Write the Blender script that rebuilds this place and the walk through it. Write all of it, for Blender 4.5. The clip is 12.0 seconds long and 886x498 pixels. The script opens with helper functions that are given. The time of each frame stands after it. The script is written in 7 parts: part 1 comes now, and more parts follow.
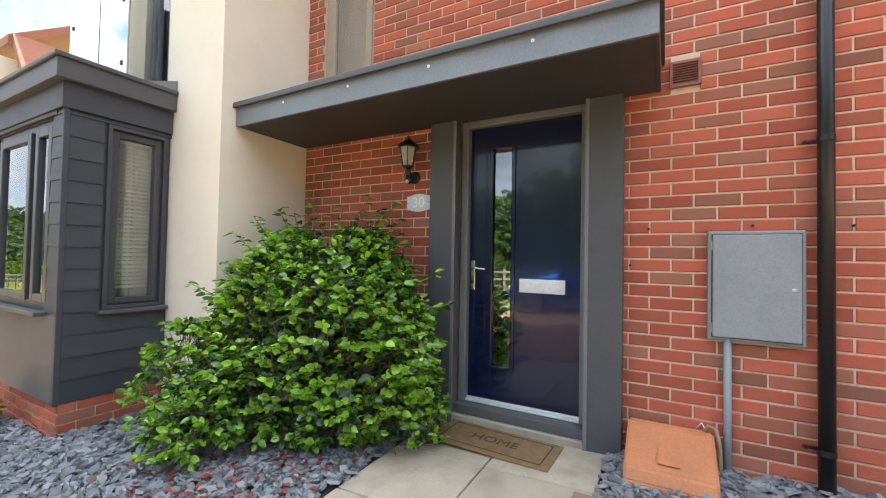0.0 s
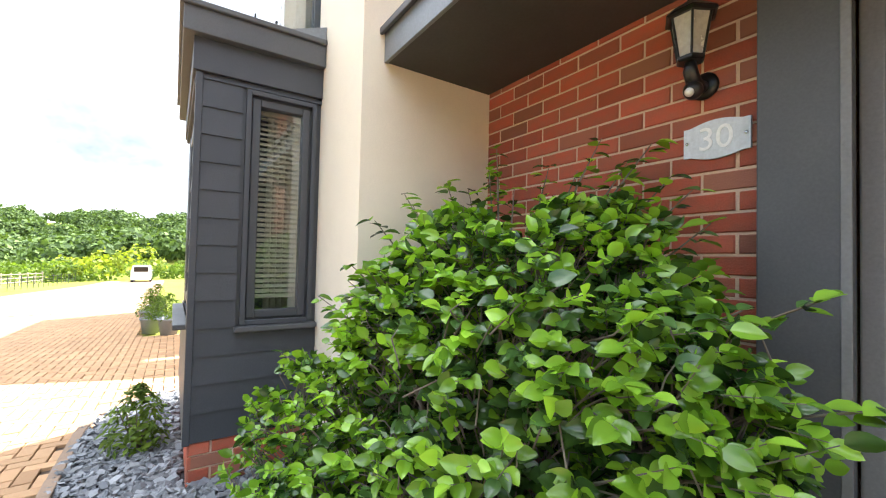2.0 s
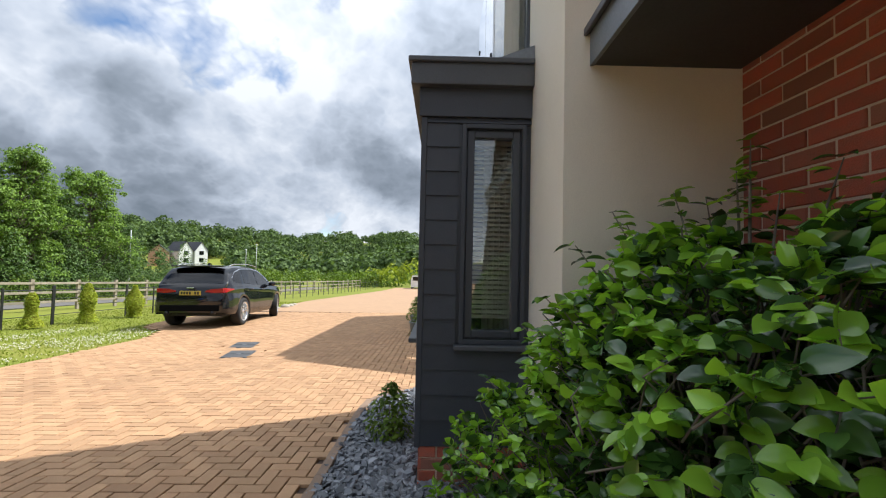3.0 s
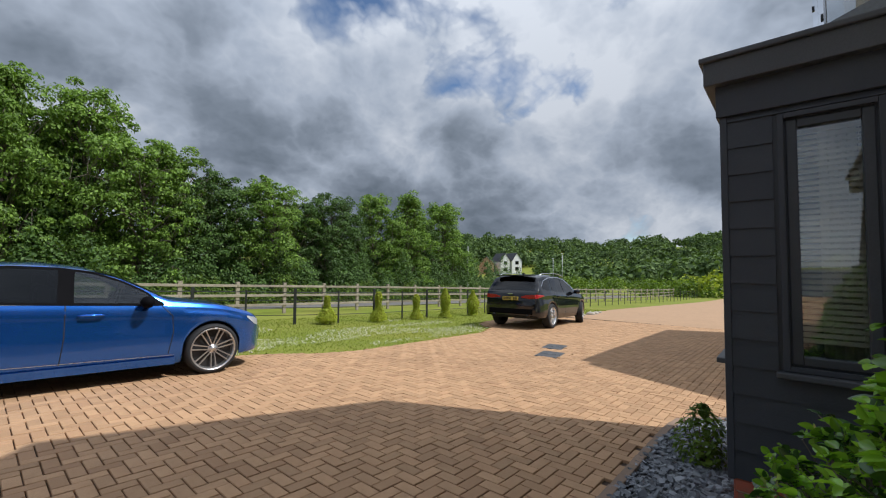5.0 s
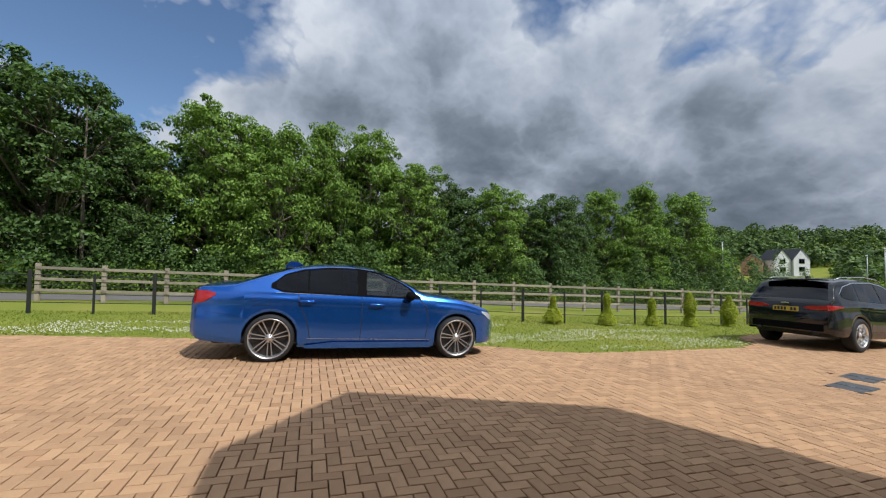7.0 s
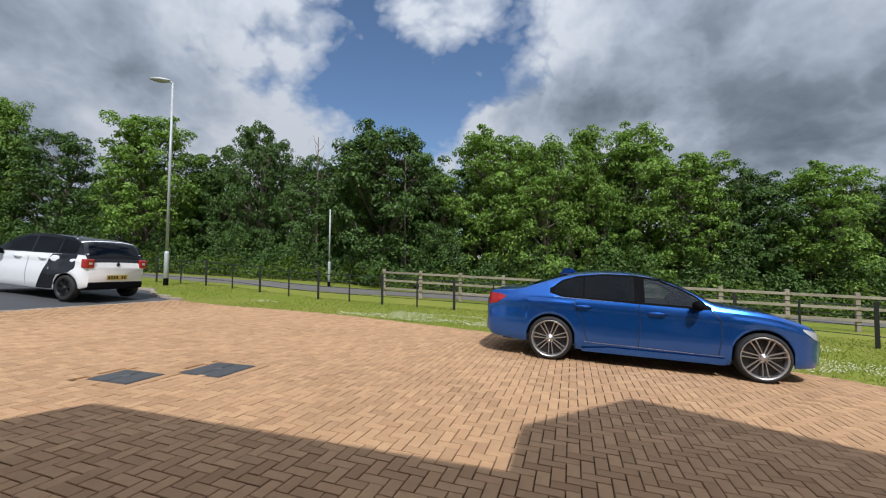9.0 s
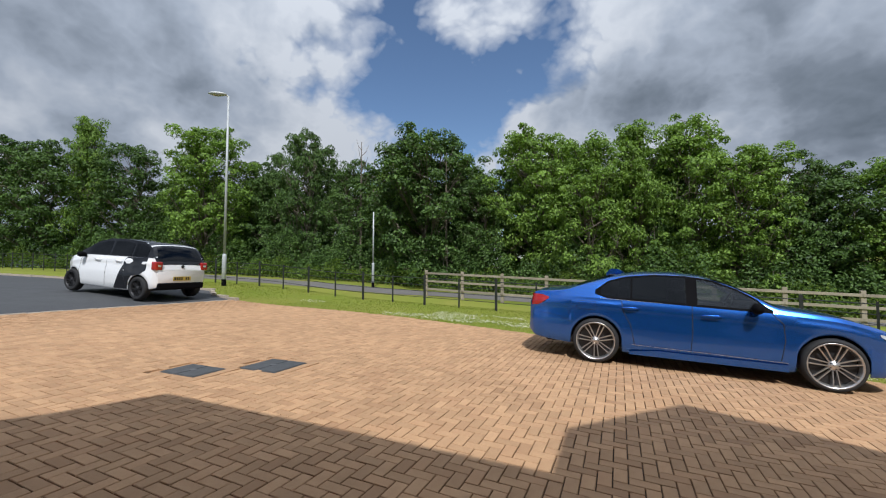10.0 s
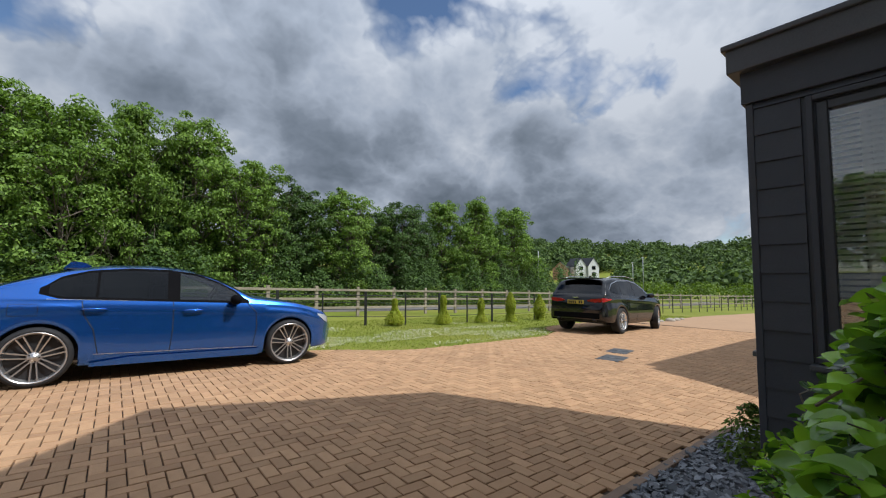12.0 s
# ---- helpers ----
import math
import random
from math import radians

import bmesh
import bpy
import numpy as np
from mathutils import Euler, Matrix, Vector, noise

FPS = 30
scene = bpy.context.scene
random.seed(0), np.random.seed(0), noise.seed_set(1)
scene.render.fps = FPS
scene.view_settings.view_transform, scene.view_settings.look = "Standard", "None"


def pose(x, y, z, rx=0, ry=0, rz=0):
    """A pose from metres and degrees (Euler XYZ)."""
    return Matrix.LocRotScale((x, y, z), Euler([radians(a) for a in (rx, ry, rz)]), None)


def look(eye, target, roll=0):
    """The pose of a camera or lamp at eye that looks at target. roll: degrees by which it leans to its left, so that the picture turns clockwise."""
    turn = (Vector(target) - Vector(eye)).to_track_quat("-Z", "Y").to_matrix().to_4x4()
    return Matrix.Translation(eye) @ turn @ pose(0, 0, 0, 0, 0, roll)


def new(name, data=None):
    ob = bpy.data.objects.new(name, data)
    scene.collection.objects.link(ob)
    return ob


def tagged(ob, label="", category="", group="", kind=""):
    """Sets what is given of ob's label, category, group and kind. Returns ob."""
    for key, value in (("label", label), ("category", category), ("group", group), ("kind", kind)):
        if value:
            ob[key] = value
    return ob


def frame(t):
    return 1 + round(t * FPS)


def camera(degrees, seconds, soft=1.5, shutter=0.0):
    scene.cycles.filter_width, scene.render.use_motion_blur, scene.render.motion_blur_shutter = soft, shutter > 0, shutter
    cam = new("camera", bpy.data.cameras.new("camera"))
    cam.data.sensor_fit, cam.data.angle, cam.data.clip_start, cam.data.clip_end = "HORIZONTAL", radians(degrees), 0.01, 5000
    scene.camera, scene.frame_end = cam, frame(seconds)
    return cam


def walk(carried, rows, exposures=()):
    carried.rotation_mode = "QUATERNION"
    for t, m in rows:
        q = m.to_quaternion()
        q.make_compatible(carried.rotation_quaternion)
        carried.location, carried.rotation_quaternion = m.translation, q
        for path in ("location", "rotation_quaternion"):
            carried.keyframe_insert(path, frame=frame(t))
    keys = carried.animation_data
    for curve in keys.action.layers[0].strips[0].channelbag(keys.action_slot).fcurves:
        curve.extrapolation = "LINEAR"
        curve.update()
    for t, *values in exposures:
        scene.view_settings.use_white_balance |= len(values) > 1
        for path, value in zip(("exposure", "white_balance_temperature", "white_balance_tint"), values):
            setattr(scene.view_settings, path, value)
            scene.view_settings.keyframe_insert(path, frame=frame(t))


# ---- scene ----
# ---- camera ----
cam = camera(95.1, 12.0, soft=1.15)
PATH = [
    (0, (0.893, -2.802, 1.227), (-0.072, -1.051, 1.276), 1.1),
    (0.5, (0.642, -2.378, 1.191), (-0.352, -0.644, 1.225), 1.3),
    (1, (0.333, -2.038, 1.157), (-0.770, -0.370, 1.201), 1.4),
    (1.5, (0.030, -1.858, 1.161), (-1.302, -0.366, 1.207), 1.2),
    (2, (-0.166, -1.698, 1.211), (-1.831, -0.591, 1.264), 1.3),
    (2.5, (-0.320, -1.540, 1.195), (-2.239, -0.993, 1.310), 1.6),
    (3, (-0.241, -1.485, 1.289), (-2.239, -1.475, 1.370), 1.3),
    (3.5, (-0.116, -1.395, 1.363), (-2.054, -1.883, 1.441), 1.7),
    (5.5, (0.074, -1.257, 1.331), (-1.269, -2.735, 1.425), 0.2),
    (6, (0.071, -1.178, 1.355), (-1.063, -2.823, 1.442), 0.4),
    (6.5, (0.071, -1.173, 1.361), (-0.819, -2.962, 1.443), 0.5),
    (7, (0.131, -1.134, 1.374), (-0.485, -3.035, 1.454), 0.6),
    (7.5, (0.206, -1.052, 1.399), (-0.091, -3.028, 1.475), 0.6),
    (9.5, (0.345, -0.711, 1.421), (1.101, -2.560, 1.513), 0.2),
    (10, (0.323, -0.700, 1.427), (1.119, -2.532, 1.518), 0.1),
    (10.5, (0.240, -0.758, 1.412), (0.924, -2.635, 1.503), 0.1),
    (11, (0.122, -0.887, 1.370), (0.349, -2.872, 1.466), 0.1),
    (11.5, (0.043, -0.945, 1.289), (-0.466, -2.876, 1.404), 0.1),
    (12, (0.017, -0.942, 1.255), (-1.240, -2.493, 1.378), 0.1),
]
walk(cam, [(t, look(eye, target, roll)) for t, eye, target, roll in PATH],
     exposures=[(0, 1.9, 6250, 10), (0.5, 2.1, 6250, 10), (1.0, 2.34, 6250, 10), (1.5, 2.55, 6300, 10), (2.0, 2.2, 6350, 10), (2.5, 1.5, 6250, 10), (3.0, 0.45, 6100, 10), (3.5, 0.18, 6050, 10), (5.5, -0.24, 5950, 10), (12, -0.24, 5950, 10)])

# ---- sun, sky and clouds ----
SUN_PER_METRE = Vector((0.35, -0.685, -1.0))  # the way a shadow falls for each metre of height
sun_data = bpy.data.lights.new("sun", "SUN")
sun_data.energy, sun_data.angle, sun_data.color = 5.0, radians(0.55), (1.0, 0.955, 0.885)
sun = new("sun", sun_data)
sun.matrix_world = look(-20 * SUN_PER_METRE, (0, 0, 0))
ELEVATION = math.atan2(1.0, math.hypot(0.35, 0.685))

world = bpy.data.worlds.new("sky")
scene.world = world
world.use_nodes = True
wn, wl = world.node_tree.nodes, world.node_tree.links
wn.clear()


def wnode(kind, **settings):
    n = wn.new(kind)
    for key, value in settings.items():
        n.inputs[key].default_value = value
    return n


def wmath(op, a, b=None, c=None):
    n = wn.new("ShaderNodeMath")
    n.operation = op
    for k, v in enumerate((a, b, c)):
        if v is None:
            continue
        if isinstance(v, (int, float)):
            n.inputs[k].default_value = v
        else:
            wl.new(v, n.inputs[k])
    return n.outputs[0]


def wramp(fac, stops):
    n = wn.new("ShaderNodeValToRGB")
    while len(n.color_ramp.elements) < len(stops):
        n.color_ramp.elements.new(0.5)
    for e, (p, c) in zip(n.color_ramp.elements, stops):
        e.position, e.color = p, (*c, 1) if isinstance(c, tuple) else (c, c, c, 1)
    wl.new(fac, n.inputs[0])
    return n.outputs[0]


sky = wn.new("ShaderNodeTexSky")
sky.sky_type, sky.sun_disc = "NISHITA", False
sky.sun_elevation, sky.sun_rotation = ELEVATION, math.atan2(-0.35, 0.685)
sky.air_density, sky.dust_density, sky.ozone_density = 1.0, 0.3, 2.0
coords = wn.new("ShaderNodeTexCoord")
split = wn.new("ShaderNodeSeparateXYZ")
wl.new(coords.outputs["Generated"], split.inputs[0])
# a flat cloud layer seen in perspective
lift = wmath("ADD", wmath("MAXIMUM", split.outputs[2], 0.0), 0.62)
flat = wn.new("ShaderNodeCombineXYZ")
wl.new(wmath("DIVIDE", split.outputs[0], lift), flat.inputs[0])
wl.new(wmath("DIVIDE", split.outputs[1], lift), flat.inputs[1])


def cloud_noise(scale, detail, rough, shift, warp=0.0):
    m = wn.new("ShaderNodeMapping")
    m.inputs["Location"].default_value = shift
    wl.new(flat.outputs[0], m.inputs[0])
    n = wnode("ShaderNodeTexNoise", Scale=scale, Detail=detail, Roughness=rough, Distortion=warp)
    wl.new(m.outputs[0], n.inputs["Vector"])
    return n.outputs[0]


SHIFT = (3.2, 1.4, 0.7)


def toward_sky(way, lo, hi):
    """One near the given direction of the sky, falling to nought away from it."""
    d = wn.new("ShaderNodeVectorMath")
    d.operation = "DOT_PRODUCT"
    wl.new(coords.outputs["Generated"], d.inputs[0])
    d.inputs[1].default_value = Vector(way).normalized()
    r = wn.new("ShaderNodeMapRange")
    r.interpolation_type = "SMOOTHSTEP"
    r.inputs[1].default_value, r.inputs[2].default_value = lo, hi
    wl.new(d.outputs["Value"], r.inputs[0])
    return r.outputs[0]




def cloud_density(shift):
    """Broad masses with rounded billows on them."""
    m = wn.new("ShaderNodeMapping")
    m.inputs["Location"].default_value = shift
    wl.new(flat.outputs[0], m.inputs[0])
    stir = wnode("ShaderNodeTexNoise", Scale=2.6, Detail=5, Roughness=0.6)
    wl.new(m.outputs[0], stir.inputs["Vector"])
    off = wn.new("ShaderNodeVectorMath")
    off.operation = "MULTIPLY_ADD"
    wl.new(stir.outputs["Color"], off.inputs[0])
    off.inputs[1].default_value = (0.30, 0.30, 0.30)
    wl.new(m.outputs[0], off.inputs[2])
    puff = wnode("ShaderNodeTexVoronoi", Scale=4.4, Detail=3.0, Roughness=0.5, Lacunarity=2.3)
    wl.new(off.outputs[0], puff.inputs["Vector"])
    mass = wnode("ShaderNodeTexNoise", Scale=1.6, Detail=8, Roughness=0.50)
    wl.new(m.outputs[0], mass.inputs["Vector"])
    return wmath("MULTIPLY_ADD", puff.outputs["Distance"], -0.17, wmath("ADD", mass.outputs[0], 0.205))


bulk = cloud_density(SHIFT)
bulk_sunward = cloud_density((SHIFT[0] + 0.03, SHIFT[1] - 0.07, SHIFT[2]))
# a clear break to the south-east, heavy banks to the west and the east
low_bank = wn.new("ShaderNodeMapRange")
low_bank.interpolation_type = "SMOOTHSTEP"
low_bank.inputs[1].default_value, low_bank.inputs[2].default_value = 0.27, 0.40
wl.new(split.outputs[2], low_bank.inputs[0])
near_blue = wmath("MAXIMUM", toward_sky((0.22, -0.85, 0.50), 0.91, 0.99), toward_sky((0.52, -0.68, 0.55), 0.93, 0.99))
clear = wmath("MULTIPLY", near_blue, low_bank.outputs[0])
billows = wmath("MULTIPLY", toward_sky((0.28, -0.90, 0.32), 0.82, 0.97), wmath("SUBTRACT", 1.0, low_bank.outputs[0]))
heavy = wmath("ADD", toward_sky((-0.76, -0.48, 0.42), 0.70, 0.97), toward_sky((0.86, -0.36, 0.38), 0.84, 0.99))
dense = wmath("MULTIPLY_ADD", clear, -0.105, wmath("MULTIPLY_ADD", heavy, 0.046, wmath("ADD", bulk, 0.022)))
cover = wramp(dense, [(0.43, 0.0), (0.515, 1.0)])
thick = wramp(dense, [(0.53, 0.0), (0.80, 1.0)])
edge = wmath("SUBTRACT", bulk, bulk_sunward)
fine = cloud_noise(3.0, 6, 0.62, (1.0, 5.0, 0.0))
shade = wmath("ADD", wmath("MULTIPLY_ADD", billows, 0.40, wmath("MULTIPLY_ADD", thick, -1.0, 0.90)), wmath("MULTIPLY_ADD", edge, 3.2, wmath("MULTIPLY_ADD", fine, 0.4, -0.20)))
cloud_colour = wramp(shade, [(0.0, (0.26, 0.305, 0.355)), (0.30, (0.41, 0.46, 0.53)), (0.62, (0.70, 0.76, 0.85)), (0.98, (1.12, 1.14, 1.17))])
cloud_bg = wnode("ShaderNodeBackground")
# an overcast sky grows brighter towards the zenith
wl.new(wmath("MULTIPLY_ADD", wmath("POWER", wmath("MAXIMUM", split.outputs[2], 0.0), 2.5), 0.85, 0.58), cloud_bg.inputs["Strength"])
wl.new(cloud_colour, cloud_bg.inputs["Color"])
sky_bg = wnode("ShaderNodeBackground", Strength=0.125)
wl.new(sky.outputs[0], sky_bg.inputs["Color"])
mixed = wn.new("ShaderNodeMixShader")
wl.new(cover, mixed.inputs[0])
wl.new(sky_bg.outputs[0], mixed.inputs[1])
wl.new(cloud_bg.outputs[0], mixed.inputs[2])
wout = wn.new("ShaderNodeOutputWorld")
wl.new(mixed.outputs[0], wout.inputs[0])

# ---- materials ----
def material(name, colour, rough=0.6, metal=0.0, second=None, scale=8.0, amount=0.5, fine=60.0, bump=0.0, bump_scale=None,
             specular=0.5, coat=0.0, piece=0.0, island=0.0, stain=0.0, stain_scale=0.7, rough_var=0.1, clear=0.0, sheen=0.0):
    """A surface with broad stains and fine grain. second: the colour it varies to; piece, island: how much whole pieces differ."""
    m = bpy.data.materials.new(name)
    m.use_nodes = True
    n, l = m.node_tree.nodes, m.node_tree.links
    b = n["Principled BSDF"]
    b.inputs["Metallic"].default_value = metal
    b.inputs["Specular IOR Level"].default_value = specular
    b.inputs["Coat Weight"].default_value = coat
    b.inputs["Coat Roughness"].default_value = 0.05
    b.inputs["Transmission Weight"].default_value = clear
    tc = n.new("ShaderNodeTexCoord")

    def noise_tex(s, detail=6, r=0.6):
        t = n.new("ShaderNodeTexNoise")
        t.inputs["Scale"].default_value, t.inputs["Detail"].default_value, t.inputs["Roughness"].default_value = s, detail, r
        l.new(tc.outputs["Object"], t.inputs["Vector"])
        return t.outputs[0]

    def ramp(fac, lo, hi):
        r = n.new("ShaderNodeMapRange")
        r.inputs[1].default_value, r.inputs[2].default_value = lo, hi
        l.new(fac, r.inputs[0])
        return r.outputs[0]

    def mix(fac, a, c, kind="MIX"):
        x = n.new("ShaderNodeMix")
        x.data_type, x.blend_type = "RGBA", kind
        for v, s in ((fac, x.inputs[0]), (a, x.inputs[6]), (c, x.inputs[7])):
            if isinstance(v, (int, float)):
                s.default_value = v
            elif isinstance(v, tuple):
                s.default_value = (*v, 1)
            else:
                l.new(v, s)
        return x.outputs[2]

    second = second or tuple(c * 0.8 for c in colour)
    broad, grain = noise_tex(scale), noise_tex(fine, 4)
    col = mix(ramp(broad, 0.35, 0.65), colour, tuple(a * (1 - amount) + s * amount for a, s in zip(colour, second)))
    col = mix(0.28, col, mix(ramp(grain, 0.3, 0.7), (0.55, 0.55, 0.55), (1.3, 1.3, 1.3)), "MULTIPLY")
    if piece or island:
        if piece:
            rnd = n.new("ShaderNodeObjectInfo").outputs["Random"]
        else:
            rnd = n.new("ShaderNodeNewGeometry").outputs["Random Per Island"]
        k = piece or island
        w = n.new("ShaderNodeTexWhiteNoise")
        w.noise_dimensions = "1D"
        l.new(rnd, w.inputs["W"])
        col = mix(ramp(rnd, 0.55, 1.0), col, second)
        hsv = n.new("ShaderNodeHueSaturation")
        mr = n.new("ShaderNodeMapRange")
        mr.inputs[3].default_value, mr.inputs[4].default_value = 1 - k, 1 + k
        l.new(w.outputs[0], mr.inputs[0])
        l.new(mr.outputs[0], hsv.inputs["Value"])
        l.new(col, hsv.inputs["Color"])
        col = hsv.outputs[0]
    if stain:
        s = noise_tex(stain_scale, 8, 0.65)
        col = mix(ramp(s, 0.48, 0.72), col, mix(1.0, col, (1 - stain, 1 - stain, 1 - stain * 0.95), "MULTIPLY"))
    l.new(col, b.inputs["Base Color"])
    rr = n.new("ShaderNodeMapRange")
    rr.inputs[3].default_value, rr.inputs[4].default_value = max(0.02, rough - rough_var), min(1, rough + rough_var)
    l.new(broad, rr.inputs[0])
    l.new(rr.outputs[0], b.inputs["Roughness"])
    if bump:
        bp = n.new("ShaderNodeBump")
        bp.inputs["Strength"].default_value, bp.inputs["Distance"].default_value = min(1, bump), 0.004 * max(1, bump)
        l.new(noise_tex(bump_scale or fine, 5), bp.inputs["Height"])
        l.new(bp.outputs[0], b.inputs["Normal"])
    return m


def glass(name, tint=(0.9, 0.95, 0.95), rough=0.0, thin=0.35, ior=1.55):
    """A thin pane: part clear, part mirror by its gloss."""
    m = bpy.data.materials.new(name)
    m.use_nodes = True
    n, l = m.node_tree.nodes, m.node_tree.links
    n.clear()
    see, shine, mixer, out = (n.new("ShaderNode" + k) for k in ("BsdfTransparent", "BsdfGlossy", "MixShader", "OutputMaterial"))
    fres = n.new("ShaderNodeFresnel")
    fres.inputs[0].default_value = ior
    add = n.new("ShaderNodeMath")
    add.operation, add.use_clamp = "ADD", True
    add.inputs[1].default_value = thin
    l.new(fres.outputs[0], add.inputs[0])
    see.inputs[0].default_value = (*tint, 1)
    shine.inputs[0].default_value, shine.inputs[1].default_value = (0.95, 0.97, 1, 1), rough
    l.new(add.outputs[0], mixer.inputs[0])
    l.new(see.outputs[0], mixer.inputs[1])
    l.new(shine.outputs[0], mixer.inputs[2])
    l.new(mixer.outputs[0], out.inputs[0])
    return m


def leafy(name, colour, second, rough=0.45, gloss=0.4, spread=0.3, through_light=0.35, ripple=0.0):
    """Leaves: some light comes through them, and each leaf differs a little."""
    m = bpy.data.materials.new(name)
    m.use_nodes = True
    n, l = m.node_tree.nodes, m.node_tree.links
    b = n["Principled BSDF"]
    b.inputs["Roughness"].default_value, b.inputs["Specular IOR Level"].default_value = rough, gloss
    geo = n.new("ShaderNodeNewGeometry")
    info = n.new("ShaderNodeObjectInfo")
    tc = n.new("ShaderNodeTexCoord")
    big = n.new("ShaderNodeTexNoise")
    big.inputs["Scale"].default_value, big.inputs["Detail"].default_value = 0.9, 4
    l.new(tc.outputs["Object"], big.inputs["Vector"])
    add = n.new("ShaderNodeMath")
    l.new(geo.outputs["Random Per Island"], add.inputs[0])
    l.new(info.outputs["Random"], add.inputs[1])
    frac = n.new("ShaderNodeMath")
    frac.operation = "FRACT"
    l.new(add.outputs[0], frac.inputs[0])
    avg = n.new("ShaderNodeMath")
    avg.operation = "MULTIPLY_ADD"
    avg.inputs[1].default_value = 0.6
    l.new(frac.outputs[0], avg.inputs[0])
    mr = n.new("ShaderNodeMapRange")
    mr.inputs[1].default_value, mr.inputs[2].default_value, mr.inputs[3].default_value, mr.inputs[4].default_value = 0.3, 0.7, 0, 0.4
    l.new(big.outputs[0], mr.inputs[0])
    l.new(mr.outputs[0], avg.inputs[2])
    mx = n.new("ShaderNodeMix")
    mx.data_type = "RGBA"
    mx.inputs[6].default_value, mx.inputs[7].default_value = (*colour, 1), (*second, 1)
    l.new(avg.outputs[0], mx.inputs[0])
    hsv = n.new("ShaderNodeHueSaturation")
    vr = n.new("ShaderNodeMapRange")
    vr.inputs[3].default_value, vr.inputs[4].default_value = 1 - spread, 1 + spread
    l.new(frac.outputs[0], vr.inputs[0])
    l.new(vr.outputs[0], hsv.inputs["Value"])
    l.new(mx.outputs[2], hsv.inputs["Color"])
    l.new(hsv.outputs[0], b.inputs["Base Color"])
    tr = n.new("ShaderNodeBsdfTranslucent")
    bright = n.new("ShaderNodeMix")
    bright.data_type, bright.blend_type = "RGBA", "MULTIPLY"
    bright.inputs[0].default_value, bright.inputs[7].default_value = 1.0, (1.5, 1.6, 0.6, 1)
    l.new(hsv.outputs[0], bright.inputs[6])
    l.new(bright.outputs[2], tr.inputs[0])
    ms = n.new("ShaderNodeMixShader")
    ms.inputs[0].default_value = through_light
    l.new(b.outputs[0], ms.inputs[1])
    l.new(tr.outputs[0], ms.inputs[2])
    l.new(ms.outputs[0], n["Material Output"].inputs[0])
    if ripple:
        bp = n.new("ShaderNodeBump")
        bp.inputs["Strength"].default_value, bp.inputs["Distance"].default_value = ripple, 0.01
        t = n.new("ShaderNodeTexNoise")
        t.inputs["Scale"].default_value = 40
        l.new(tc.outputs["Object"], t.inputs["Vector"])
        l.new(t.outputs[0], bp.inputs["Height"])
        l.new(bp.outputs[0], b.inputs["Normal"])
    return m


M = {}
M["brick"] = material("brick", (0.44, 0.098, 0.058), 0.8, second=(0.27, 0.120, 0.082), scale=14, amount=0.55, fine=160, bump=0.7, piece=0.22, specular=0.25)
M["brick_rest"] = material("brick_rest", (0.44, 0.098, 0.058), 0.8, second=(0.27, 0.120, 0.082), scale=14, amount=0.55, fine=160, bump=0.7, island=0.22, specular=0.25)
M["mortar"] = material("mortar", (0.68, 0.51, 0.38), 0.9, scale=6, amount=0.5, fine=220, bump=0.7, stain=0.2)
M["render"] = material("cream_render", (0.78, 0.72, 0.60), 0.85, second=(0.74, 0.67, 0.55), scale=1.2, amount=0.7, fine=260, bump=0.35, stain=0.1, stain_scale=1.1)
M["grey"] = material("grey_paint", (0.075, 0.078, 0.085), 0.5, second=(0.062, 0.066, 0.075), scale=3, fine=120, bump=0.08, stain=0.12, stain_scale=2.0)
M["board"] = material("board_paint", (0.045, 0.050, 0.062), 0.55, second=(0.036, 0.041, 0.052), scale=5, fine=140, bump=0.3, bump_scale=90, piece=0.08)
M["frame_grey"] = material("frame_grey", (0.17, 0.175, 0.18), 0.45, scale=4, fine=90, stain=0.1)
M["frame_dark"] = material("frame_dark", (0.045, 0.05, 0.06), 0.4, scale=4, fine=90)
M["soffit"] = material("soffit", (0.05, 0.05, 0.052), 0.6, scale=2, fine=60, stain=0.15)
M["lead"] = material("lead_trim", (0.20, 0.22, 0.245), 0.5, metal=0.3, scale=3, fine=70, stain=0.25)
M["door_blue"] = material("door_blue", (0.006, 0.009, 0.040), 0.18, second=(0.006, 0.008, 0.034), scale=2, fine=180, coat=0.55, specular=0.4, rough_var=0.05, bump=0.04)
M["chrome"] = material("chrome", (0.75, 0.76, 0.78), 0.18, metal=1.0, scale=20, amount=0.1, fine=80, rough_var=0.06)
M["white_metal"] = material("white_metal", (0.80, 0.81, 0.83), 0.42, metal=0.3, scale=6, fine=80)
M["sill"] = material("door_threshold", (0.10, 0.10, 0.105), 0.5, scale=6)
M["concrete"] = material("concrete", (0.42, 0.37, 0.30), 0.85, second=(0.32, 0.28, 0.23), scale=4, fine=150, bump=0.4, stain=0.25, stain_scale=3)
M["slab"] = material("slab", (0.44, 0.38, 0.29), 0.85, second=(0.34, 0.29, 0.22), scale=5, amount=0.7, fine=130, bump=0.4, stain=0.3, stain_scale=2.6, piece=0.06)
M["mat"] = material("coir", (0.26, 0.17, 0.09), 1.0, second=(0.16, 0.10, 0.055), scale=25, amount=0.6, fine=300, bump=1.0, specular=0.1)
M["mat_ink"] = material("mat_ink", (0.10, 0.065, 0.04), 1.0, fine=300, bump=1.0, specular=0.1)
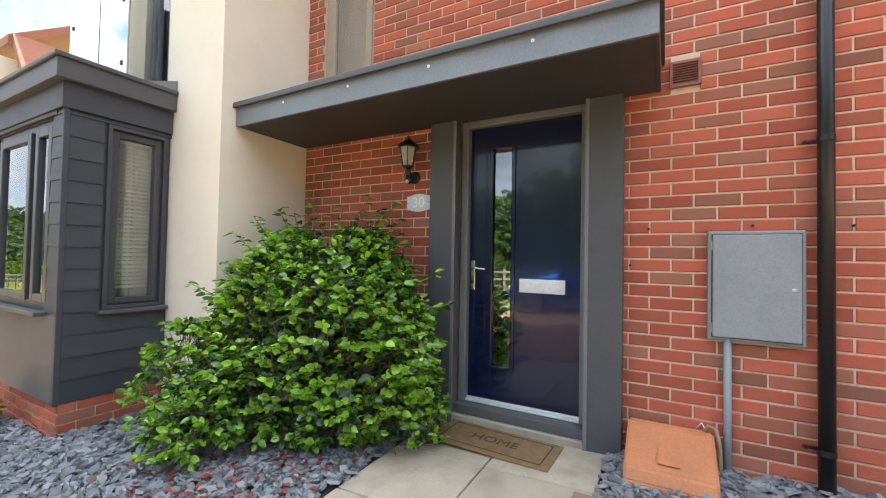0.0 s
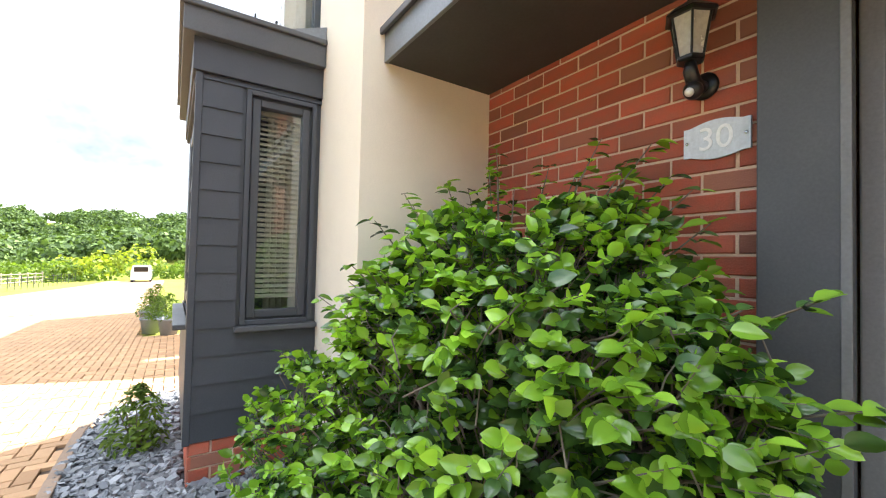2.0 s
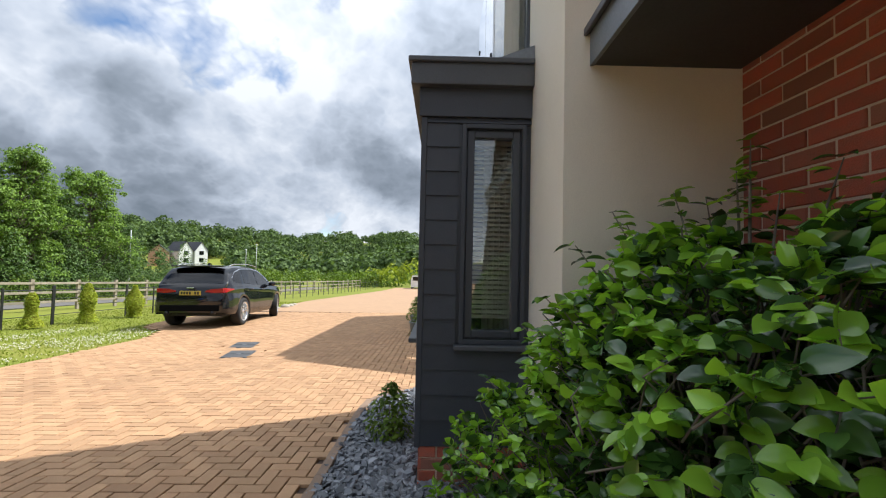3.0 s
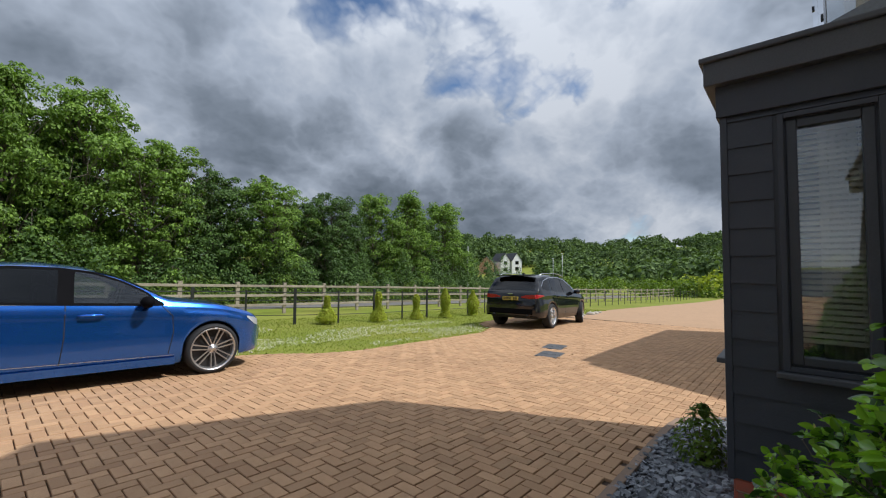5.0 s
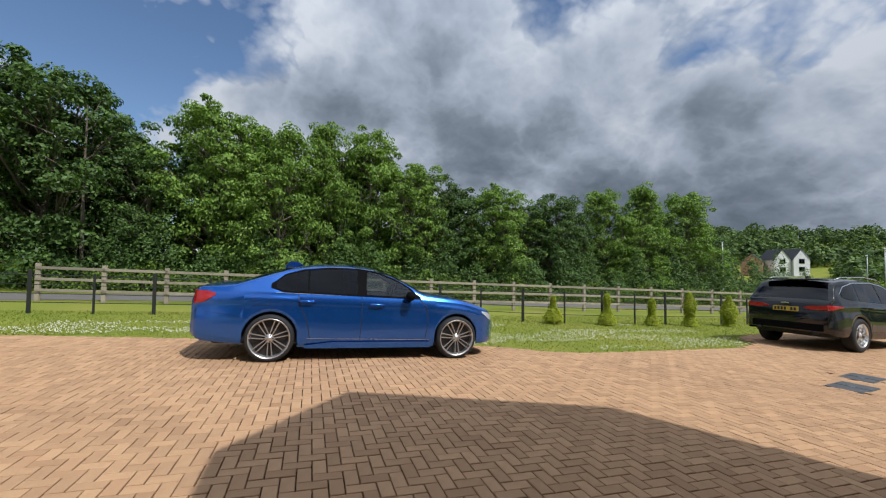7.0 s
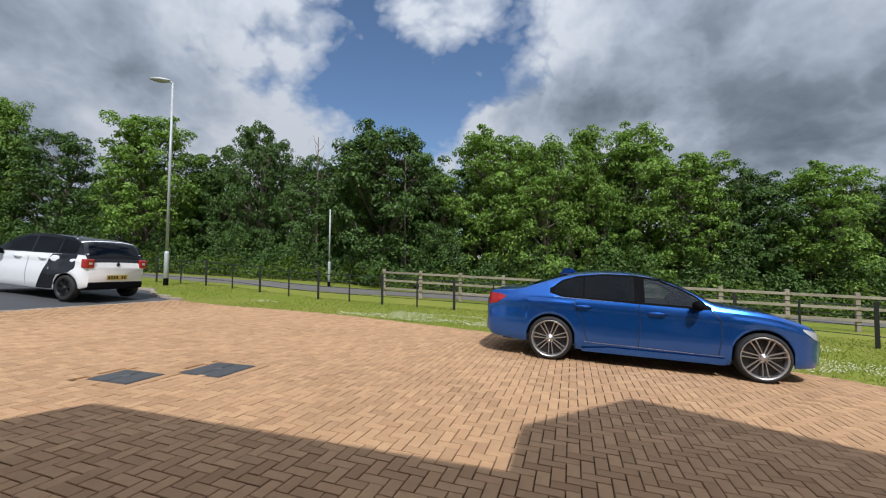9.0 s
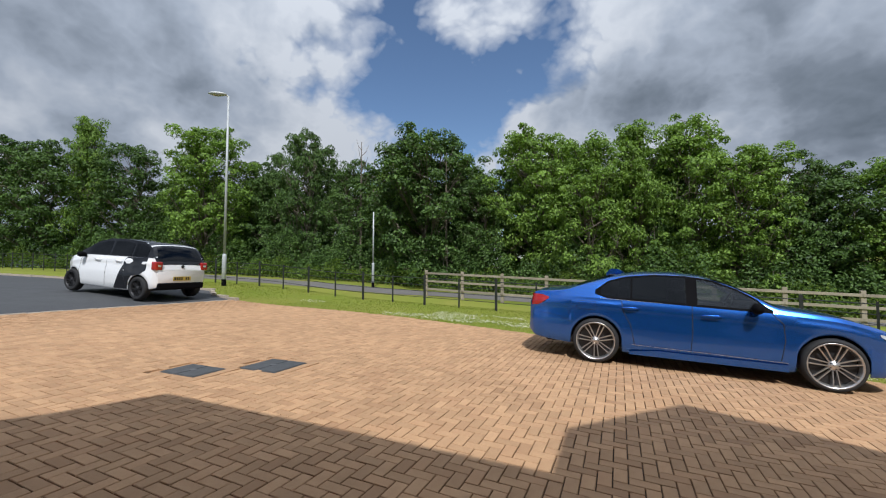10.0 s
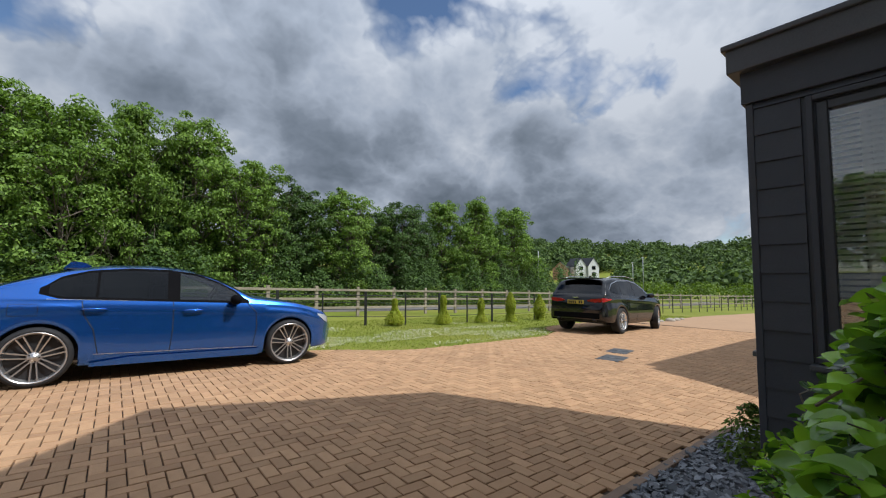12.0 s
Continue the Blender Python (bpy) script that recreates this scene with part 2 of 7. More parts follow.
M["box_grey"] = material("meter_box_grey", (0.25, 0.28, 0.31), 0.5, second=(0.23, 0.26, 0.285), scale=3, fine=120, stain=0.15, stain_scale=2.5)
M["dark"] = material("dark_rubber", (0.012, 0.012, 0.013), 0.65, scale=10, fine=80)
M["black_plastic"] = material("black_plastic", (0.014, 0.014, 0.016), 0.3, scale=6, fine=60, rough_var=0.08)
M["terracotta"] = material("orange_cover", (0.52, 0.20, 0.085), 0.6, second=(0.44, 0.17, 0.075), scale=4, fine=90, stain=0.2, stain_scale=3, bump=0.15)
M["vent"] = material("vent_red", (0.24, 0.085, 0.06), 0.6, scale=8)
M["rope"] = material("rope", (0.35, 0.25, 0.17), 0.9, scale=40, fine=200, bump=0.8)
M["plaque"] = material("plaque_white", (0.60, 0.65, 0.71), 0.35, second=(0.54, 0.59, 0.65), scale=18, amount=0.8, fine=60)
M["plaque_mark"] = material("plaque_mark", (0.86, 0.88, 0.90), 0.4)
M["lamp_glass"] = material("lamp_glass", (0.62, 0.60, 0.52), 0.25, scale=14, clear=0.35)
M["pane"] = glass("window_pane", (0.90, 0.93, 0.92), 0.0, 0.06)
M["mirror_pane"] = glass("door_pane", (0.35, 0.38, 0.38), 0.0, 0.24)
M["sky_pane"] = glass("upper_pane", (0.55, 0.58, 0.58), 0.0, 0.38)
M["car_glass"] = glass("car_glass", (0.06, 0.07, 0.075), 0.0, 0.0, 1.45)
M["front_glass"] = glass("front_car_glass", (0.42, 0.46, 0.47), 0.0, 0.035, 1.5)
M["seat_cloth"] = material("seat_cloth", (0.030, 0.030, 0.033), 0.8, scale=20, fine=120, bump=0.3)
M["blind"] = material("blind_slat", (0.84, 0.77, 0.63), 0.6, scale=8)
M["room"] = material("room_wall", (0.60, 0.53, 0.42), 0.9, scale=2)
M["paver"] = material("paver", (0.445, 0.275, 0.150), 0.85, second=(0.38, 0.225, 0.122), scale=9, amount=0.5, fine=140, bump=0.5, piece=0.13, specular=0.25, stain=0.1, stain_scale=0.5)
M["paver_rest"] = material("paver_rest", (0.445, 0.275, 0.150), 0.85, second=(0.38, 0.225, 0.122), scale=9, amount=0.5, fine=140, bump=0.5, island=0.13, specular=0.25, stain=0.1, stain_scale=0.5)
# joint bed, its colour darkened so the gaps between blocks stand out
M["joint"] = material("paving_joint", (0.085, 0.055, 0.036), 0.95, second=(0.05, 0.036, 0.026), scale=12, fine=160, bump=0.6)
M["paving_far"] = material("paving_far", (0.40, 0.25, 0.14), 0.85, second=(0.35, 0.215, 0.12), scale=5, amount=0.7, fine=24, bump=0.4, stain=0.1)
M["asphalt"] = material("asphalt", (0.062, 0.064, 0.068), 0.85, second=(0.05, 0.052, 0.055), scale=2, fine=180, bump=0.8, stain=0.15)
M["road"] = material("road", (0.145, 0.135, 0.125), 0.85, second=(0.12, 0.11, 0.10), scale=1.5, fine=120, bump=0.6, stain=0.15)
M["kerb"] = material("kerb", (0.25, 0.17, 0.115), 0.85, second=(0.2, 0.14, 0.1), scale=8, fine=140, bump=0.5, piece=0.12)
M["kerb_light"] = material("kerb_light", (0.40, 0.34, 0.27), 0.85, scale=8, fine=140, bump=0.5, piece=0.1)
M["iron"] = material("manhole_iron", (0.10, 0.105, 0.11), 0.55, metal=0.4, second=(0.08, 0.075, 0.07), scale=9, fine=100, bump=0.5, stain=0.2)
M["slate"] = material("slate_chips", (0.125, 0.135, 0.152), 0.5, second=(0.20, 0.205, 0.215), scale=20, fine=120, bump=0.4, island=0.45)
M["soil"] = material("slate_bed", (0.045, 0.047, 0.052), 0.9, second=(0.035, 0.033, 0.032), scale=12, fine=90, bump=1.0)
M["grass"] = material("grass_ground", (0.165, 0.205, 0.026), 0.95, second=(0.225, 0.225, 0.045), scale=0.35, amount=0.9, fine=14, bump=1.0, bump_scale=30, stain=0.2, stain_scale=0.12, specular=0.15)
M["metal_black"] = material("fence_black", (0.018, 0.02, 0.019), 0.5, scale=5, fine=60)
M["timber"] = material("fence_timber", (0.36, 0.31, 0.23), 0.85, second=(0.25, 0.215, 0.165), scale=5, amount=0.8, fine=60, bump=0.5, piece=0.15, stain=0.2)
M["galv"] = material("galvanised", (0.46, 0.48, 0.49), 0.5, metal=0.15, scale=4, fine=50, stain=0.15)
M["bark"] = material("bark", (0.12, 0.095, 0.07), 0.95, second=(0.19, 0.165, 0.13), scale=6, amount=0.8, fine=40, bump=1.0)
M["roof_tile"] = material("roof_tile", (0.05, 0.05, 0.055), 0.7, scale=4, fine=30, bump=0.6)
M["roof_red"] = material("roof_red", (0.32, 0.12, 0.07), 0.8, scale=3, fine=24, bump=0.6)
M["white_wall"] = material("white_wall", (0.78, 0.78, 0.77), 0.85, scale=1, fine=60)
M["pink_wall"] = material("pink_wall", (0.60, 0.32, 0.23), 0.85, scale=2, fine=60)


# ---- mesh helpers ----
def link(name, bm, mat, parent=None, label="", smooth=False):
    """One mesh object out of a bmesh."""
    me = bpy.data.meshes.new(name)
    bm.normal_update()
    bm.to_mesh(me)
    bm.free()
    for m in mat if isinstance(mat, (list, tuple)) else (mat,):
        me.materials.append(m)
    if smooth:
        me.polygons.foreach_set("use_smooth", [True] * len(me.polygons))
    ob = new(name, me)
    if parent:
        ob.parent = parent
    if label:
        ob["label"] = label
    return ob


def part(name, bm, mat, parent, label="", smooth=False):
    return link(name, bm, mat, parent, label, smooth)


def thing(name, label, category, at=(0, 0, 0), turn=0.0, group="", kind=""):
    e = new(name)
    e.empty_display_size = 0.1
    e.matrix_world = pose(*at, 0, 0, turn)
    return tagged(e, label, category, group, kind)


def add_box(bm, a, b, bevel=0.0, turn=None, shear=None):
    """A box from corner a to corner b, with its edges worn round by bevel."""
    lo, hi = [min(p, q) for p, q in zip(a, b)], [max(p, q) for p, q in zip(a, b)]
    vs = [bm.verts.new((x, y, z)) for x in (lo[0], hi[0]) for y in (lo[1], hi[1]) for z in (lo[2], hi[2])]
    fs = [bm.faces.new([vs[i] for i in f]) for f in ((0, 1, 3, 2), (4, 6, 7, 5), (0, 4, 5, 1), (2, 3, 7, 6), (0, 2, 6, 4), (1, 5, 7, 3))]
    if bevel:
        es = {e for f in fs for e in f.edges}
        r = bmesh.ops.bevel(bm, geom=list(es), offset=bevel, segments=2, affect="EDGES", profile=0.5)
        vs = list({v for f in r["faces"] for v in f.verts} | {v for v in vs if v.is_valid})
    if turn is not None:
        for v in vs:
            v.co = turn @ v.co
    return vs


def box(name, a, b, mat, parent=None, bevel=0.004, label=""):
    bm = bmesh.new()
    add_box(bm, a, b, bevel)
    return link(name, bm, mat, parent, label)


def add_tube(bm, path, radius, sides=10, caps=True):
    """A round bar along a path; radius is one number or one for each point."""
    rs = radius if isinstance(radius, (list, tuple)) else [radius] * len(path)
    pts = [Vector(p) for p in path]
    rings = []
    side = None
    for i, p in enumerate(pts):
        d = (pts[min(i + 1, len(pts) - 1)] - pts[max(i - 1, 0)]).normalized()
        if side is None:
            side = d.orthogonal().normalized()
        side = (side - d * side.dot(d)).normalized()
        up = d.cross(side)
        rings.append([bm.verts.new(p + rs[i] * (math.cos(a) * side + math.sin(a) * up)) for a in (2 * math.pi * k / sides for k in range(sides))])
    for r, s in zip(rings, rings[1:]):
        for k in range(sides):
            bm.faces.new((r[k], r[(k + 1) % sides], s[(k + 1) % sides], s[k]))
    if caps:
        bm.faces.new(rings[0][::-1])
        bm.faces.new(rings[-1])


def add_prism(bm, outline, axis, lo, hi):
    """A solid from an outline in the two other axes, drawn out along axis (0, 1 or 2) from lo to hi."""
    def at(p, v):
        q = list(p)
        q.insert(axis, v)
        return bm.verts.new(q)
    a, b = [at(p, lo) for p in outline], [at(p, hi) for p in outline]
    n = len(outline)
    bm.faces.new(a)
    bm.faces.new(b[::-1])
    for k in range(n):
        bm.faces.new((a[k], b[k], b[(k + 1) % n], a[(k + 1) % n]))
    bmesh.ops.recalc_face_normals(bm, faces=bm.faces[:])


def add_lathe(bm, profile, sides=20, m=Matrix.Identity(4), caps=True):
    """A turned shape round z, from (radius, z) pairs."""
    rings = [[bm.verts.new(m @ Vector((r * math.cos(a), r * math.sin(a), z))) for a in (2 * math.pi * k / sides for k in range(sides))] for r, z in profile]
    for r, s in zip(rings, rings[1:]):
        for k in range(sides):
            bm.faces.new((r[k], r[(k + 1) % sides], s[(k + 1) % sides], s[k]))
    if caps:
        bm.faces.new(rings[0][::-1])
        bm.faces.new(rings[-1])


def mesh_stuff(name, verts, faces, mat, parent=None, label="", smooth=False):
    me = bpy.data.meshes.new(name)
    me.from_pydata(verts, [], faces)
    me.materials.append(mat)
    if smooth:
        me.polygons.foreach_set("use_smooth", [True] * len(me.polygons))
    me.update()
    ob = new(name, me)
    if parent:
        ob.parent = parent
    if label:
        ob["label"] = label
    return ob


def soft_clamp(v, lo, hi, k):
    """v between lo and hi, easing off over k at the ends."""
    if v > hi - k:
        v = hi - k + k * math.tanh((v - hi + k) / k)
    if v < lo + k:
        v = lo + k + k * math.tanh((v - lo - k) / k)
    return v


def ground_z(x, y):
    """The lie of the land: a steady fall to the west, a small rise at the parking bay, and wooded hills beyond the valley."""
    z = 0.03 + 0.0378 * soft_clamp(x, -60, 40, 20) + 0.0149 * soft_clamp(y, -30, 20, 10)
    e = min(1.0, max(0.0, (x - 9.5) / 5.5))
    z += 0.22 * e * e * (3 - 2 * e)
    far = math.hypot(x, y)
    if x < -40:
        s = min(1.0, max(0.0, (far - 150) / 170))
        z += 21 * s * s * (3 - 2 * s) * min(1, (-x - 40) / 60)
    return z


def inside(p, poly):
    x, y = p
    hit = False
    for (x0, y0), (x1, y1) in zip(poly, poly[1:] + poly[:1]):
        if (y0 > y) != (y1 > y) and x < (x1 - x0) * (y - y0) / (y1 - y0) + x0:
            hit = not hit
    return hit


def curve_points(pts, steps=6):
    """A smooth line through the points (Catmull-Rom)."""
    out = []
    for i in range(len(pts) - 1):
        p = [Vector((*pts[min(max(i + k, 0), len(pts) - 1)], 0)) for k in (-1, 0, 1, 2)]
        for s in range(steps):
            t = s / steps
            q = 0.5 * (2 * p[1] + (p[2] - p[0]) * t + (2 * p[0] - 5 * p[1] + 4 * p[2] - p[3]) * t * t + (3 * p[1] - p[0] - 3 * p[2] + p[3]) * t ** 3)
            out.append((q.x, q.y))
    return out + [tuple(pts[-1])]


def sheet(name, poly, lift, mat, cell=1.0, label="", kind="structure"):
    """A surface that follows the land inside an outline."""
    bm = bmesh.new()
    bm.faces.new([bm.verts.new((x, y, 0)) for x, y in poly])
    xs, ys = [p[0] for p in poly], [p[1] for p in poly]
    for axis, lo, hi in ((0, min(xs), max(xs)), (1, min(ys), max(ys))):
        v = math.ceil(lo / cell) * cell
        while v < hi:
            co, no = [0, 0, 0], [0, 0, 0]
            co[axis], no[axis] = v, 1
            bmesh.ops.bisect_plane(bm, geom=bm.verts[:] + bm.edges[:] + bm.faces[:], plane_co=co, plane_no=no)
            v += cell
    bmesh.ops.triangulate(bm, faces=[f for f in bm.faces if len(f.verts) > 4])
    for v in bm.verts:
        v.co.z = ground_z(v.co.x, v.co.y) + lift
    bmesh.ops.recalc_face_normals(bm, faces=bm.faces[:])
    if sum(f.normal.z for f in bm.faces) < 0:
        bmesh.ops.reverse_faces(bm, faces=bm.faces[:])
    return tagged(link(name, bm, mat), label, kind=kind)

# ---- ground ----
def grid_lines(lo, hi, fine_lo, fine_hi, step):
    out, v, s = [], fine_lo, step
    while v <= fine_hi:
        out.append(v)
        v += step
    v = fine_hi
    while v < hi:
        s *= 1.35
        v += s
        out.append(v)
    v, s = fine_lo, step
    while v > lo:
        s *= 1.35
        v -= s
        out.insert(0, v)
    return out


gx, gy = grid_lines(-3000, 3000, -60, 40, 2.0), grid_lines(-3000, 3000, -40, 10, 2.0)
verts = [(x, y, ground_z(x, y)) for y in gy for x in gx]
nx = len(gx)
faces = [(j * nx + i, j * nx + i + 1, (j + 1) * nx + i + 1, (j + 1) * nx + i) for j in range(len(gy) - 1) for i in range(nx - 1)]
tagged(mesh_stuff("ground", verts, faces, M["grass"], smooth=True), "green grass verge and meadow with clover", "ground", kind="structure")

GRASS_EDGE = curve_points([(11.5, -9.75), (8.5, -10.1), (6.0, -10.15), (2.3, -9.6), (-0.5, -9.1), (-3.05, -8.4), (-4.0, -7.8), (-4.9, -7.55), (-6.5, -7.6), (-8.9, -7.7)], 5)
GRASS_FAR = curve_points([(-10.3, -8.3), (-11.2, -9.3), (-14.0, -9.9), (-16.5, -9.3), (-18.5, -8.7), (-24.0, -9.3), (-34.0, -9.0), (-60.0, -8.0)], 4)
PAVED = [(11.5, 3.0)] + GRASS_EDGE + GRASS_FAR + [(-60, -2.5), (-9.5, -2.2), (-9.0, 3.0)]
KERB_LINE = curve_points([(-5.15, 0.6), (-5.1, -1.2), (-4.95, -1.75), (-4.62, -2.12), (-4.2, -2.22), (-3.0, -2.22), (-0.64, -2.22)], 5)
NEAR_X = -16.0
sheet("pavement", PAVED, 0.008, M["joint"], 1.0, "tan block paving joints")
sheet("pavement", [p for p in PAVED if p[0] < NEAR_X] + [(NEAR_X, -2.3)], 0.03, M["paving_far"], 2.0, "tan block paving far along the lane")
sheet("road", [(11.5, 3.0), (11.5, -9.75), (12.6, -9.95), (13.6, -10.6), (14.6, -10.5), (20, -10.3), (26, -9.0), (34, -4), (34, 8), (20, 8)], 0.012, M["asphalt"], 1.0, "dark grey asphalt parking bay")
sheet("road", [(60, -17.0), (30, -15.8), (14, -15.6), (8, -18.2), (-8, -19.4), (-30, -18.5), (-60, -17.0), (-60, -21), (-30, -22.3), (-8, -22.8), (8, -21.6), (14, -19.0), (30, -19.2), (60, -20.4)], 0.012, M["road"], 2.0, "pale grey lane behind the fences")

# ---- our house: walls, roofs ----
WALL_Y, CREAM_Y, CREAM_X, BAY_X, BAY_Y = -0.08, -0.92, -2.12, -2.81, -1.62
DOOR_L, DOOR_R, DOOR_TOP = -0.42, 0.40, 2.22


def wall(name, a, b, mat, label, holes=(), axis="y"):
    """A wall between corners a and b, built of blocks round its openings (each: lo, hi, bottom, top along the wall)."""
    bm = bmesh.new()
    k = 0 if axis == "y" else 1
    cuts = sorted({a[k], b[k], *(h[0] for h in holes), *(h[1] for h in holes)})
    for lo, hi in zip(cuts, cuts[1:]):
        mid = (lo + hi) / 2
        gaps = sorted((h[2], h[3]) for h in holes if h[0] < mid < h[1])
        z = a[2]
        for g0, g1 in gaps + [(b[2], b[2])]:
            if g0 > z:
                p, q = list(a), list(b)
                p[k], q[k], p[2], q[2] = lo, hi, z, g0
                add_box(bm, p, q)
            z = g1
    bmesh.ops.remove_doubles(bm, verts=bm.verts, dist=0.0005)
    return tagged(link(name, bm, mat), label, "wall", kind="structure")


UP_WIN = (-1.93, -1.33, 2.72, 4.1)
wall_brick = wall("wall_front", (CREAM_X, WALL_Y + 0.006, -0.3), (2.9, WALL_Y + 0.30, 4.65), M["mortar"], "red brick front wall with pale mortar",
                  holes=[(-0.50, 0.48, -0.3, 2.27), UP_WIN])
wall_cream = wall("wall_cream", (-4.9, CREAM_Y, -0.4), (CREAM_X, CREAM_Y + 0.28, 5.2), M["render"], "smooth cream rendered wall", holes=[(-4.2, -2.84, 0.2, 2.5), (-3.62, -2.9, 2.62, 4.5)])
wall("wall_return", (CREAM_X - 0.28, CREAM_Y + 0.28, -0.4), (CREAM_X, WALL_Y + 0.3, 5.2), M["render"], "cream rendered return wall", axis="x")
wall("wall_side", (-4.9, CREAM_Y + 0.28, -0.4), (-4.62, 7.5, 5.2), M["render"], "cream rendered side wall", axis="x")
wall("wall_back", (-4.62, 7.2, -0.4), (2.9, 7.5, 4.65), M["render"], "plain rear wall")
wall("wall_party", (2.62, WALL_Y + 0.3, -0.3), (2.9, 7.2, 4.65), M["render"], "plain party wall", axis="x")
tagged(box("floor", (-4.62, WALL_Y + 0.31, -0.12), (2.62, 7.2, 0.06), M["room"], bevel=0), "plain indoor floor", kind="structure")
tagged(box("ceiling", (-4.62, WALL_Y + 0.31, 2.45), (2.62, 7.2, 2.6), M["room"], bevel=0), "plain indoor ceiling", kind="structure")


def slab_roof(name, pts, thick, mat, label):
    """A roof slope: four corners in the world, with thickness downwards."""
    bm = bmesh.new()
    top = [bm.verts.new(p) for p in pts]
    low = [bm.verts.new((p[0], p[1], p[2] - thick)) for p in pts]
    bm.faces.new(top)
    bm.faces.new(low[::-1])
    n = len(pts)
    for k in range(n):
        bm.faces.new((top[k], low[k], low[(k + 1) % n], top[(k + 1) % n]))
    bmesh.ops.recalc_face_normals(bm, faces=bm.faces[:])
    return tagged(link(name, bm, mat), label, "roof", kind="structure")


# gable over the cream wing, and the lower roof over the brick part
RIDGE_X, RIDGE_Z, EAVE_Z = -2.72, 6.95, 5.35
slab_roof("roof_gable", [(RIDGE_X, -1.0, RIDGE_Z), (RIDGE_X, 7.6, RIDGE_Z), (-4.87, 7.6, EAVE_Z), (-4.87, -1.0, EAVE_Z)], 0.16, M["roof_tile"], "dark tiled gable roof slope")
slab_roof("roof_gable", [(RIDGE_X, -1.0, RIDGE_Z), (-0.99, -1.0, 5.05), (-0.99, 7.6, 5.05), (RIDGE_X, 7.6, RIDGE_Z)], 0.16, M["roof_tile"], "dark tiled gable roof slope")
bm = bmesh.new()
add_prism(bm, [(-4.9, 5.2), (CREAM_X, 5.2), (CREAM_X, 6.2), (RIDGE_X, 6.78), (-4.9, 5.22)], 1, CREAM_Y, CREAM_Y + 0.28)
tagged(link("wall_gable", bm, M["render"]), "cream rendered gable", "wall", kind="structure")
slab_roof("roof_main", [(-0.90, -0.38, 4.70), (2.92, -0.38, 4.50), (2.92, 3.6, 7.0), (-0.90, 3.6, 7.0)], 0.15, M["roof_tile"], "dark tiled main roof slope")
slab_roof("roof_main", [(-0.90, 3.6, 7.0), (2.92, 3.6, 7.0), (2.92, 7.8, 4.5), (-0.90, 7.8, 4.5)], 0.15, M["roof_tile"], "dark tiled main roof slope")
# the next house in the row, with a roof that comes down low
slab_roof("roof_side", [(2.92, -0.38, 4.22), (5.3, -0.38, 1.2), (5.3, 6, 1.2), (2.92, 6, 4.22)], 0.15, M["roof_tile"], "dark tiled lean-to roof")

# neighbours down the lane
wall("wall_neighbour", (-16.0, -1.0, -1.0), (-8.6, -0.7, 4.4), M["render"], "cream neighbouring house wall", holes=[(-10.8, -9.6, 0.3, 1.8), (-14.4, -13.0, 0.3, 1.8)])
wall("wall_neighbour_side", (-8.9, -0.7, -1.0), (-8.6, 6.0, 4.4), M["render"], "cream neighbouring side wall", axis="x")
slab_roof("roof_neighbour", [(-8.5, -0.55, 4.75), (-8.5, 3.0, 7.2), (-16.2, 3.0, 7.2), (-16.2, -0.55, 4.75)], 0.15, M["roof_red"], "red tiled neighbouring roof")
slab_roof("roof_neighbour", [(-8.5, -0.5, 4.8), (-6.35, -0.5, 1.7), (-6.35, 5.0, 1.7), (-8.5, 5.0, 4.8)], 0.15, M["roof_red"], "red tiled lean-to roof")

# ---- front door ----
def ring_frame(bm, x0, x1, z0, z1, y0, y1, w, bevel=0.004, sides="lrtb"):
    """Four bars round an opening in a wall that faces -y."""
    if "l" in sides:
        add_box(bm, (x0, y0, z0), (x0 + w, y1, z1), bevel)
    if "r" in sides:
        add_box(bm, (x1 - w, y0, z0), (x1, y1, z1), bevel)
    if "t" in sides:
        add_box(bm, (x0 + w, y0, z1 - w), (x1 - w, y1, z1), bevel)
    if "b" in sides:
        add_box(bm, (x0 + w, y0, z0), (x1 - w, y1, z0 + w), bevel)


door = thing("door_1", "closed dark navy front door with a narrow glazed strip", "door", kind="structure")
bm = bmesh.new()
ring_frame(bm, -0.475, 0.455, 0.17, 2.275, -0.045, 0.06, 0.055, 0.006, "lrt")
part("door_frame", bm, M["frame_grey"], door, "mid-grey door frame")
GL, GR, GB, GT = -0.236, -0.085, 0.45, 2.05
bm = bmesh.new()
add_box(bm, (DOOR_L + 0.003, 0.0, 0.205), (GL, 0.05, 2.218), 0.004)
add_box(bm, (GR, 0.0, 0.205), (DOOR_R - 0.003, 0.05, 2.218), 0.004)
add_box(bm, (GL, 0.002, 0.205), (GR, 0.048, GB))
add_box(bm, (GL, 0.002, GT), (GR, 0.048, 2.218))
part("leaf", bm, M["door_blue"], door, "glossy dark navy leaf")
bm = bmesh.new()
ring_frame(bm, GL - 0.025, GR + 0.025, GB - 0.025, GT + 0.025, -0.012, 0.0, 0.03, 0.005)
part("glazing_bead", bm, M["door_blue"], door)
for x in (-0.335, ):
    bm = bmesh.new()
    ring_frame(bm, x - 0.045, x + 0.05, 0.42, 2.08, -0.004, 0.0, 0.006, 0.0015)
    part("moulding", bm, M["door_blue"], door)
bm = bmesh.new()
add_box(bm, (GL + 0.004, 0.012, GB + 0.004), (GR - 0.004, 0.018, GT - 0.004))
part("pane", bm, M["mirror_pane"], door, "reflective glass strip")
bm = bmesh.new()
add_box(bm, (GL + 0.002, 0.044, GB), (GR - 0.002, 0.049, GT))
part("inner_pane", bm, M["room"], door)
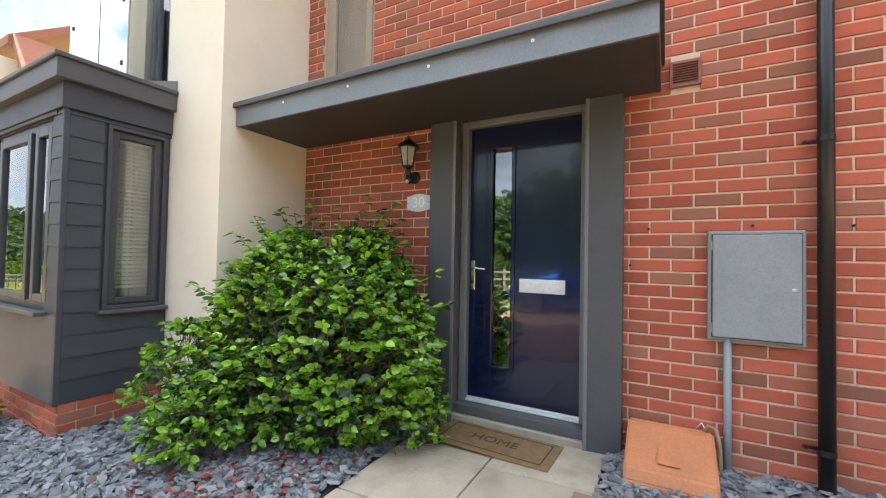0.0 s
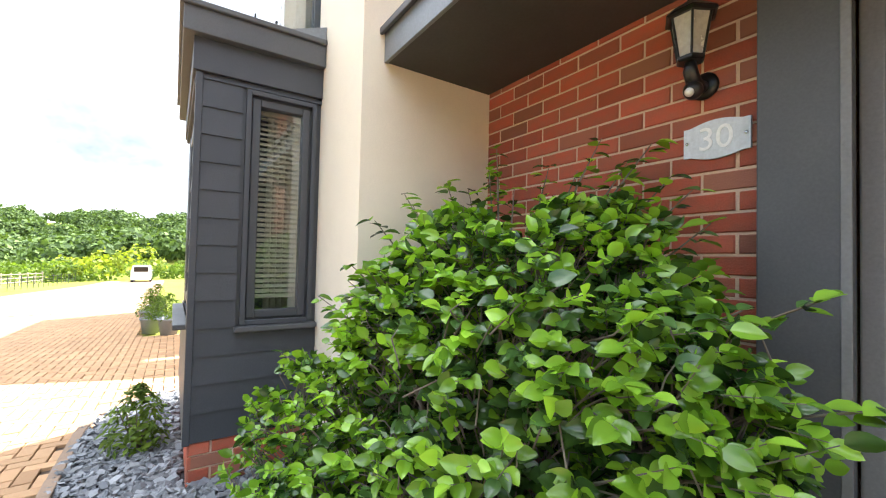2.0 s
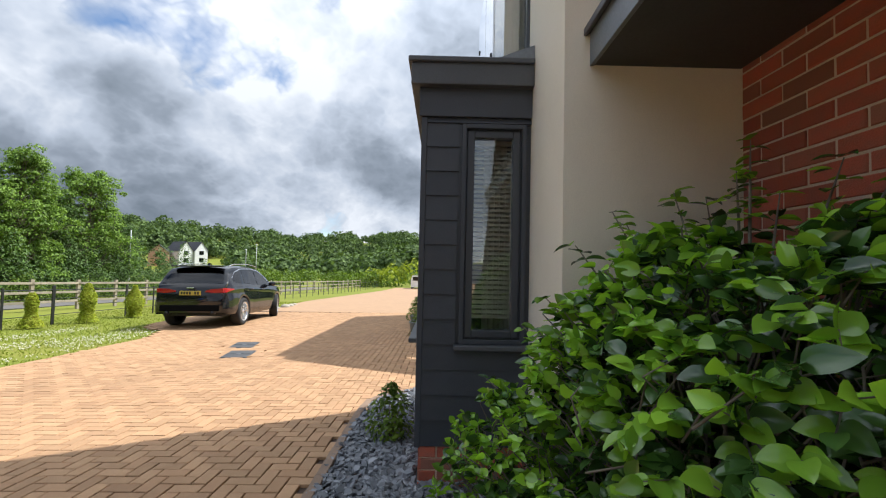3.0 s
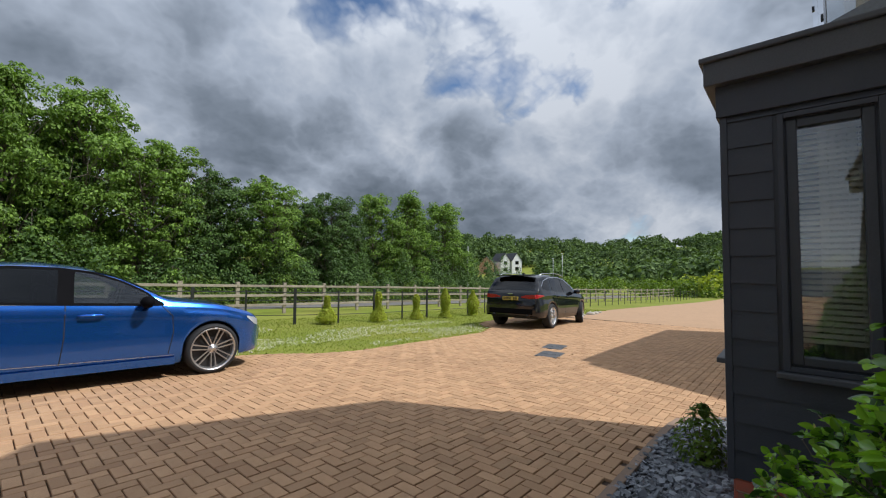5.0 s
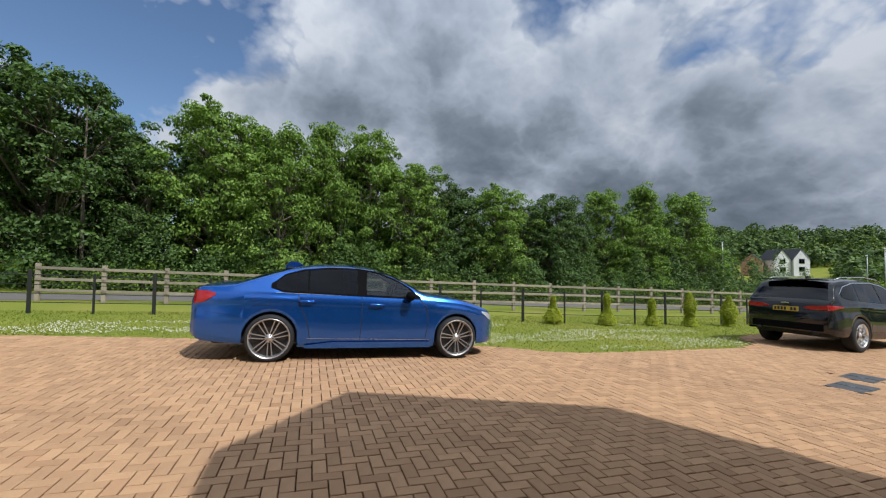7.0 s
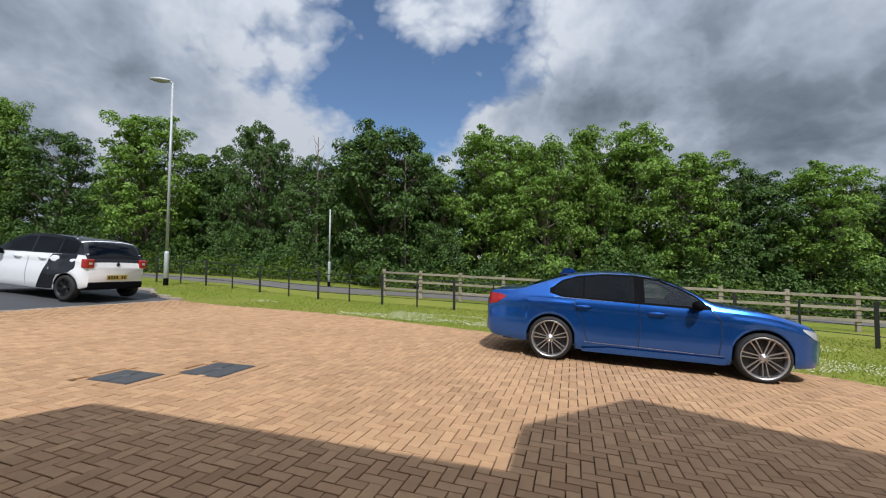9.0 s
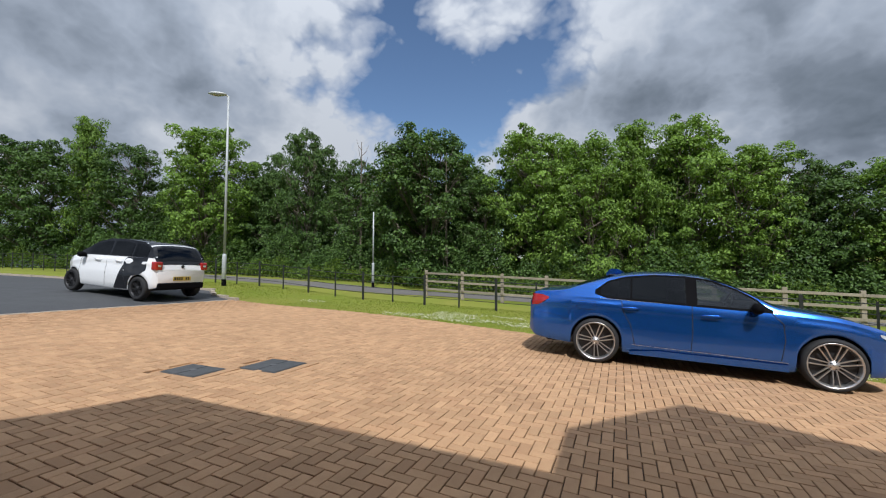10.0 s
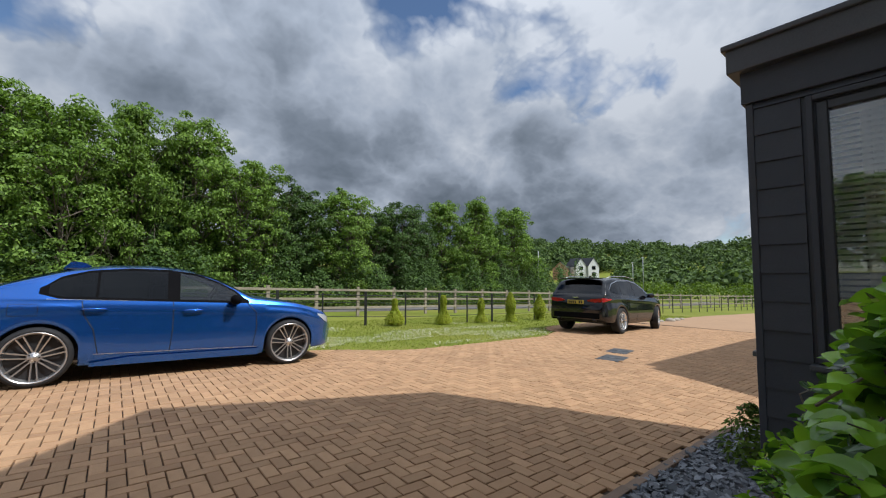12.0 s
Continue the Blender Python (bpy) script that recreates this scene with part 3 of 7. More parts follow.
letter = part("letter_plate", (lambda b: (add_box(b, (-0.022, -0.012, 1.0), (0.298, 0.0, 1.097), 0.004), b)[1])(bmesh.new()), M["white_metal"], door, "bright silver letter plate")
bm = bmesh.new()
add_box(bm, (0.0, -0.016, 1.02), (0.276, -0.011, 1.077), 0.003)
part("flap", bm, M["white_metal"], letter)
handle = part("handle", (lambda b: (add_box(b, (-0.402, -0.011, 1.0), (-0.368, 0.0, 1.22), 0.005), b)[1])(bmesh.new()), M["chrome"], door, "silver lever handle on a long plate")
bm = bmesh.new()
add_tube(bm, [(-0.385, 0.0, 1.165), (-0.385, -0.035, 1.165), (-0.375, -0.048, 1.165), (-0.34, -0.05, 1.164), (-0.27, -0.045, 1.158)], [0.011, 0.01, 0.01, 0.009, 0.007], 10)
part("lever", bm, M["chrome"], handle, smooth=True)
bm = bmesh.new()
add_lathe(bm, [(0.012, 0), (0.012, 0.006), (0.008, 0.008)], 14, Matrix.Translation((-0.385, -0.012, 1.06)) @ Matrix.Rotation(radians(90), 4, "X"))
part("keyhole", bm, M["dark"], handle)
bm = bmesh.new()
add_box(bm, (-0.42, -0.03, 0.172), (0.40, 0.03, 0.186), 0.003)
add_box(bm, (-0.42, -0.012, 0.188), (0.40, 0.0, 0.205), 0.003)
part("threshold", bm, M["white_metal"], door, "silver weather bar")
bm = bmesh.new()
add_box(bm, (-0.475, -0.12, 0.105), (0.46, 0.06, 0.17), 0.006)
part("door_sill", bm, M["sill"], door, "dark grey sill")
tagged(box("door_step", (-0.50, -0.145, -0.1), (0.475, 0.06, 0.103), M["concrete"], bevel=0.008), "pale concrete step under the front door", "step")

for x0, x1 in ((-0.685, -0.477), (0.457, 0.665)):
    p = thing("door_pilaster", "dark grey painted panel beside the front door", "pilaster", group="panels beside the door")
    bm = bmesh.new()
    add_box(bm, (x0, -0.165, -0.02), (x1, WALL_Y + 0.02, 2.25), 0.005)
    part("panel", bm, M["grey"], p)
    bm = bmesh.new()
    inner = x1 if x0 < 0 else x0
    add_box(bm, (inner - 0.012, -0.169, -0.02), (inner + 0.012, -0.163, 2.25), 0.002)
    part("edge_strip", bm, M["frame_grey"], p)

# ---- canopy over the door ----
CAN_L, CAN_R, CAN_F, CAN_Z0, CAN_Z1 = CREAM_X, 0.862, -0.80, 2.252, 2.425
canopy = thing("door_canopy", "flat dark grey canopy over the front door", "canopy")
bm = bmesh.new()
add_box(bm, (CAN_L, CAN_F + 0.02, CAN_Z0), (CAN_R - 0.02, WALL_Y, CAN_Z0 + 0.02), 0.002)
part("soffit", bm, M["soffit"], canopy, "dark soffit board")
bm = bmesh.new()
add_box(bm, (CAN_L - 0.05, CAN_F, CAN_Z0 - 0.004), (CAN_R, CAN_F + 0.02, CAN_Z1 - 0.02), 0.003)
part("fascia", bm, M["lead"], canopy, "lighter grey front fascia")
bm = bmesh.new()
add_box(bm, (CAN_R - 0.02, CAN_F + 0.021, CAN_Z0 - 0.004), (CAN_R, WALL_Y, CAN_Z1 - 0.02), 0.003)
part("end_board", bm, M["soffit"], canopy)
bm = bmesh.new()
add_box(bm, (CAN_L - 0.06, CAN_F - 0.025, CAN_Z1 - 0.02), (CAN_R + 0.02, WALL_Y, CAN_Z1 + 0.012), 0.005)
part("roof_sheet", bm, M["grey"], canopy)
bm = bmesh.new()
add_box(bm, (CAN_L - 0.06, CAN_F - 0.03, CAN_Z1 - 0.032), (CAN_R + 0.024, CAN_F - 0.012, CAN_Z1 + 0.004), 0.004)
part("drip_edge", bm, M["grey"], canopy)
bm = bmesh.new()
add_prism(bm, [(CAN_F - 0.02, CAN_Z1 + 0.012), (CAN_F + 0.10, CAN_Z1 + 0.012), (CAN_F - 0.02, CAN_Z1 + 0.055)], 0, CAN_L - 0.055, CAN_L - 0.02)
part("flashing", bm, M["lead"], canopy)
for k in range(4):
    bm = bmesh.new()
    add_lathe(bm, [(0.010, 0), (0.010, 0.003), (0.005, 0.005)], 10, Matrix.Translation((CAN_L + 0.55 + 0.62 * k, CAN_F, CAN_Z0 + 0.10)) @ Matrix.Rotation(radians(90), 4, "X"))
    part("screw_cap", bm, M["white_metal"], canopy)

# ---- bay window ----
BAY_L, PLINTH, BAND = -4.5, 0.165, 2.24
bay = thing("bay_window", "dark grey boarded bay window on a brick plinth", "bay window")
WY0, WY1, WZ0, WZ1 = -1.365, -0.95, 0.80, 2.20
FX0, FX1 = -4.2, -3.02


def blocks(lo, hi, holes, make):
    """Blocks of a panel round one opening each: lo and hi along the panel and in height."""
    (a, z0), (b, z1) = lo, hi
    (h0, h1, g0, g1) = holes
    for p, q, r, s in ((a, h0, z0, z1), (h1, b, z0, z1), (h0, h1, z0, g0), (h0, h1, g1, z1)):
        if q - p > 0.001 and s - r > 0.001:
            make(p, q, r, s)


bm = bmesh.new()
blocks((BAY_Y + 0.02, PLINTH), (CREAM_Y, 2.42), (WY0, WY1, WZ0, WZ1), lambda p, q, r, s: add_box(bm, (BAY_X - 0.10, p, r), (BAY_X - 0.016, q, s)))
blocks((BAY_L, PLINTH), (BAY_X - 0.02, 2.42), (FX0, FX1, WZ0, WZ1), lambda p, q, r, s: add_box(bm, (p, BAY_Y + 0.012, r), (q, BAY_Y + 0.10, s)))
add_box(bm, (BAY_L, BAY_Y + 0.10, PLINTH), (BAY_L + 0.08, CREAM_Y, 2.42))
part("carcass", bm, M["frame_dark"], bay)
bm = bmesh.new()
add_box(bm, (BAY_L + 0.02, BAY_Y + 0.03, -0.4), (BAY_X - 0.012, CREAM_Y, PLINTH), 0.0)
part("plinth", bm, M["mortar"], bay, "brick plinth")
bm = bmesh.new()
add_box(bm, (BAY_X - 0.03, BAY_Y - 0.006, PLINTH - 0.01), (BAY_X + 0.008, BAY_Y + 0.03, BAND), 0.004)
part("corner_trim", bm, M["board"], bay)
# lapped boards on the side
STEP = 0.157
z = PLINTH
while z < BAND - 0.02:
    top = min(z + STEP, BAND)
    spans = [(BAY_Y + 0.03, WY0 - 0.02)] if z + 0.5 * STEP > WZ0 - 0.05 else [(BAY_Y + 0.03, CREAM_Y)]
    if WZ1 < z + 0.3 * STEP:
        spans = [(BAY_Y + 0.03, CREAM_Y)]
    for y0, y1 in spans:
        bm = bmesh.new()
        add_prism(bm, [(BAY_X - 0.016, z), (BAY_X + 0.006, z), (BAY_X - 0.004, top + 0.004), (BAY_X - 0.016, top + 0.004)], 1, y0, y1)
        part("board", bm, M["board"], bay)
    z += STEP
# lapped boards beside the front window, a plain panel under it
z = PLINTH
while z < BAND - 0.02:
    top = min(z + STEP, BAND)
    bm = bmesh.new()
    add_prism(bm, [(BAY_Y + 0.012, z), (BAY_Y - 0.006, z), (BAY_Y + 0.002, top + 0.004), (BAY_Y + 0.012, top + 0.004)], 0, FX1 + 0.02 if z > WZ0 - 0.1 else BAY_L, BAY_X - 0.03)
    # lighter grey under the window puts the light on the panel into its colour
    part("board", bm, M["board"] if z > WZ0 - 0.1 else M["grey"], bay)
    z += STEP
bm = bmesh.new()
add_box(bm, (BAY_L, BAY_Y - 0.01, WZ1 + 0.01), (FX1 + 0.1, BAY_Y + 0.012, BAND), 0.003)
part("head_board", bm, M["board"], bay)
# roof: a band, a deeper fascia above it and a lip
bm = bmesh.new()
add_box(bm, (BAY_L, BAY_Y - 0.022, BAND), (BAY_X + 0.022, CREAM_Y, 2.43), 0.004)
part("roof_band", bm, M["board"], bay)
bm = bmesh.new()
add_box(bm, (BAY_L - 0.05, BAY_Y - 0.075, 2.425), (BAY_X + 0.075, CREAM_Y - 0.001, 2.565), 0.006)
part("roof_fascia", bm, M["grey"], bay)
bm = bmesh.new()
add_box(bm, (BAY_L - 0.07, BAY_Y - 0.095, 2.562), (BAY_X + 0.095, CREAM_Y - 0.002, 2.597), 0.008)
part("roof_lip", bm, M["grey"], bay)
bm = bmesh.new()
add_prism(bm, [(CREAM_Y - 0.25, 2.597), (CREAM_Y - 0.002, 2.597), (CREAM_Y - 0.002, 2.69)], 0, BAY_L, BAY_X + 0.07)
part("flashing", bm, M["lead"], bay)


def sash(name, parent, m, w, h, mat, bar=0.075, pane_mat=None, mullions=()):
    """A window: outer frame, sash, glazing bars and pane, in a plane x (0..w), z (0..h) that faces -y, laid by m."""
    win = new(name)
    win.parent = parent
    win.matrix_local = m
    bm = bmesh.new()
    ring_frame(bm, 0, w, 0, h, -0.004, 0.06, bar * 0.55, 0.004)
    part("window_frame", bm, mat, win)
    edges = [0.0, *mullions, w]
    for a, b in zip(edges, edges[1:]):
        bm = bmesh.new()
        i = bar * 0.45
        ring_frame(bm, a + i, b - i, i, h - i, -0.016, 0.05, bar * 0.62, 0.006)
        part("sash", bm, mat, win)
        bm = bmesh.new()
        j = i + bar * 0.6
        add_box(bm, (a + j, 0.008, j), (b - j, 0.014, h - j))
        pane = part("pane", bm, pane_mat or M["pane"], win)
        pane.visible_shadow = False
    return win


SIDE = Matrix.Translation((BAY_X - 0.03, WY0, WZ0)) @ Matrix.Rotation(radians(90), 4, "Z")
side_win = sash("window", bay, SIDE, WY1 - WY0, WZ1 - WZ0, M["frame_dark"], 0.078)
front_win = sash("window", bay, Matrix.Translation((FX0, BAY_Y + 0.03, WZ0)), FX1 - FX0, WZ1 - WZ0, M["frame_dark"], 0.10, mullions=(0.78, ))
bm = bmesh.new()
ring_frame(bm, 0, WY1 - WY0, 0, WZ1 - WZ0, -0.042, -0.03, 0.028, 0.003)
o = part("window_surround", bm, M["board"], side_win)
for a, b in (((BAY_X - 0.04, WY0 - 0.03, WZ0 - 0.035), (BAY_X + 0.055, WY1 + 0.025, WZ0 - 0.003)), ((FX0 - 0.03, BAY_Y - 0.07, WZ0 - 0.035), (FX1 + 0.035, BAY_Y + 0.03, WZ0 - 0.003))):
    bm = bmesh.new()
    add_box(bm, a, b, 0.006)
    part("window_sill", bm, M["grey"], bay)


def venetian(m, w, h, n, drop):
    """A slatted blind hung inside a window."""
    blind = thing("venetian_blind", "cream slatted blind lowered behind the window", "blind", group="window blinds")
    blind.matrix_world = m
    bm = bmesh.new()
    add_box(bm, (0, 0, h - 0.03), (w, 0.03, h), 0.003)
    part("head_rail", bm, M["blind"], blind)
    pitch = drop / n
    slat = None
    for k in range(n):
        if slat is None:
            bm = bmesh.new()
            add_box(bm, (0.004, -0.014, -0.0012), (w - 0.004, 0.014, 0.0012), 0, Matrix.Rotation(radians(50), 4, "X"))
            slat = part("slat", bm, M["blind"], blind)
            s = slat
        else:
            s = slat.copy()
            scene.collection.objects.link(s)
        s.location = (0, 0.015, h - 0.05 - pitch * k)
    for x in (0.12 * w, 0.88 * w):
        bm = bmesh.new()
        add_tube(bm, [(x, 0.015, h - 0.03), (x, 0.015, h - 0.05 - pitch * n)], 0.0015, 5)
        part("cord", bm, M["blind"], blind)
    return blind


venetian(Matrix.Translation((BAY_X - 0.15, WY0 + 0.04, WZ0 + 0.08)) @ Matrix.Rotation(radians(90), 4, "Z"), 0.33, 1.26, 36, 1.17)
for x, y, w in ((BAY_X - 0.30, -1.05, 0.07), ):
    bm = bmesh.new()
    for k in range(7):
        add_tube(bm, [(x - 0.03 * (k % 2), y - 0.02 * k, 0.75), (x - 0.03 * (k % 2), y - 0.02 * k, 2.25)], 0.02, 8)
    tagged(link("curtain", bm, M["blind"], smooth=True), "cream curtain gathered beside the bay window", "curtain")

# upper windows
up = thing("window_1", "pale framed upper window over the canopy", "window", kind="structure")
sash("casement", up, Matrix.Translation((UP_WIN[0], WALL_Y + 0.05, UP_WIN[2])), UP_WIN[1] - UP_WIN[0], UP_WIN[3] - UP_WIN[2], M["kerb_light"], 0.11, M["sky_pane"])
up2 = thing("window_2", "tall upper window in the cream wall", "window", kind="structure")
sash("casement", up2, Matrix.Translation((-3.62, CREAM_Y + 0.05, 2.64)), 0.72, 1.86, M["frame_grey"], 0.08, mullions=(0.36, ))
tagged(box("blind_panel", (UP_WIN[0] + 0.02, WALL_Y + 0.13, 2.72), (UP_WIN[1] - 0.02, WALL_Y + 0.15, 4.05), M["blind"]), "cream blind behind the upper window", "blind")

# frameless glass guard in front of the tall upper window
guard = thing("glass_balustrade", "clear frameless glass guard before the tall upper window", "balustrade", (0, 0, 0))
GX0, GX1, GY, GZ0, GZ1 = -4.25, -3.10, -1.14, 2.60, 3.72
for a, b in ((GX0, -3.63), (-3.61, GX1)):
    bm = bmesh.new()
    add_box(bm, (a, GY - 0.006, GZ0), (b, GY + 0.006, GZ1), 0.002)
    part("glass_panel", bm, M["sky_pane"], guard).visible_shadow = False
bm = bmesh.new()
add_box(bm, (GX1 - 0.012, GY + 0.007, GZ0), (GX1, CREAM_Y + 0.01, GZ1), 0.002)
part("side_panel", bm, M["sky_pane"], guard).visible_shadow = False
for x in (GX0, -3.62):
    bm = bmesh.new()
    add_box(bm, (x - 0.016, GY + 0.007, GZ0 - 0.06), (x + 0.016, GY + 0.04, GZ1), 0.004)
    part("post", bm, M["frame_grey"], guard)
for x, z in ((GX0 + 0.07, 3.40), (GX1 - 0.09, 2.85), (GX0 + 0.07, 2.85), (GX1 - 0.09, 3.40)):
    bm = bmesh.new()
    add_box(bm, (x - 0.014, GY - 0.014, z - 0.02), (x + 0.014, GY + 0.014, z + 0.02), 0.004)
    part("clamp", bm, M["metal_black"], guard)
bm = bmesh.new()
add_box(bm, (GX0, GY - 0.02, GZ0 - 0.10), (GX1, CREAM_Y + 0.01, GZ0 - 0.004), 0.004)
part("base_rail", bm, M["frame_grey"], guard)

# ---- wall lantern ----
LX, LY = -0.87, WALL_Y - 0.115
lamp = thing("wall_lantern", "black outdoor wall lantern with frosted panes", "lamp", (LX, LY, 1.80))
bm = bmesh.new()
add_lathe(bm, [(0.030, 0.0), (0.048, 0.004), (0.050, 0.014), (0.030, 0.022)], 18, Matrix.Translation((0, 0.115, 0.07)) @ Matrix.Rotation(radians(90), 4, "X"))
part("wall_plate", bm, M["black_plastic"], lamp, smooth=True)
bm = bmesh.new()
add_tube(bm, [(0, 0.10, 0.07), (0, 0.06, 0.055), (0, 0.02, 0.07), (0, 0, 0.10), (0, 0, 0.135)], [0.020, 0.024, 0.026, 0.024, 0.018], 12)
part("arm", bm, M["black_plastic"], lamp, smooth=True)
bm = bmesh.new()
bmesh.ops.create_uvsphere(bm, u_segments=14, v_segments=10, radius=0.033, matrix=Matrix.Translation((0, 0.02, 0.035)))
sensor = part("sensor", bm, M["black_plastic"], lamp, smooth=True)
bm = bmesh.new()
bmesh.ops.create_uvsphere(bm, u_segments=12, v_segments=8, radius=0.016, matrix=Matrix.Translation((0, -0.006, 0.022)))
part("sensor_eye", bm, M["white_metal"], sensor, smooth=True)
bm = bmesh.new()
add_lathe(bm, [(0.040, 0.128), (0.048, 0.134), (0.048, 0.144), (0.040, 0.148)], 6)
part("base_ring", bm, M["black_plastic"], lamp)
bm = bmesh.new()
add_lathe(bm, [(0.042, 0.148), (0.066, 0.285)], 6)
part("lamp_glass", bm, M["lamp_glass"], lamp, "frosted tapered panes")
for k in range(6):
    a = 2 * math.pi * k / 6
    bm = bmesh.new()
    add_tube(bm, [(0.044 * math.cos(a), 0.044 * math.sin(a), 0.146), (0.068 * math.cos(a), 0.068 * math.sin(a), 0.288)], 0.0045, 6)
    part("bar", bm, M["black_plastic"], lamp)
bm = bmesh.new()
add_lathe(bm, [(0.080, 0.284), (0.090, 0.290), (0.086, 0.298), (0.052, 0.325), (0.020, 0.345), (0.012, 0.352)], 6)
cap = part("cap", bm, M["black_plastic"], lamp)
bm = bmesh.new()
add_lathe(bm, [(0.008, 0.350), (0.013, 0.360), (0.010, 0.372), (0.003, 0.386)], 10)
part("finial", bm, M["black_plastic"], cap, smooth=True)

# ---- house number plaque ----
def text_mesh(name, words, size, mat, parent, m, depth=0.002):
    c = bpy.data.curves.new(name, "FONT")
    c.body, c.size, c.extrude, c.align_x, c.align_y = words, size, depth, "CENTER", "CENTER"
    tmp = new(name, c)
    dg = bpy.context.evaluated_depsgraph_get()
    me = bpy.data.meshes.new_from_object(tmp.evaluated_get(dg))
    bpy.data.objects.remove(tmp)
    me.materials.clear()
    me.materials.append(mat)
    ob = new(name, me)
    ob.parent = parent
    ob.matrix_local = m
    return ob


plaque = thing("house_number_plaque", "white house number plaque with curved top and bottom", "plaque", (-0.832, WALL_Y - 0.012, 1.668))
outline = [(-0.108, -0.055)] + [(x, -0.055 - 0.016 * math.cos(x / 0.085 * math.pi / 2)) for x in np.linspace(-0.085, 0.085, 9)] + [(0.108, -0.055), (0.108, 0.055)]
outline += [(x, 0.055 + 0.016 * math.cos(x / 0.085 * math.pi / 2)) for x in np.linspace(0.085, -0.085, 9)] + [(-0.108, 0.055)]
bm = bmesh.new()
add_prism(bm, [(float(a), float(b)) for a, b in outline], 1, 0.0, 0.012)
part("plate", bm, M["plaque"], plaque)
text_mesh("number", "30", 0.118, M["plaque_mark"], plaque, Matrix.Translation((0, -0.001, 0)) @ Matrix.Rotation(radians(90), 4, "X"))
for x in (-0.096, 0.096):
    bm = bmesh.new()
    add_lathe(bm, [(0.006, 0), (0.006, 0.003), (0.003, 0.005)], 10, Matrix.Translation((x, 0, 0)) @ Matrix.Rotation(radians(90), 4, "X"))
    part("screw", bm, M["chrome"], plaque)

# ---- air vent, meter box, pipes, cover ----
vent = thing("air_vent", "reddish-brown slatted air vent set in brick", "air vent")
bm = bmesh.new()
ring_frame(bm, 0.905, 1.065, 2.258, 2.412, WALL_Y - 0.016, WALL_Y + 0.01, 0.018, 0.003)
part("frame", bm, M["vent"], vent)
bm = bmesh.new()
add_box(bm, (0.915, WALL_Y - 0.002, 2.27), (1.055, WALL_Y + 0.006, 2.40))
part("backing", bm, M["dark"], vent)
for k in range(8):
    bm = bmesh.new()
    add_box(bm, (-0.064, -0.009, -0.0025), (0.064, 0.009, 0.0025), 0, Matrix.Translation((0.985, WALL_Y - 0.008, 2.284 + 0.0146 * k)) @ Matrix.Rotation(radians(35), 4, "X"))
    part("slat", bm, M["vent"], vent)

meter = thing("meter_box", "closed grey wall-mounted meter box", "meter box")
bm = bmesh.new()
add_box(bm, (1.095, WALL_Y - 0.045, 0.812), (1.515, WALL_Y + 0.01, 1.408), 0.008)
part("case", bm, M["box_grey"], meter)
bm = bmesh.new()
add_box(bm, (1.112, WALL_Y - 0.052, 0.829), (1.498, WALL_Y - 0.044, 1.391), 0.001)
part("door_gap", bm, M["dark"], meter)
bm = bmesh.new()
add_box(bm, (1.116, WALL_Y - 0.066, 0.833), (1.494, WALL_Y - 0.050, 1.387), 0.006)
lid = part("box_door", bm, M["box_grey"], meter)
bm = bmesh.new()
add_lathe(bm, [(0.011, 0), (0.011, 0.004), (0.007, 0.006)], 14, Matrix.Translation((1.462, WALL_Y - 0.066, 1.10)) @ Matrix.Rotation(radians(90), 4, "X"))
part("lock", bm, M["galv"], lid)
for z in (0.88, 1.33):
    bm = bmesh.new()
    add_tube(bm, [(1.11, WALL_Y - 0.06, z - 0.025), (1.11, WALL_Y - 0.06, z + 0.025)], 0.006, 8)
    part("hinge", bm, M["box_grey"], lid)
conduit = thing("conduit_pipe", "grey plastic conduit running down from the meter box", "pipe")
bm = bmesh.new()
add_tube(bm, [(1.188, WALL_Y - 0.028, 0.82), (1.188, WALL_Y - 0.028, -0.1)], 0.019, 14)
part("pipe", bm, M["box_grey"], conduit, smooth=True)
bm = bmesh.new()
add_tube(bm, [(1.188, WALL_Y - 0.028, 0.10), (1.188, WALL_Y - 0.028, 0.02)], 0.028, 14)
part("collar", bm, M["box_grey"], conduit, smooth=True)
down = thing("downpipe", "glossy black round rainwater downpipe", "downpipe")
bm = bmesh.new()
add_tube(bm, [(1.585, WALL_Y - 0.06, -0.1), (1.585, WALL_Y - 0.06, 4.4)], 0.034, 18)
part("pipe", bm, M["black_plastic"], down, smooth=True)
for z in (0.32, 1.86, 3.3):
    bm = bmesh.new()
    add_tube(bm, [(1.585, WALL_Y - 0.06, z - 0.014), (1.585, WALL_Y - 0.06, z + 0.014)], 0.0375, 18)
    add_box(bm, (1.50, WALL_Y - 0.03, z - 0.008), (1.58, WALL_Y - 0.018, z + 0.008), 0.002)
    add_lathe(bm, [(0.010, 0), (0.010, 0.02), (0.007, 0.024)], 10, Matrix.Translation((1.512, WALL_Y - 0.018, z)) @ Matrix.Rotation(radians(90), 4, "X"))
    part("bracket", bm, M["black_plastic"], down)
cover = thing("gas_meter_cover", "orange plastic ground meter cover against the wall", "meter cover")
bm = bmesh.new()
add_prism(bm, [(-0.10, -0.05), (-0.10, 0.305), (-0.145, 0.30), (-0.44, 0.165), (-0.47, 0.10), (-0.47, -0.05)], 0, 0.70, 1.125)
bmesh.ops.bevel(bm, geom=bm.edges[:], offset=0.012, segments=3, affect="EDGES")
part("hood", bm, M["terracotta"], cover, smooth=False)
bm = bmesh.new()
add_box(bm, (0.695, -0.478, 0.02), (1.13, -0.465, 0.105), 0.006)
lip = part("front_lip", bm, M["terracotta"], cover)
bm = bmesh.new()
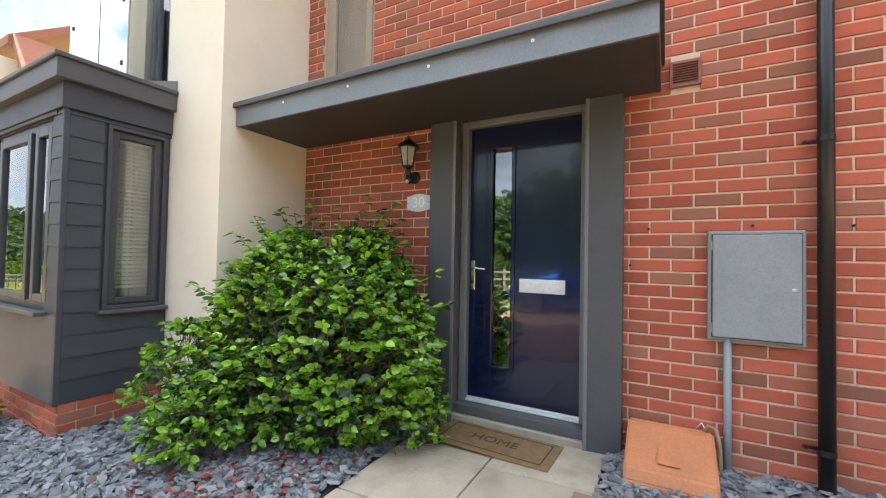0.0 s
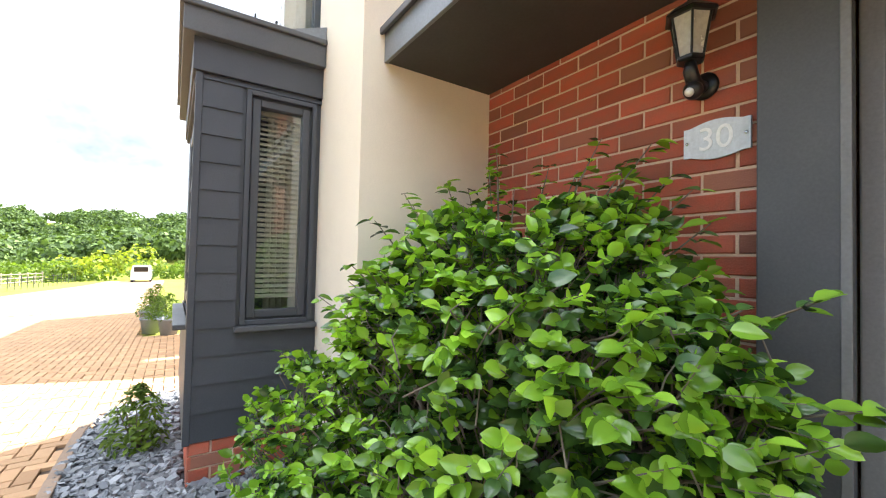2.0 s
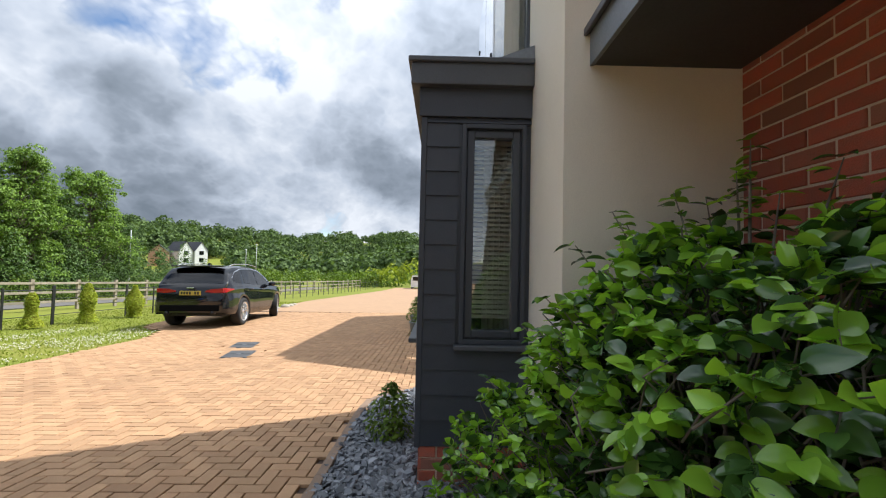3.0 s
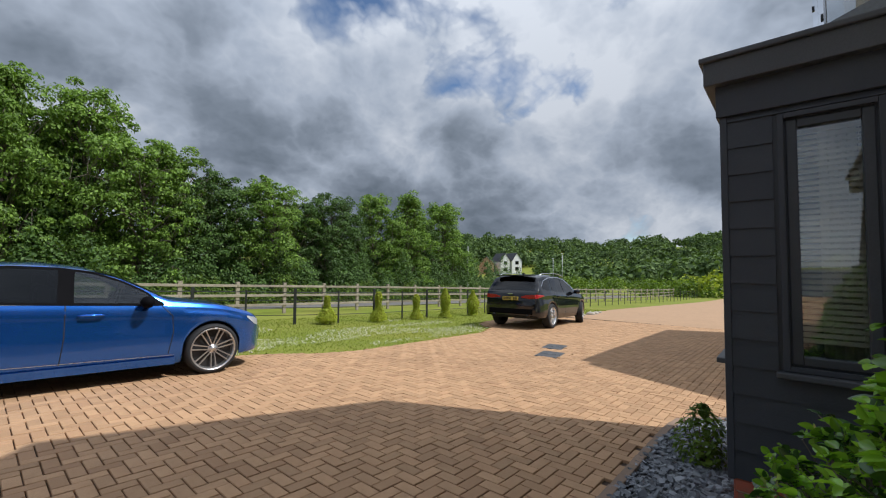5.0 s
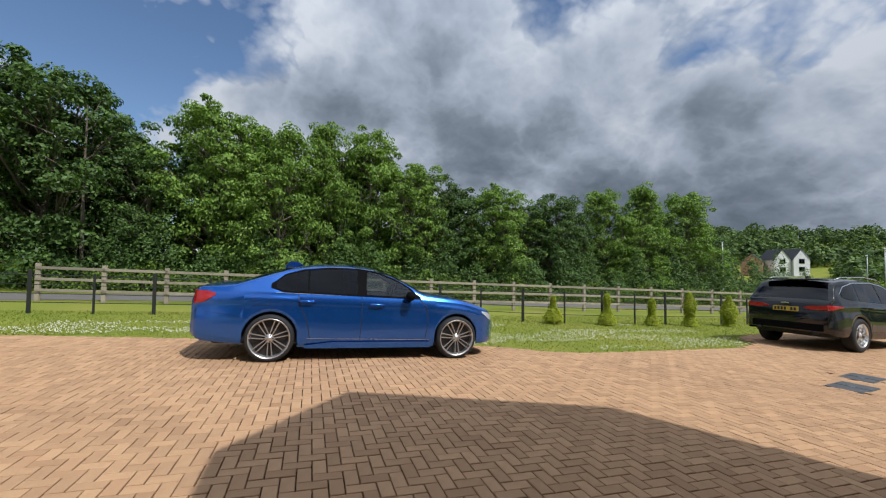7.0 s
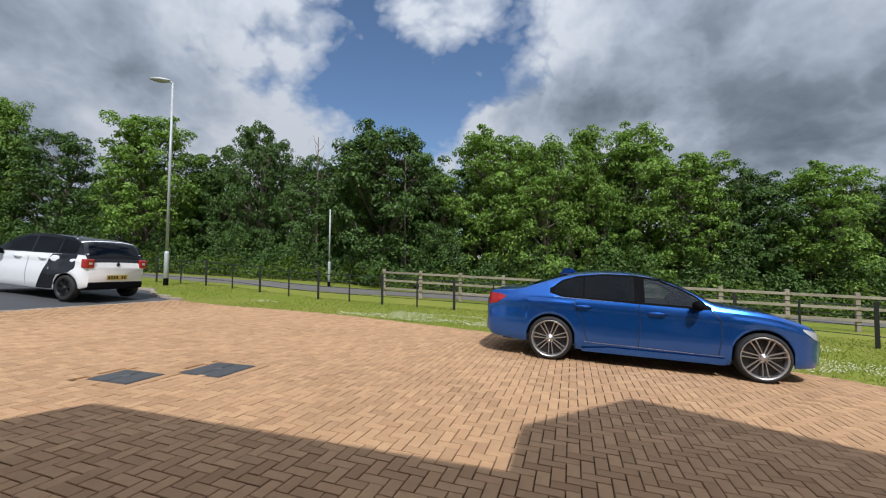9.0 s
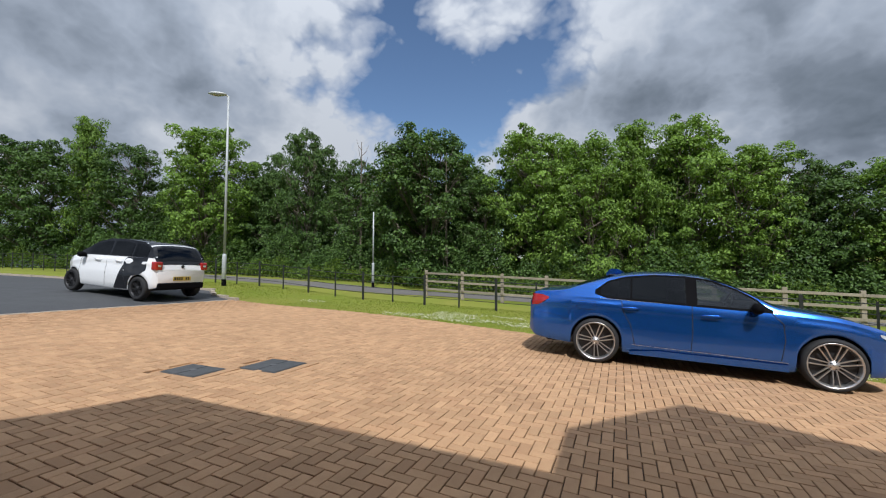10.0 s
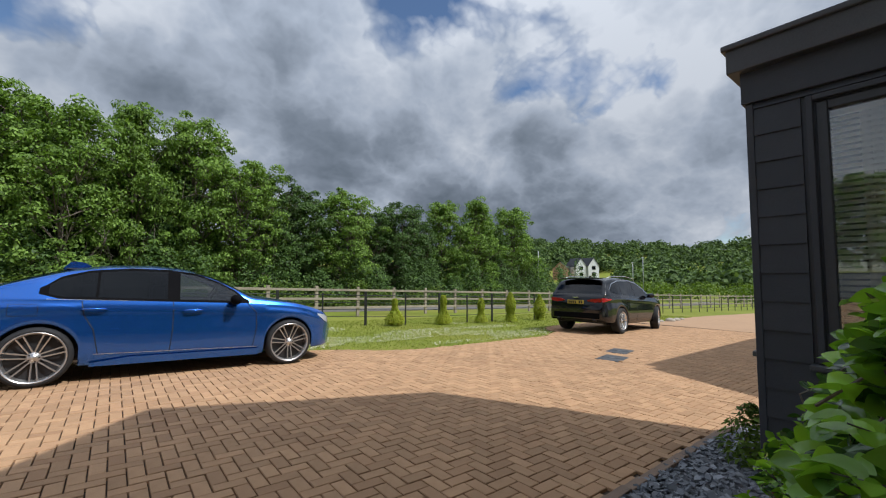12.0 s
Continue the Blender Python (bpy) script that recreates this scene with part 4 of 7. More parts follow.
add_prism(bm, [(-0.30, 0.232), (-0.40, 0.187), (-0.405, 0.196), (-0.305, 0.241)], 0, 0.86, 0.96)
part("catch", bm, M["terracotta"], cover)
hose = thing("garden_rope", "looped pale rope hanging behind the orange cover", "rope")
bm = bmesh.new()
add_tube(bm, [(1.06, -0.10, 0.25), (1.10, -0.13, 0.34), (1.135, -0.13, 0.33), (1.15, -0.14, 0.25), (1.155, -0.14, 0.15), (1.145, -0.15, 0.05)], 0.011, 8)
part("loop", bm, M["rope"], hose, smooth=True)
bm = bmesh.new()
add_tube(bm, [(1.04, -0.10, 0.30), (1.07, -0.11, 0.345), (1.09, -0.12, 0.31), (1.07, -0.12, 0.28)], 0.004, 6)
part("tie", bm, M["white_metal"], hose, smooth=True)
for k, (x, z) in enumerate(((0.80, 1.43), (0.70, 1.21), (1.30, 1.44), (1.70, 1.43))):
    bm = bmesh.new()
    add_lathe(bm, [(0.007, 0), (0.007, 0.012), (0.003, 0.014)], 8, Matrix.Translation((x, WALL_Y, z)) @ Matrix.Rotation(radians(90), 4, "X"))
    tagged(link("wall_plug", bm, M["dark"]), "small dark screw plug in the brick wall", "screw")

# ---- path slabs, mat, kerb ----
path = thing("path", "pale concrete slab path to the front door", "path", kind="structure")
rows = [-0.15, -0.62, -1.16, -1.70, -2.22]
for x0, x1 in ((-0.625, -0.022), (-0.014, 0.585)):
    for y1, y0 in zip(rows, rows[1:]):
        bm = bmesh.new()
        vs = add_box(bm, (x0, y0 + 0.008, -0.08), (x1, y1, 0.0), 0.006)
        for v in vs:
            v.co.z += ground_z(v.co.x, v.co.y) + 0.022
        part("slab", bm, M["slab"], path)
mat = thing("door_mat", "brown coir doormat reading HOME", "doormat", (-0.065, -0.315, ground_z(0, -0.3) + 0.024), -3.0)
bm = bmesh.new()
add_box(bm, (-0.40, -0.19, 0), (0.40, 0.16, 0.016), 0.006)
part("coir", bm, M["mat"], mat)
text_mesh("lettering", "HOME", 0.115, M["mat_ink"], mat, Matrix.Translation((0, -0.012, 0.0162)), 0.0012)
bm = bmesh.new()
for a, b in (((-0.345, -0.155), (0.345, -0.147)), ((-0.345, 0.117), (0.345, 0.125)), ((-0.345, -0.147), (-0.337, 0.117)), ((0.337, -0.147), (0.345, 0.117))):
    add_box(bm, (*a, 0.014), (*b, 0.0174))
part("border", bm, M["mat_ink"], mat)

kerb = thing("kerb_edging", "brown block edging round the slate bed", "kerb", kind="structure")


def along(line, step):
    """Places and headings every step metres along a line."""
    out, left = [], 0.0
    for (x0, y0), (x1, y1) in zip(line, line[1:]):
        d = math.hypot(x1 - x0, y1 - y0)
        s = left
        while s < d:
            out.append((x0 + (x1 - x0) * s / d, y0 + (y1 - y0) * s / d, math.atan2(y1 - y0, x1 - x0)))
            s += step
        left = s - d
    return out


def laid_blocks(parent, line, step, size, mat, lift, name="block"):
    me = None
    for x, y, a in along(line, step):
        if me is None:
            bm = bmesh.new()
            add_box(bm, (-size[0] / 2, -size[1] / 2, -0.1), (size[0] / 2, size[1] / 2, 0), 0.006)
            ob = part(name, bm, mat, parent)
            me = ob.data
        else:
            ob = new(name, me)
            ob.parent = parent
        ob.matrix_local = Matrix.Translation((x, y, ground_z(x, y) + lift + 0.003 * math.sin(37 * x + 11 * y))) @ Matrix.Rotation(a, 4, "Z")


laid_blocks(kerb, KERB_LINE, 0.206, (0.2, 0.065), M["kerb"], 0.055)
laid_blocks(kerb, [(0.60, -0.74), (2.9, -0.74)], 0.206, (0.2, 0.065), M["kerb"], 0.055)
edge_kerb = thing("verge_edging", "thin tan edging along the grass verge", "kerb", kind="structure")
laid_blocks(edge_kerb, GRASS_EDGE, 0.206, (0.2, 0.07), M["paver"], 0.028)
road_kerb = thing("road_edging", "pale concrete edging at the asphalt", "kerb", kind="structure")
laid_blocks(road_kerb, [(11.46, 2.8), (11.46, -9.7)], 0.62, (0.60, 0.10), M["kerb_light"], 0.03)
laid_blocks(road_kerb, [(11.5, -9.8), (12.6, -10.0), (13.6, -10.65), (14.6, -10.55), (20, -10.35), (26, -9.05)], 0.62, (0.60, 0.12), M["kerb_light"], 0.09)

# slate bed
BED_L = [p for p in KERB_LINE] + [(-0.63, -0.0), (-5.1, 0.0)]
sheet("slate_bed", BED_L, 0.016, M["soil"], 0.5, "dark bed under slate chippings")
sheet("slate_bed", [(0.59, -0.74), (2.9, -0.74), (2.9, 0.0), (0.59, 0.0)], 0.016, M["soil"], 0.5, "dark bed under slate chippings")


def chips(name, region, n, seed):
    rng = random.Random(seed)
    verts, faces = [], []
    xs, ys = [p[0] for p in region], [p[1] for p in region]
    made = 0
    while made < n:
        x, y = rng.uniform(min(xs), max(xs)), rng.uniform(min(ys), max(ys))
        if not inside((x, y), region) or (BAY_L < x < BAY_X and y > BAY_Y) or (x < CREAM_X and y > CREAM_Y) or y > WALL_Y:
            continue
        made += 1
        r, t = rng.uniform(0.014, 0.038), rng.uniform(0.003, 0.008)
        m = Matrix.Translation((x, y, ground_z(x, y) + 0.02 + rng.uniform(0, 0.03))) @ Euler((rng.gauss(0, 0.35), rng.gauss(0, 0.35), rng.uniform(0, 6.3))).to_matrix().to_4x4()
        k0 = len(verts)
        sides = 5
        ring = [(r * rng.uniform(0.6, 1.1) * math.cos(a) * 1.35, r * rng.uniform(0.6, 1.1) * math.sin(a)) for a in (2 * math.pi * k / sides + rng.uniform(-0.3, 0.3) for k in range(sides))]
        verts += [tuple(m @ Vector((*p, -t))) for p in ring] + [tuple(m @ Vector((p[0] * 0.9, p[1] * 0.9, t))) for p in ring]
        faces.append(tuple(range(k0 + sides, k0 + 2 * sides)))
        faces += [(k0 + k, k0 + (k + 1) % sides, k0 + sides + (k + 1) % sides, k0 + sides + k) for k in range(sides)]
    tagged(mesh_stuff(name, verts, faces, M["slate"]), "blue-grey slate chippings", "stones", kind="stuff")


chips("slate_chippings", BED_L, 9500, 3)
chips("slate_chippings", [(0.60, -0.70), (2.8, -0.70), (2.8, -0.09), (0.60, -0.09)], 2200, 4)

# ---- manhole covers ----
def manhole(x, y, w, d, turn=0):
    z = ground_z(x, y) + 0.036
    t = thing("manhole_cover", "dark grey recessed metal manhole cover", "manhole cover", (x, y, z), turn, "manhole covers in the paving")
    bm = bmesh.new()
    add_box(bm, (-w / 2, -d / 2, -0.05), (w / 2, d / 2, -0.004), 0.002)
    part("frame", bm, M["iron"], t)
    bm = bmesh.new()
    add_box(bm, (-w / 2 - 0.11, -d / 2 - 0.11, -0.05), (w / 2 + 0.11, d / 2 + 0.11, -0.010), 0.002)
    part("surround", bm, M["paver_rest"], t)
    for sx in (-1, 1):
        bm = bmesh.new()
        add_box(bm, (sx * w / 4 - w / 4 + 0.012, -d / 2 + 0.015, -0.02), (sx * w / 4 + w / 4 - 0.012, d / 2 - 0.015, 0.002), 0.003)
        part("plate", bm, M["iron"], t)
    bm = bmesh.new()
    add_box(bm, (-0.05, -0.035, 0.0), (0.05, 0.035, 0.006), 0.002)
    part("badge", bm, M["sill"], t)


manhole(5.03, -4.02, 0.60, 0.42)
manhole(4.44, -4.69, 0.60, 0.56)
manhole(-7.15, -4.85, 0.55, 0.42, 8)
manhole(-8.12, -5.22, 0.55, 0.42, 8)

# ---- parked cars ----
def paint(name, colour, flake=0.3, rough=0.3, coat=1.0):
    m = material(name, colour, rough, metal=flake, second=tuple(c * 0.93 for c in colour), scale=1.5, amount=0.4, fine=400, coat=coat, rough_var=0.03)
    return m


M["blue_paint"] = paint("blue_paint", (0.021, 0.130, 0.52), 0.80, 0.25)
M["black_paint"] = paint("black_paint", (0.006, 0.0065, 0.009), 0.0, 0.09, 0.3)
M["white_paint"] = paint("white_paint", (0.78, 0.79, 0.80), 0.0, 0.35)
M["trim_black"] = material("trim_black", (0.006, 0.006, 0.007), 0.7, scale=5, specular=0.03)
M["tyre"] = material("tyre", (0.016, 0.016, 0.017), 0.8, scale=20, fine=120, bump=0.4)
M["alloy"] = material("alloy", (0.72, 0.70, 0.68), 0.30, metal=0.9, scale=12, fine=60)
M["alloy_bright"] = material("alloy_bright", (0.78, 0.78, 0.78), 0.25, metal=0.9, scale=12, fine=60)
M["alloy_grey"] = material("alloy_grey", (0.62, 0.605, 0.59), 0.34, metal=0.9, scale=12, fine=60)
M["rim_dark"] = material("rim_dark", (0.03, 0.03, 0.032), 0.5, metal=0.4, scale=12)
M["red_lens"] = material("red_lens", (0.36, 0.006, 0.008), 0.15, second=(0.25, 0.004, 0.006), scale=30, coat=1.0)
M["clear_lens"] = material("clear_lens", (0.62, 0.64, 0.66), 0.12, scale=40, coat=1.0, metal=0.4)
M["plate_yellow"] = material("plate_yellow", (0.50, 0.37, 0.06), 0.5, scale=20)
M["plate_ink"] = material("plate_ink", (0.015, 0.015, 0.015), 0.6)


class Car:
    """A car body from its side outline, plan and belt line; x forward from the middle of the wheelbase, y to its left, z up."""

    def __init__(self, top, belt, plan, low, wheelbase, wheel, arch, tumble=0.45, glass=None, panes=()):
        self.glass, self.panes = glass, panes
        self.x0, self.x1 = top[0][0], top[-1][0]
        g = np.linspace(self.x0, self.x1, 700)
        self.g = g

        def smooth(pts, sigma):
            v = np.interp(g, *zip(*pts))
            k = np.exp(-0.5 * (np.arange(-60, 61) * (g[1] - g[0]) / sigma) ** 2)
            return np.convolve(np.pad(v, 60, mode="edge"), k / k.sum(), "valid")

        self.top_v, self.belt_v, self.plan_v, self.low_v = smooth(top, 0.045), smooth(belt, 0.12), smooth(plan, 0.035), smooth(low, 0.04)
        self.axles, self.wheel, self.arch, self.tumble = (-wheelbase / 2, wheelbase / 2), wheel, arch, tumble

    def val(self, v, x):
        return float(np.interp(x, self.g, v))

    def section(self, x):
        top, w, low = self.val(self.top_v, x), self.val(self.plan_v, x), self.val(self.low_v, x)
        for c in self.axles:
            if abs(x - c) < self.arch:
                low = max(low, self.wheel + math.sqrt(self.arch ** 2 - (x - c) ** 2))
        side = max(min(self.val(self.belt_v, x), top - 0.045), low + 0.02)
        h = top - side
        yr = 0.935 * w - self.tumble * max(0.0, h - 0.08)
        zr = top - min(0.055, 0.45 * h)
        return top, w, low, side, yr, zr

    def side_y(self, x, z):
        """Half the width at a height on the flank."""
        top, w, low, side, yr, zr = self.section(x)
        if z <= side:
            u = (z - 0.58) / 0.42
            y = w * (1 - (0.05 * u * u if u < 0 else 0.06 * u * u))
            crease = 0.015 * math.exp(-((z - (side - 0.10)) / 0.035) ** 2) - 0.012 * math.exp(-((z - (side - 0.24)) / 0.09) ** 2)
            return y + crease
        t = min(1.0, (z - side) / max(0.01, zr - side))
        return self.side_y(x, side) * (1 - t) + yr * t

    def upper_z(self, x, f):
        """The height of roof, bonnet or boot at a share f of half the width between the roof's edges."""
        top, w, low, side, yr, zr = self.section(x)
        return zr + (top - zr) * (1 - abs(f) ** 3.2)

    def profile(self, x):
        top, w, low, side, yr, zr = self.section(x)
        pts = [(self.side_y(x, z) - (0.02 if k == 0 else 0), z) for k, z in enumerate(low + (side - low) * t for t in (0, 0.04, 0.2, 0.4, 0.58, 0.72, 0.8, 0.88, 0.95, 1.0))]
        zs = [side + (zr - side) * t for t in (0.03, 0.35, 0.7, 1.0)]
        if self.glass and self.glass[0] <= x <= self.glass[1]:
            zs[1], zs[2] = self.glass[2](x), self.glass[3](x)
        pts += [(self.side_y(x, z), z) for z in zs]
        pts += [(yr * f, self.upper_z(x, f)) for f in (0.97, 0.9, 0.75, 0.5, 0.25, 0.0)]
        return pts

    def body(self, parent, mat, label, stations=96):
        xs = set(np.linspace(self.x0 + 0.002, self.x1 - 0.002, stations).tolist())
        for e, s in ((self.x0, 1), (self.x1, -1)):
            xs |= {e + s * d for d in (0.004, 0.012, 0.025, 0.04, 0.06, 0.09)}
        for c in self.axles:
            xs |= {c + self.arch * k for k in (-1.0, -0.985, -0.95, -0.88, 0.88, 0.95, 0.985, 1.0)}
        for pane in self.panes:
            xs |= set(pane)
        bm = bmesh.new()
        rows = []
        for x in sorted(xs):
            p = self.profile(x)
            right = [bm.verts.new((x, -y, z)) for y, z in p]
            left = [bm.verts.new((x, y, z)) for y, z in p[-2::-1]]
            rows.append(right + left)
        for a, b in zip(rows, rows[1:]):
            mid = (a[0].co.x + b[0].co.x) / 2
            gap = any(p < mid < q for p, q in self.panes)
            for k in range(len(a) - 1):
                if not (gap and k in (11, len(a) - 13)):
                    bm.faces.new((a[k], b[k], b[k + 1], a[k + 1]))
        bm.faces.new(rows[0])
        bm.faces.new(rows[-1][::-1])
        bmesh.ops.recalc_face_normals(bm, faces=bm.faces[:])
        return part("body", bm, mat, parent, label, smooth=True)

    def flank(self, name, mat, parent, xs, lo, hi, off=0.005, sides=(-1, 1), label="", rows=4):
        """A panel that lies on the flank: lo and hi give its lower and upper edge for each x."""
        made = []
        for s in sides:
            bm = bmesh.new()
            cols = []
            for x in xs:
                a, b = lo(x), hi(x)
                if b - a < 0.002:
                    b = a + 0.002
                cols.append([bm.verts.new((x, s * (self.side_y(x, a + (b - a) * k / rows) + off), a + (b - a) * k / rows)) for k in range(rows + 1)])
            for c, d in zip(cols, cols[1:]):
                for k in range(rows):
                    bm.faces.new((c[k], d[k], d[k + 1], c[k + 1]) if s < 0 else (c[k], c[k + 1], d[k + 1], d[k]))
            made.append(part(name, bm, mat, parent, label, smooth=True))
        return made

    def across(self, name, mat, parent, xs, f0, f1, off=0.005, label="", n=10):
        """A panel that lies on the roof, bonnet or a sloping window, from share -f to f of the width, f from f0 to f1 along xs."""
        bm = bmesh.new()
        rows = []
        for i, x in enumerate(xs):
            yr = self.section(x)[4]
            f = f0 + (f1 - f0) * i / (len(xs) - 1)
            rows.append([bm.verts.new((x, g * yr, self.upper_z(x, g) + off)) for g in np.linspace(-f, f, n).tolist()])
        for a, b in zip(rows, rows[1:]):
            for k in range(n - 1):
                bm.faces.new((a[k], b[k], b[k + 1], a[k + 1]))
        bmesh.ops.recalc_face_normals(bm, faces=bm.faces[:])
        return part(name, bm, mat, parent, label, smooth=True)

    def seam(self, parent, pts, mat, width=0.009, sides=(-1, 1)):
        """A thin dark joint along points (x, z) of the flank."""
        for s in sides:
            bm = bmesh.new()
            line = []
            for (xa, za), (xb, zb) in zip(pts, pts[1:]):
                for k in range(6):
                    line.append((xa + (xb - xa) * k / 6, za + (zb - za) * k / 6))
            line.append(pts[-1])
            prev = None
            for i, (x, z) in enumerate(line):
                xa, za = line[max(i - 1, 0)]
                xb, zb = line[min(i + 1, len(line) - 1)]
                d = math.hypot(xb - xa, zb - za)
                nx_, nz_ = -(zb - za) / d * width / 2, (xb - xa) / d * width / 2
                pair = [bm.verts.new((x + q * nx_, s * (self.side_y(x + q * nx_, z + q * nz_) + 0.003), z + q * nz_)) for q in (-1, 1)]
                if prev:
                    bm.faces.new((prev[0], pair[0], pair[1], prev[1]) if s < 0 else (prev[0], prev[1], pair[1], pair[0]))
                prev = pair
            part("panel_gap", bm, mat, parent)


def wheel_part(parent, x, y, z, radius, width, rim_r, spokes, mat, double=True, steer=0.0):
    """A wheel on its axle: tyre, rim, spokes and hub; outside towards the sign of y."""
    s = 1 if y > 0 else -1
    w = new("wheel")
    w.parent = parent
    w.matrix_local = Matrix.Translation((x, y, z)) @ Matrix.Rotation(radians(steer), 4, "Z") @ Matrix.Rotation(radians(-90 * s), 4, "X")
    h = width / 2
    bm = bmesh.new()
    add_lathe(bm, [(rim_r - 0.01, -h), (radius - 0.03, -h), (radius - 0.008, -h + 0.02), (radius, -h + 0.045), (radius, h - 0.045), (radius - 0.008, h - 0.02), (radius - 0.03, h), (rim_r + 0.004, h + 0.002), (rim_r, h - 0.012)], 40, caps=False)
    part("tyre", bm, M["tyre"], w, smooth=True)
    bm = bmesh.new()
    add_lathe(bm, [(rim_r + 0.004, h - 0.010), (rim_r + 0.002, h + 0.004), (rim_r - 0.006, h + 0.003), (rim_r - 0.020, h - 0.02), (rim_r - 0.03, h - 0.09)], 40, caps=False)
    rim = part("rim", bm, mat, w, smooth=True)
    bm = bmesh.new()
    add_lathe(bm, [(0.02, h - 0.085), (rim_r - 0.02, h - 0.08)], 28)
    part("brake_disc", bm, M["rim_dark"], w)
    for k in range(spokes):
        a = 2 * math.pi * k / spokes + 0.3
        for d in ((-1, 1) if double else (0, )):
            bm = bmesh.new()
            i0, i1 = 0.055, rim_r - 0.012
            wa, wb = (0.008, 0.0085) if double else (0.030, 0.024)
            o0, o1 = d * 0.018, d * (0.5 * 2 * math.pi * rim_r / spokes * 0.26)
            pts = []
            for r, wd, o, zz in ((i0, wa, o0, h - 0.03), (0.6 * i1, wb, o0 + (o1 - o0) * 0.55, h - 0.018), (i1, wb, o1, h - 0.006)):
                pts.append([(r, o - wd, zz - 0.02), (r, o + wd, zz - 0.02), (r, o + wd * 0.7, zz), (r, o - wd * 0.7, zz)])
            rings = [[bm.verts.new(Matrix.Rotation(a, 4, "Z") @ Vector(p)) for p in ring] for ring in pts]
            for p, q in zip(rings, rings[1:]):
                for j in range(4):
                    bm.faces.new((p[j], p[(j + 1) % 4], q[(j + 1) % 4], q[j]))
            part("spoke", bm, mat, w)
    bm = bmesh.new()
    add_lathe(bm, [(0.060, h - 0.05), (0.062, h - 0.03), (0.045, h - 0.022), (0.032, h - 0.018), (0.030, h - 0.012), (0.0, h - 0.010)], 20)
    part("hub", bm, mat, w, smooth=True)
    for k in range(5):
        a = 2 * math.pi * k / 5
        bm = bmesh.new()
        add_lathe(bm, [(0.008, h - 0.03), (0.008, h - 0.018)], 8, Matrix.Translation((0.047 * math.cos(a), 0.047 * math.sin(a), 0)))
        part("wheel_bolt", bm, M["rim_dark"], w)


def lay_car(name, label, x, y, heading, wheelbase):
    """A car's base on the sloping ground, with its middle at x, y."""
    e = new(name)
    c, s = math.cos(radians(heading)), math.sin(radians(heading))
    z = ground_z(x, y) + 0.03
    fwd = Vector((c, s, (ground_z(x + c, y + s) - ground_z(x - c, y - s)) / 2)).normalized()
    lat = Vector((-s, c, (ground_z(x - s, y + c) - ground_z(x + s, y - c)) / 2))
    lat = (lat - fwd * lat.dot(fwd)).normalized()
    up_ = fwd.cross(lat)
    m = Matrix((fwd, lat, up_)).transposed().to_4x4()
    m.translation = (x, y, z)
    e.matrix_world = m
    return tagged(e, label, "car")


def mirror_part(parent, x, y, z, mat, cap_mat):
    for s in (-1, 1):
        bm = bmesh.new()
        bmesh.ops.create_uvsphere(bm, u_segments=14, v_segments=10, radius=1, matrix=Matrix.Translation((x, s * (y + 0.10), z)) @ Matrix.Diagonal((0.075, 0.115, 0.075, 1)))
        mir = part("wing_mirror", bm, cap_mat, parent, smooth=True)
        bm = bmesh.new()
        add_box(bm, (x - 0.02, s * (y - 0.03), z - 0.07), (x + 0.04, s * (y + 0.06), z - 0.03), 0.008)
        part("mirror_arm", bm, mat, mir)


def handle_part(car, parent, x, z, mat):
    for s in (-1, 1):
        y = car.side_y(x, z)
        bm = bmesh.new()
        add_tube(bm, [(x - 0.12, s * (y + 0.004), z), (x - 0.09, s * (y + 0.03), z + 0.002), (x, s * (y + 0.035), z + 0.004), (x + 0.09, s * (y + 0.028), z + 0.002), (x + 0.12, s * (y + 0.004), z)], [0.008, 0.014, 0.015, 0.014, 0.008], 8)
        part("door_handle", bm, mat, parent, smooth=True)


def plate_part(parent, x, z, w=0.52, tilt=0.0, words="", ink=True):
    m = Matrix.Translation((x, 0, z)) @ Matrix.Rotation(radians(tilt), 4, "Y")
    bm = bmesh.new()
    add_box(bm, (-0.008, -w / 2, -0.055), (0.0, w / 2, 0.055), 0.003, m)
    pl = part("number_plate", bm, M["plate_yellow"], parent, "yellow rear number plate")
    bm = bmesh.new()
    for k in range(7):
        if k != 4:
            yy = w / 2 - 0.055 - k * (w - 0.06) / 7
            add_box(bm, (-0.0105, yy - 0.022, -0.036), (-0.0075, yy + 0.022, 0.036), 0, m)
    part("plate_marks", bm, M["plate_ink"], pl)


def lin(a, b, n):
    return [a + (b - a) * k / n for k in range(n + 1)]


def tape(pts):
    return lambda x: float(np.interp(x, *zip(*pts)))


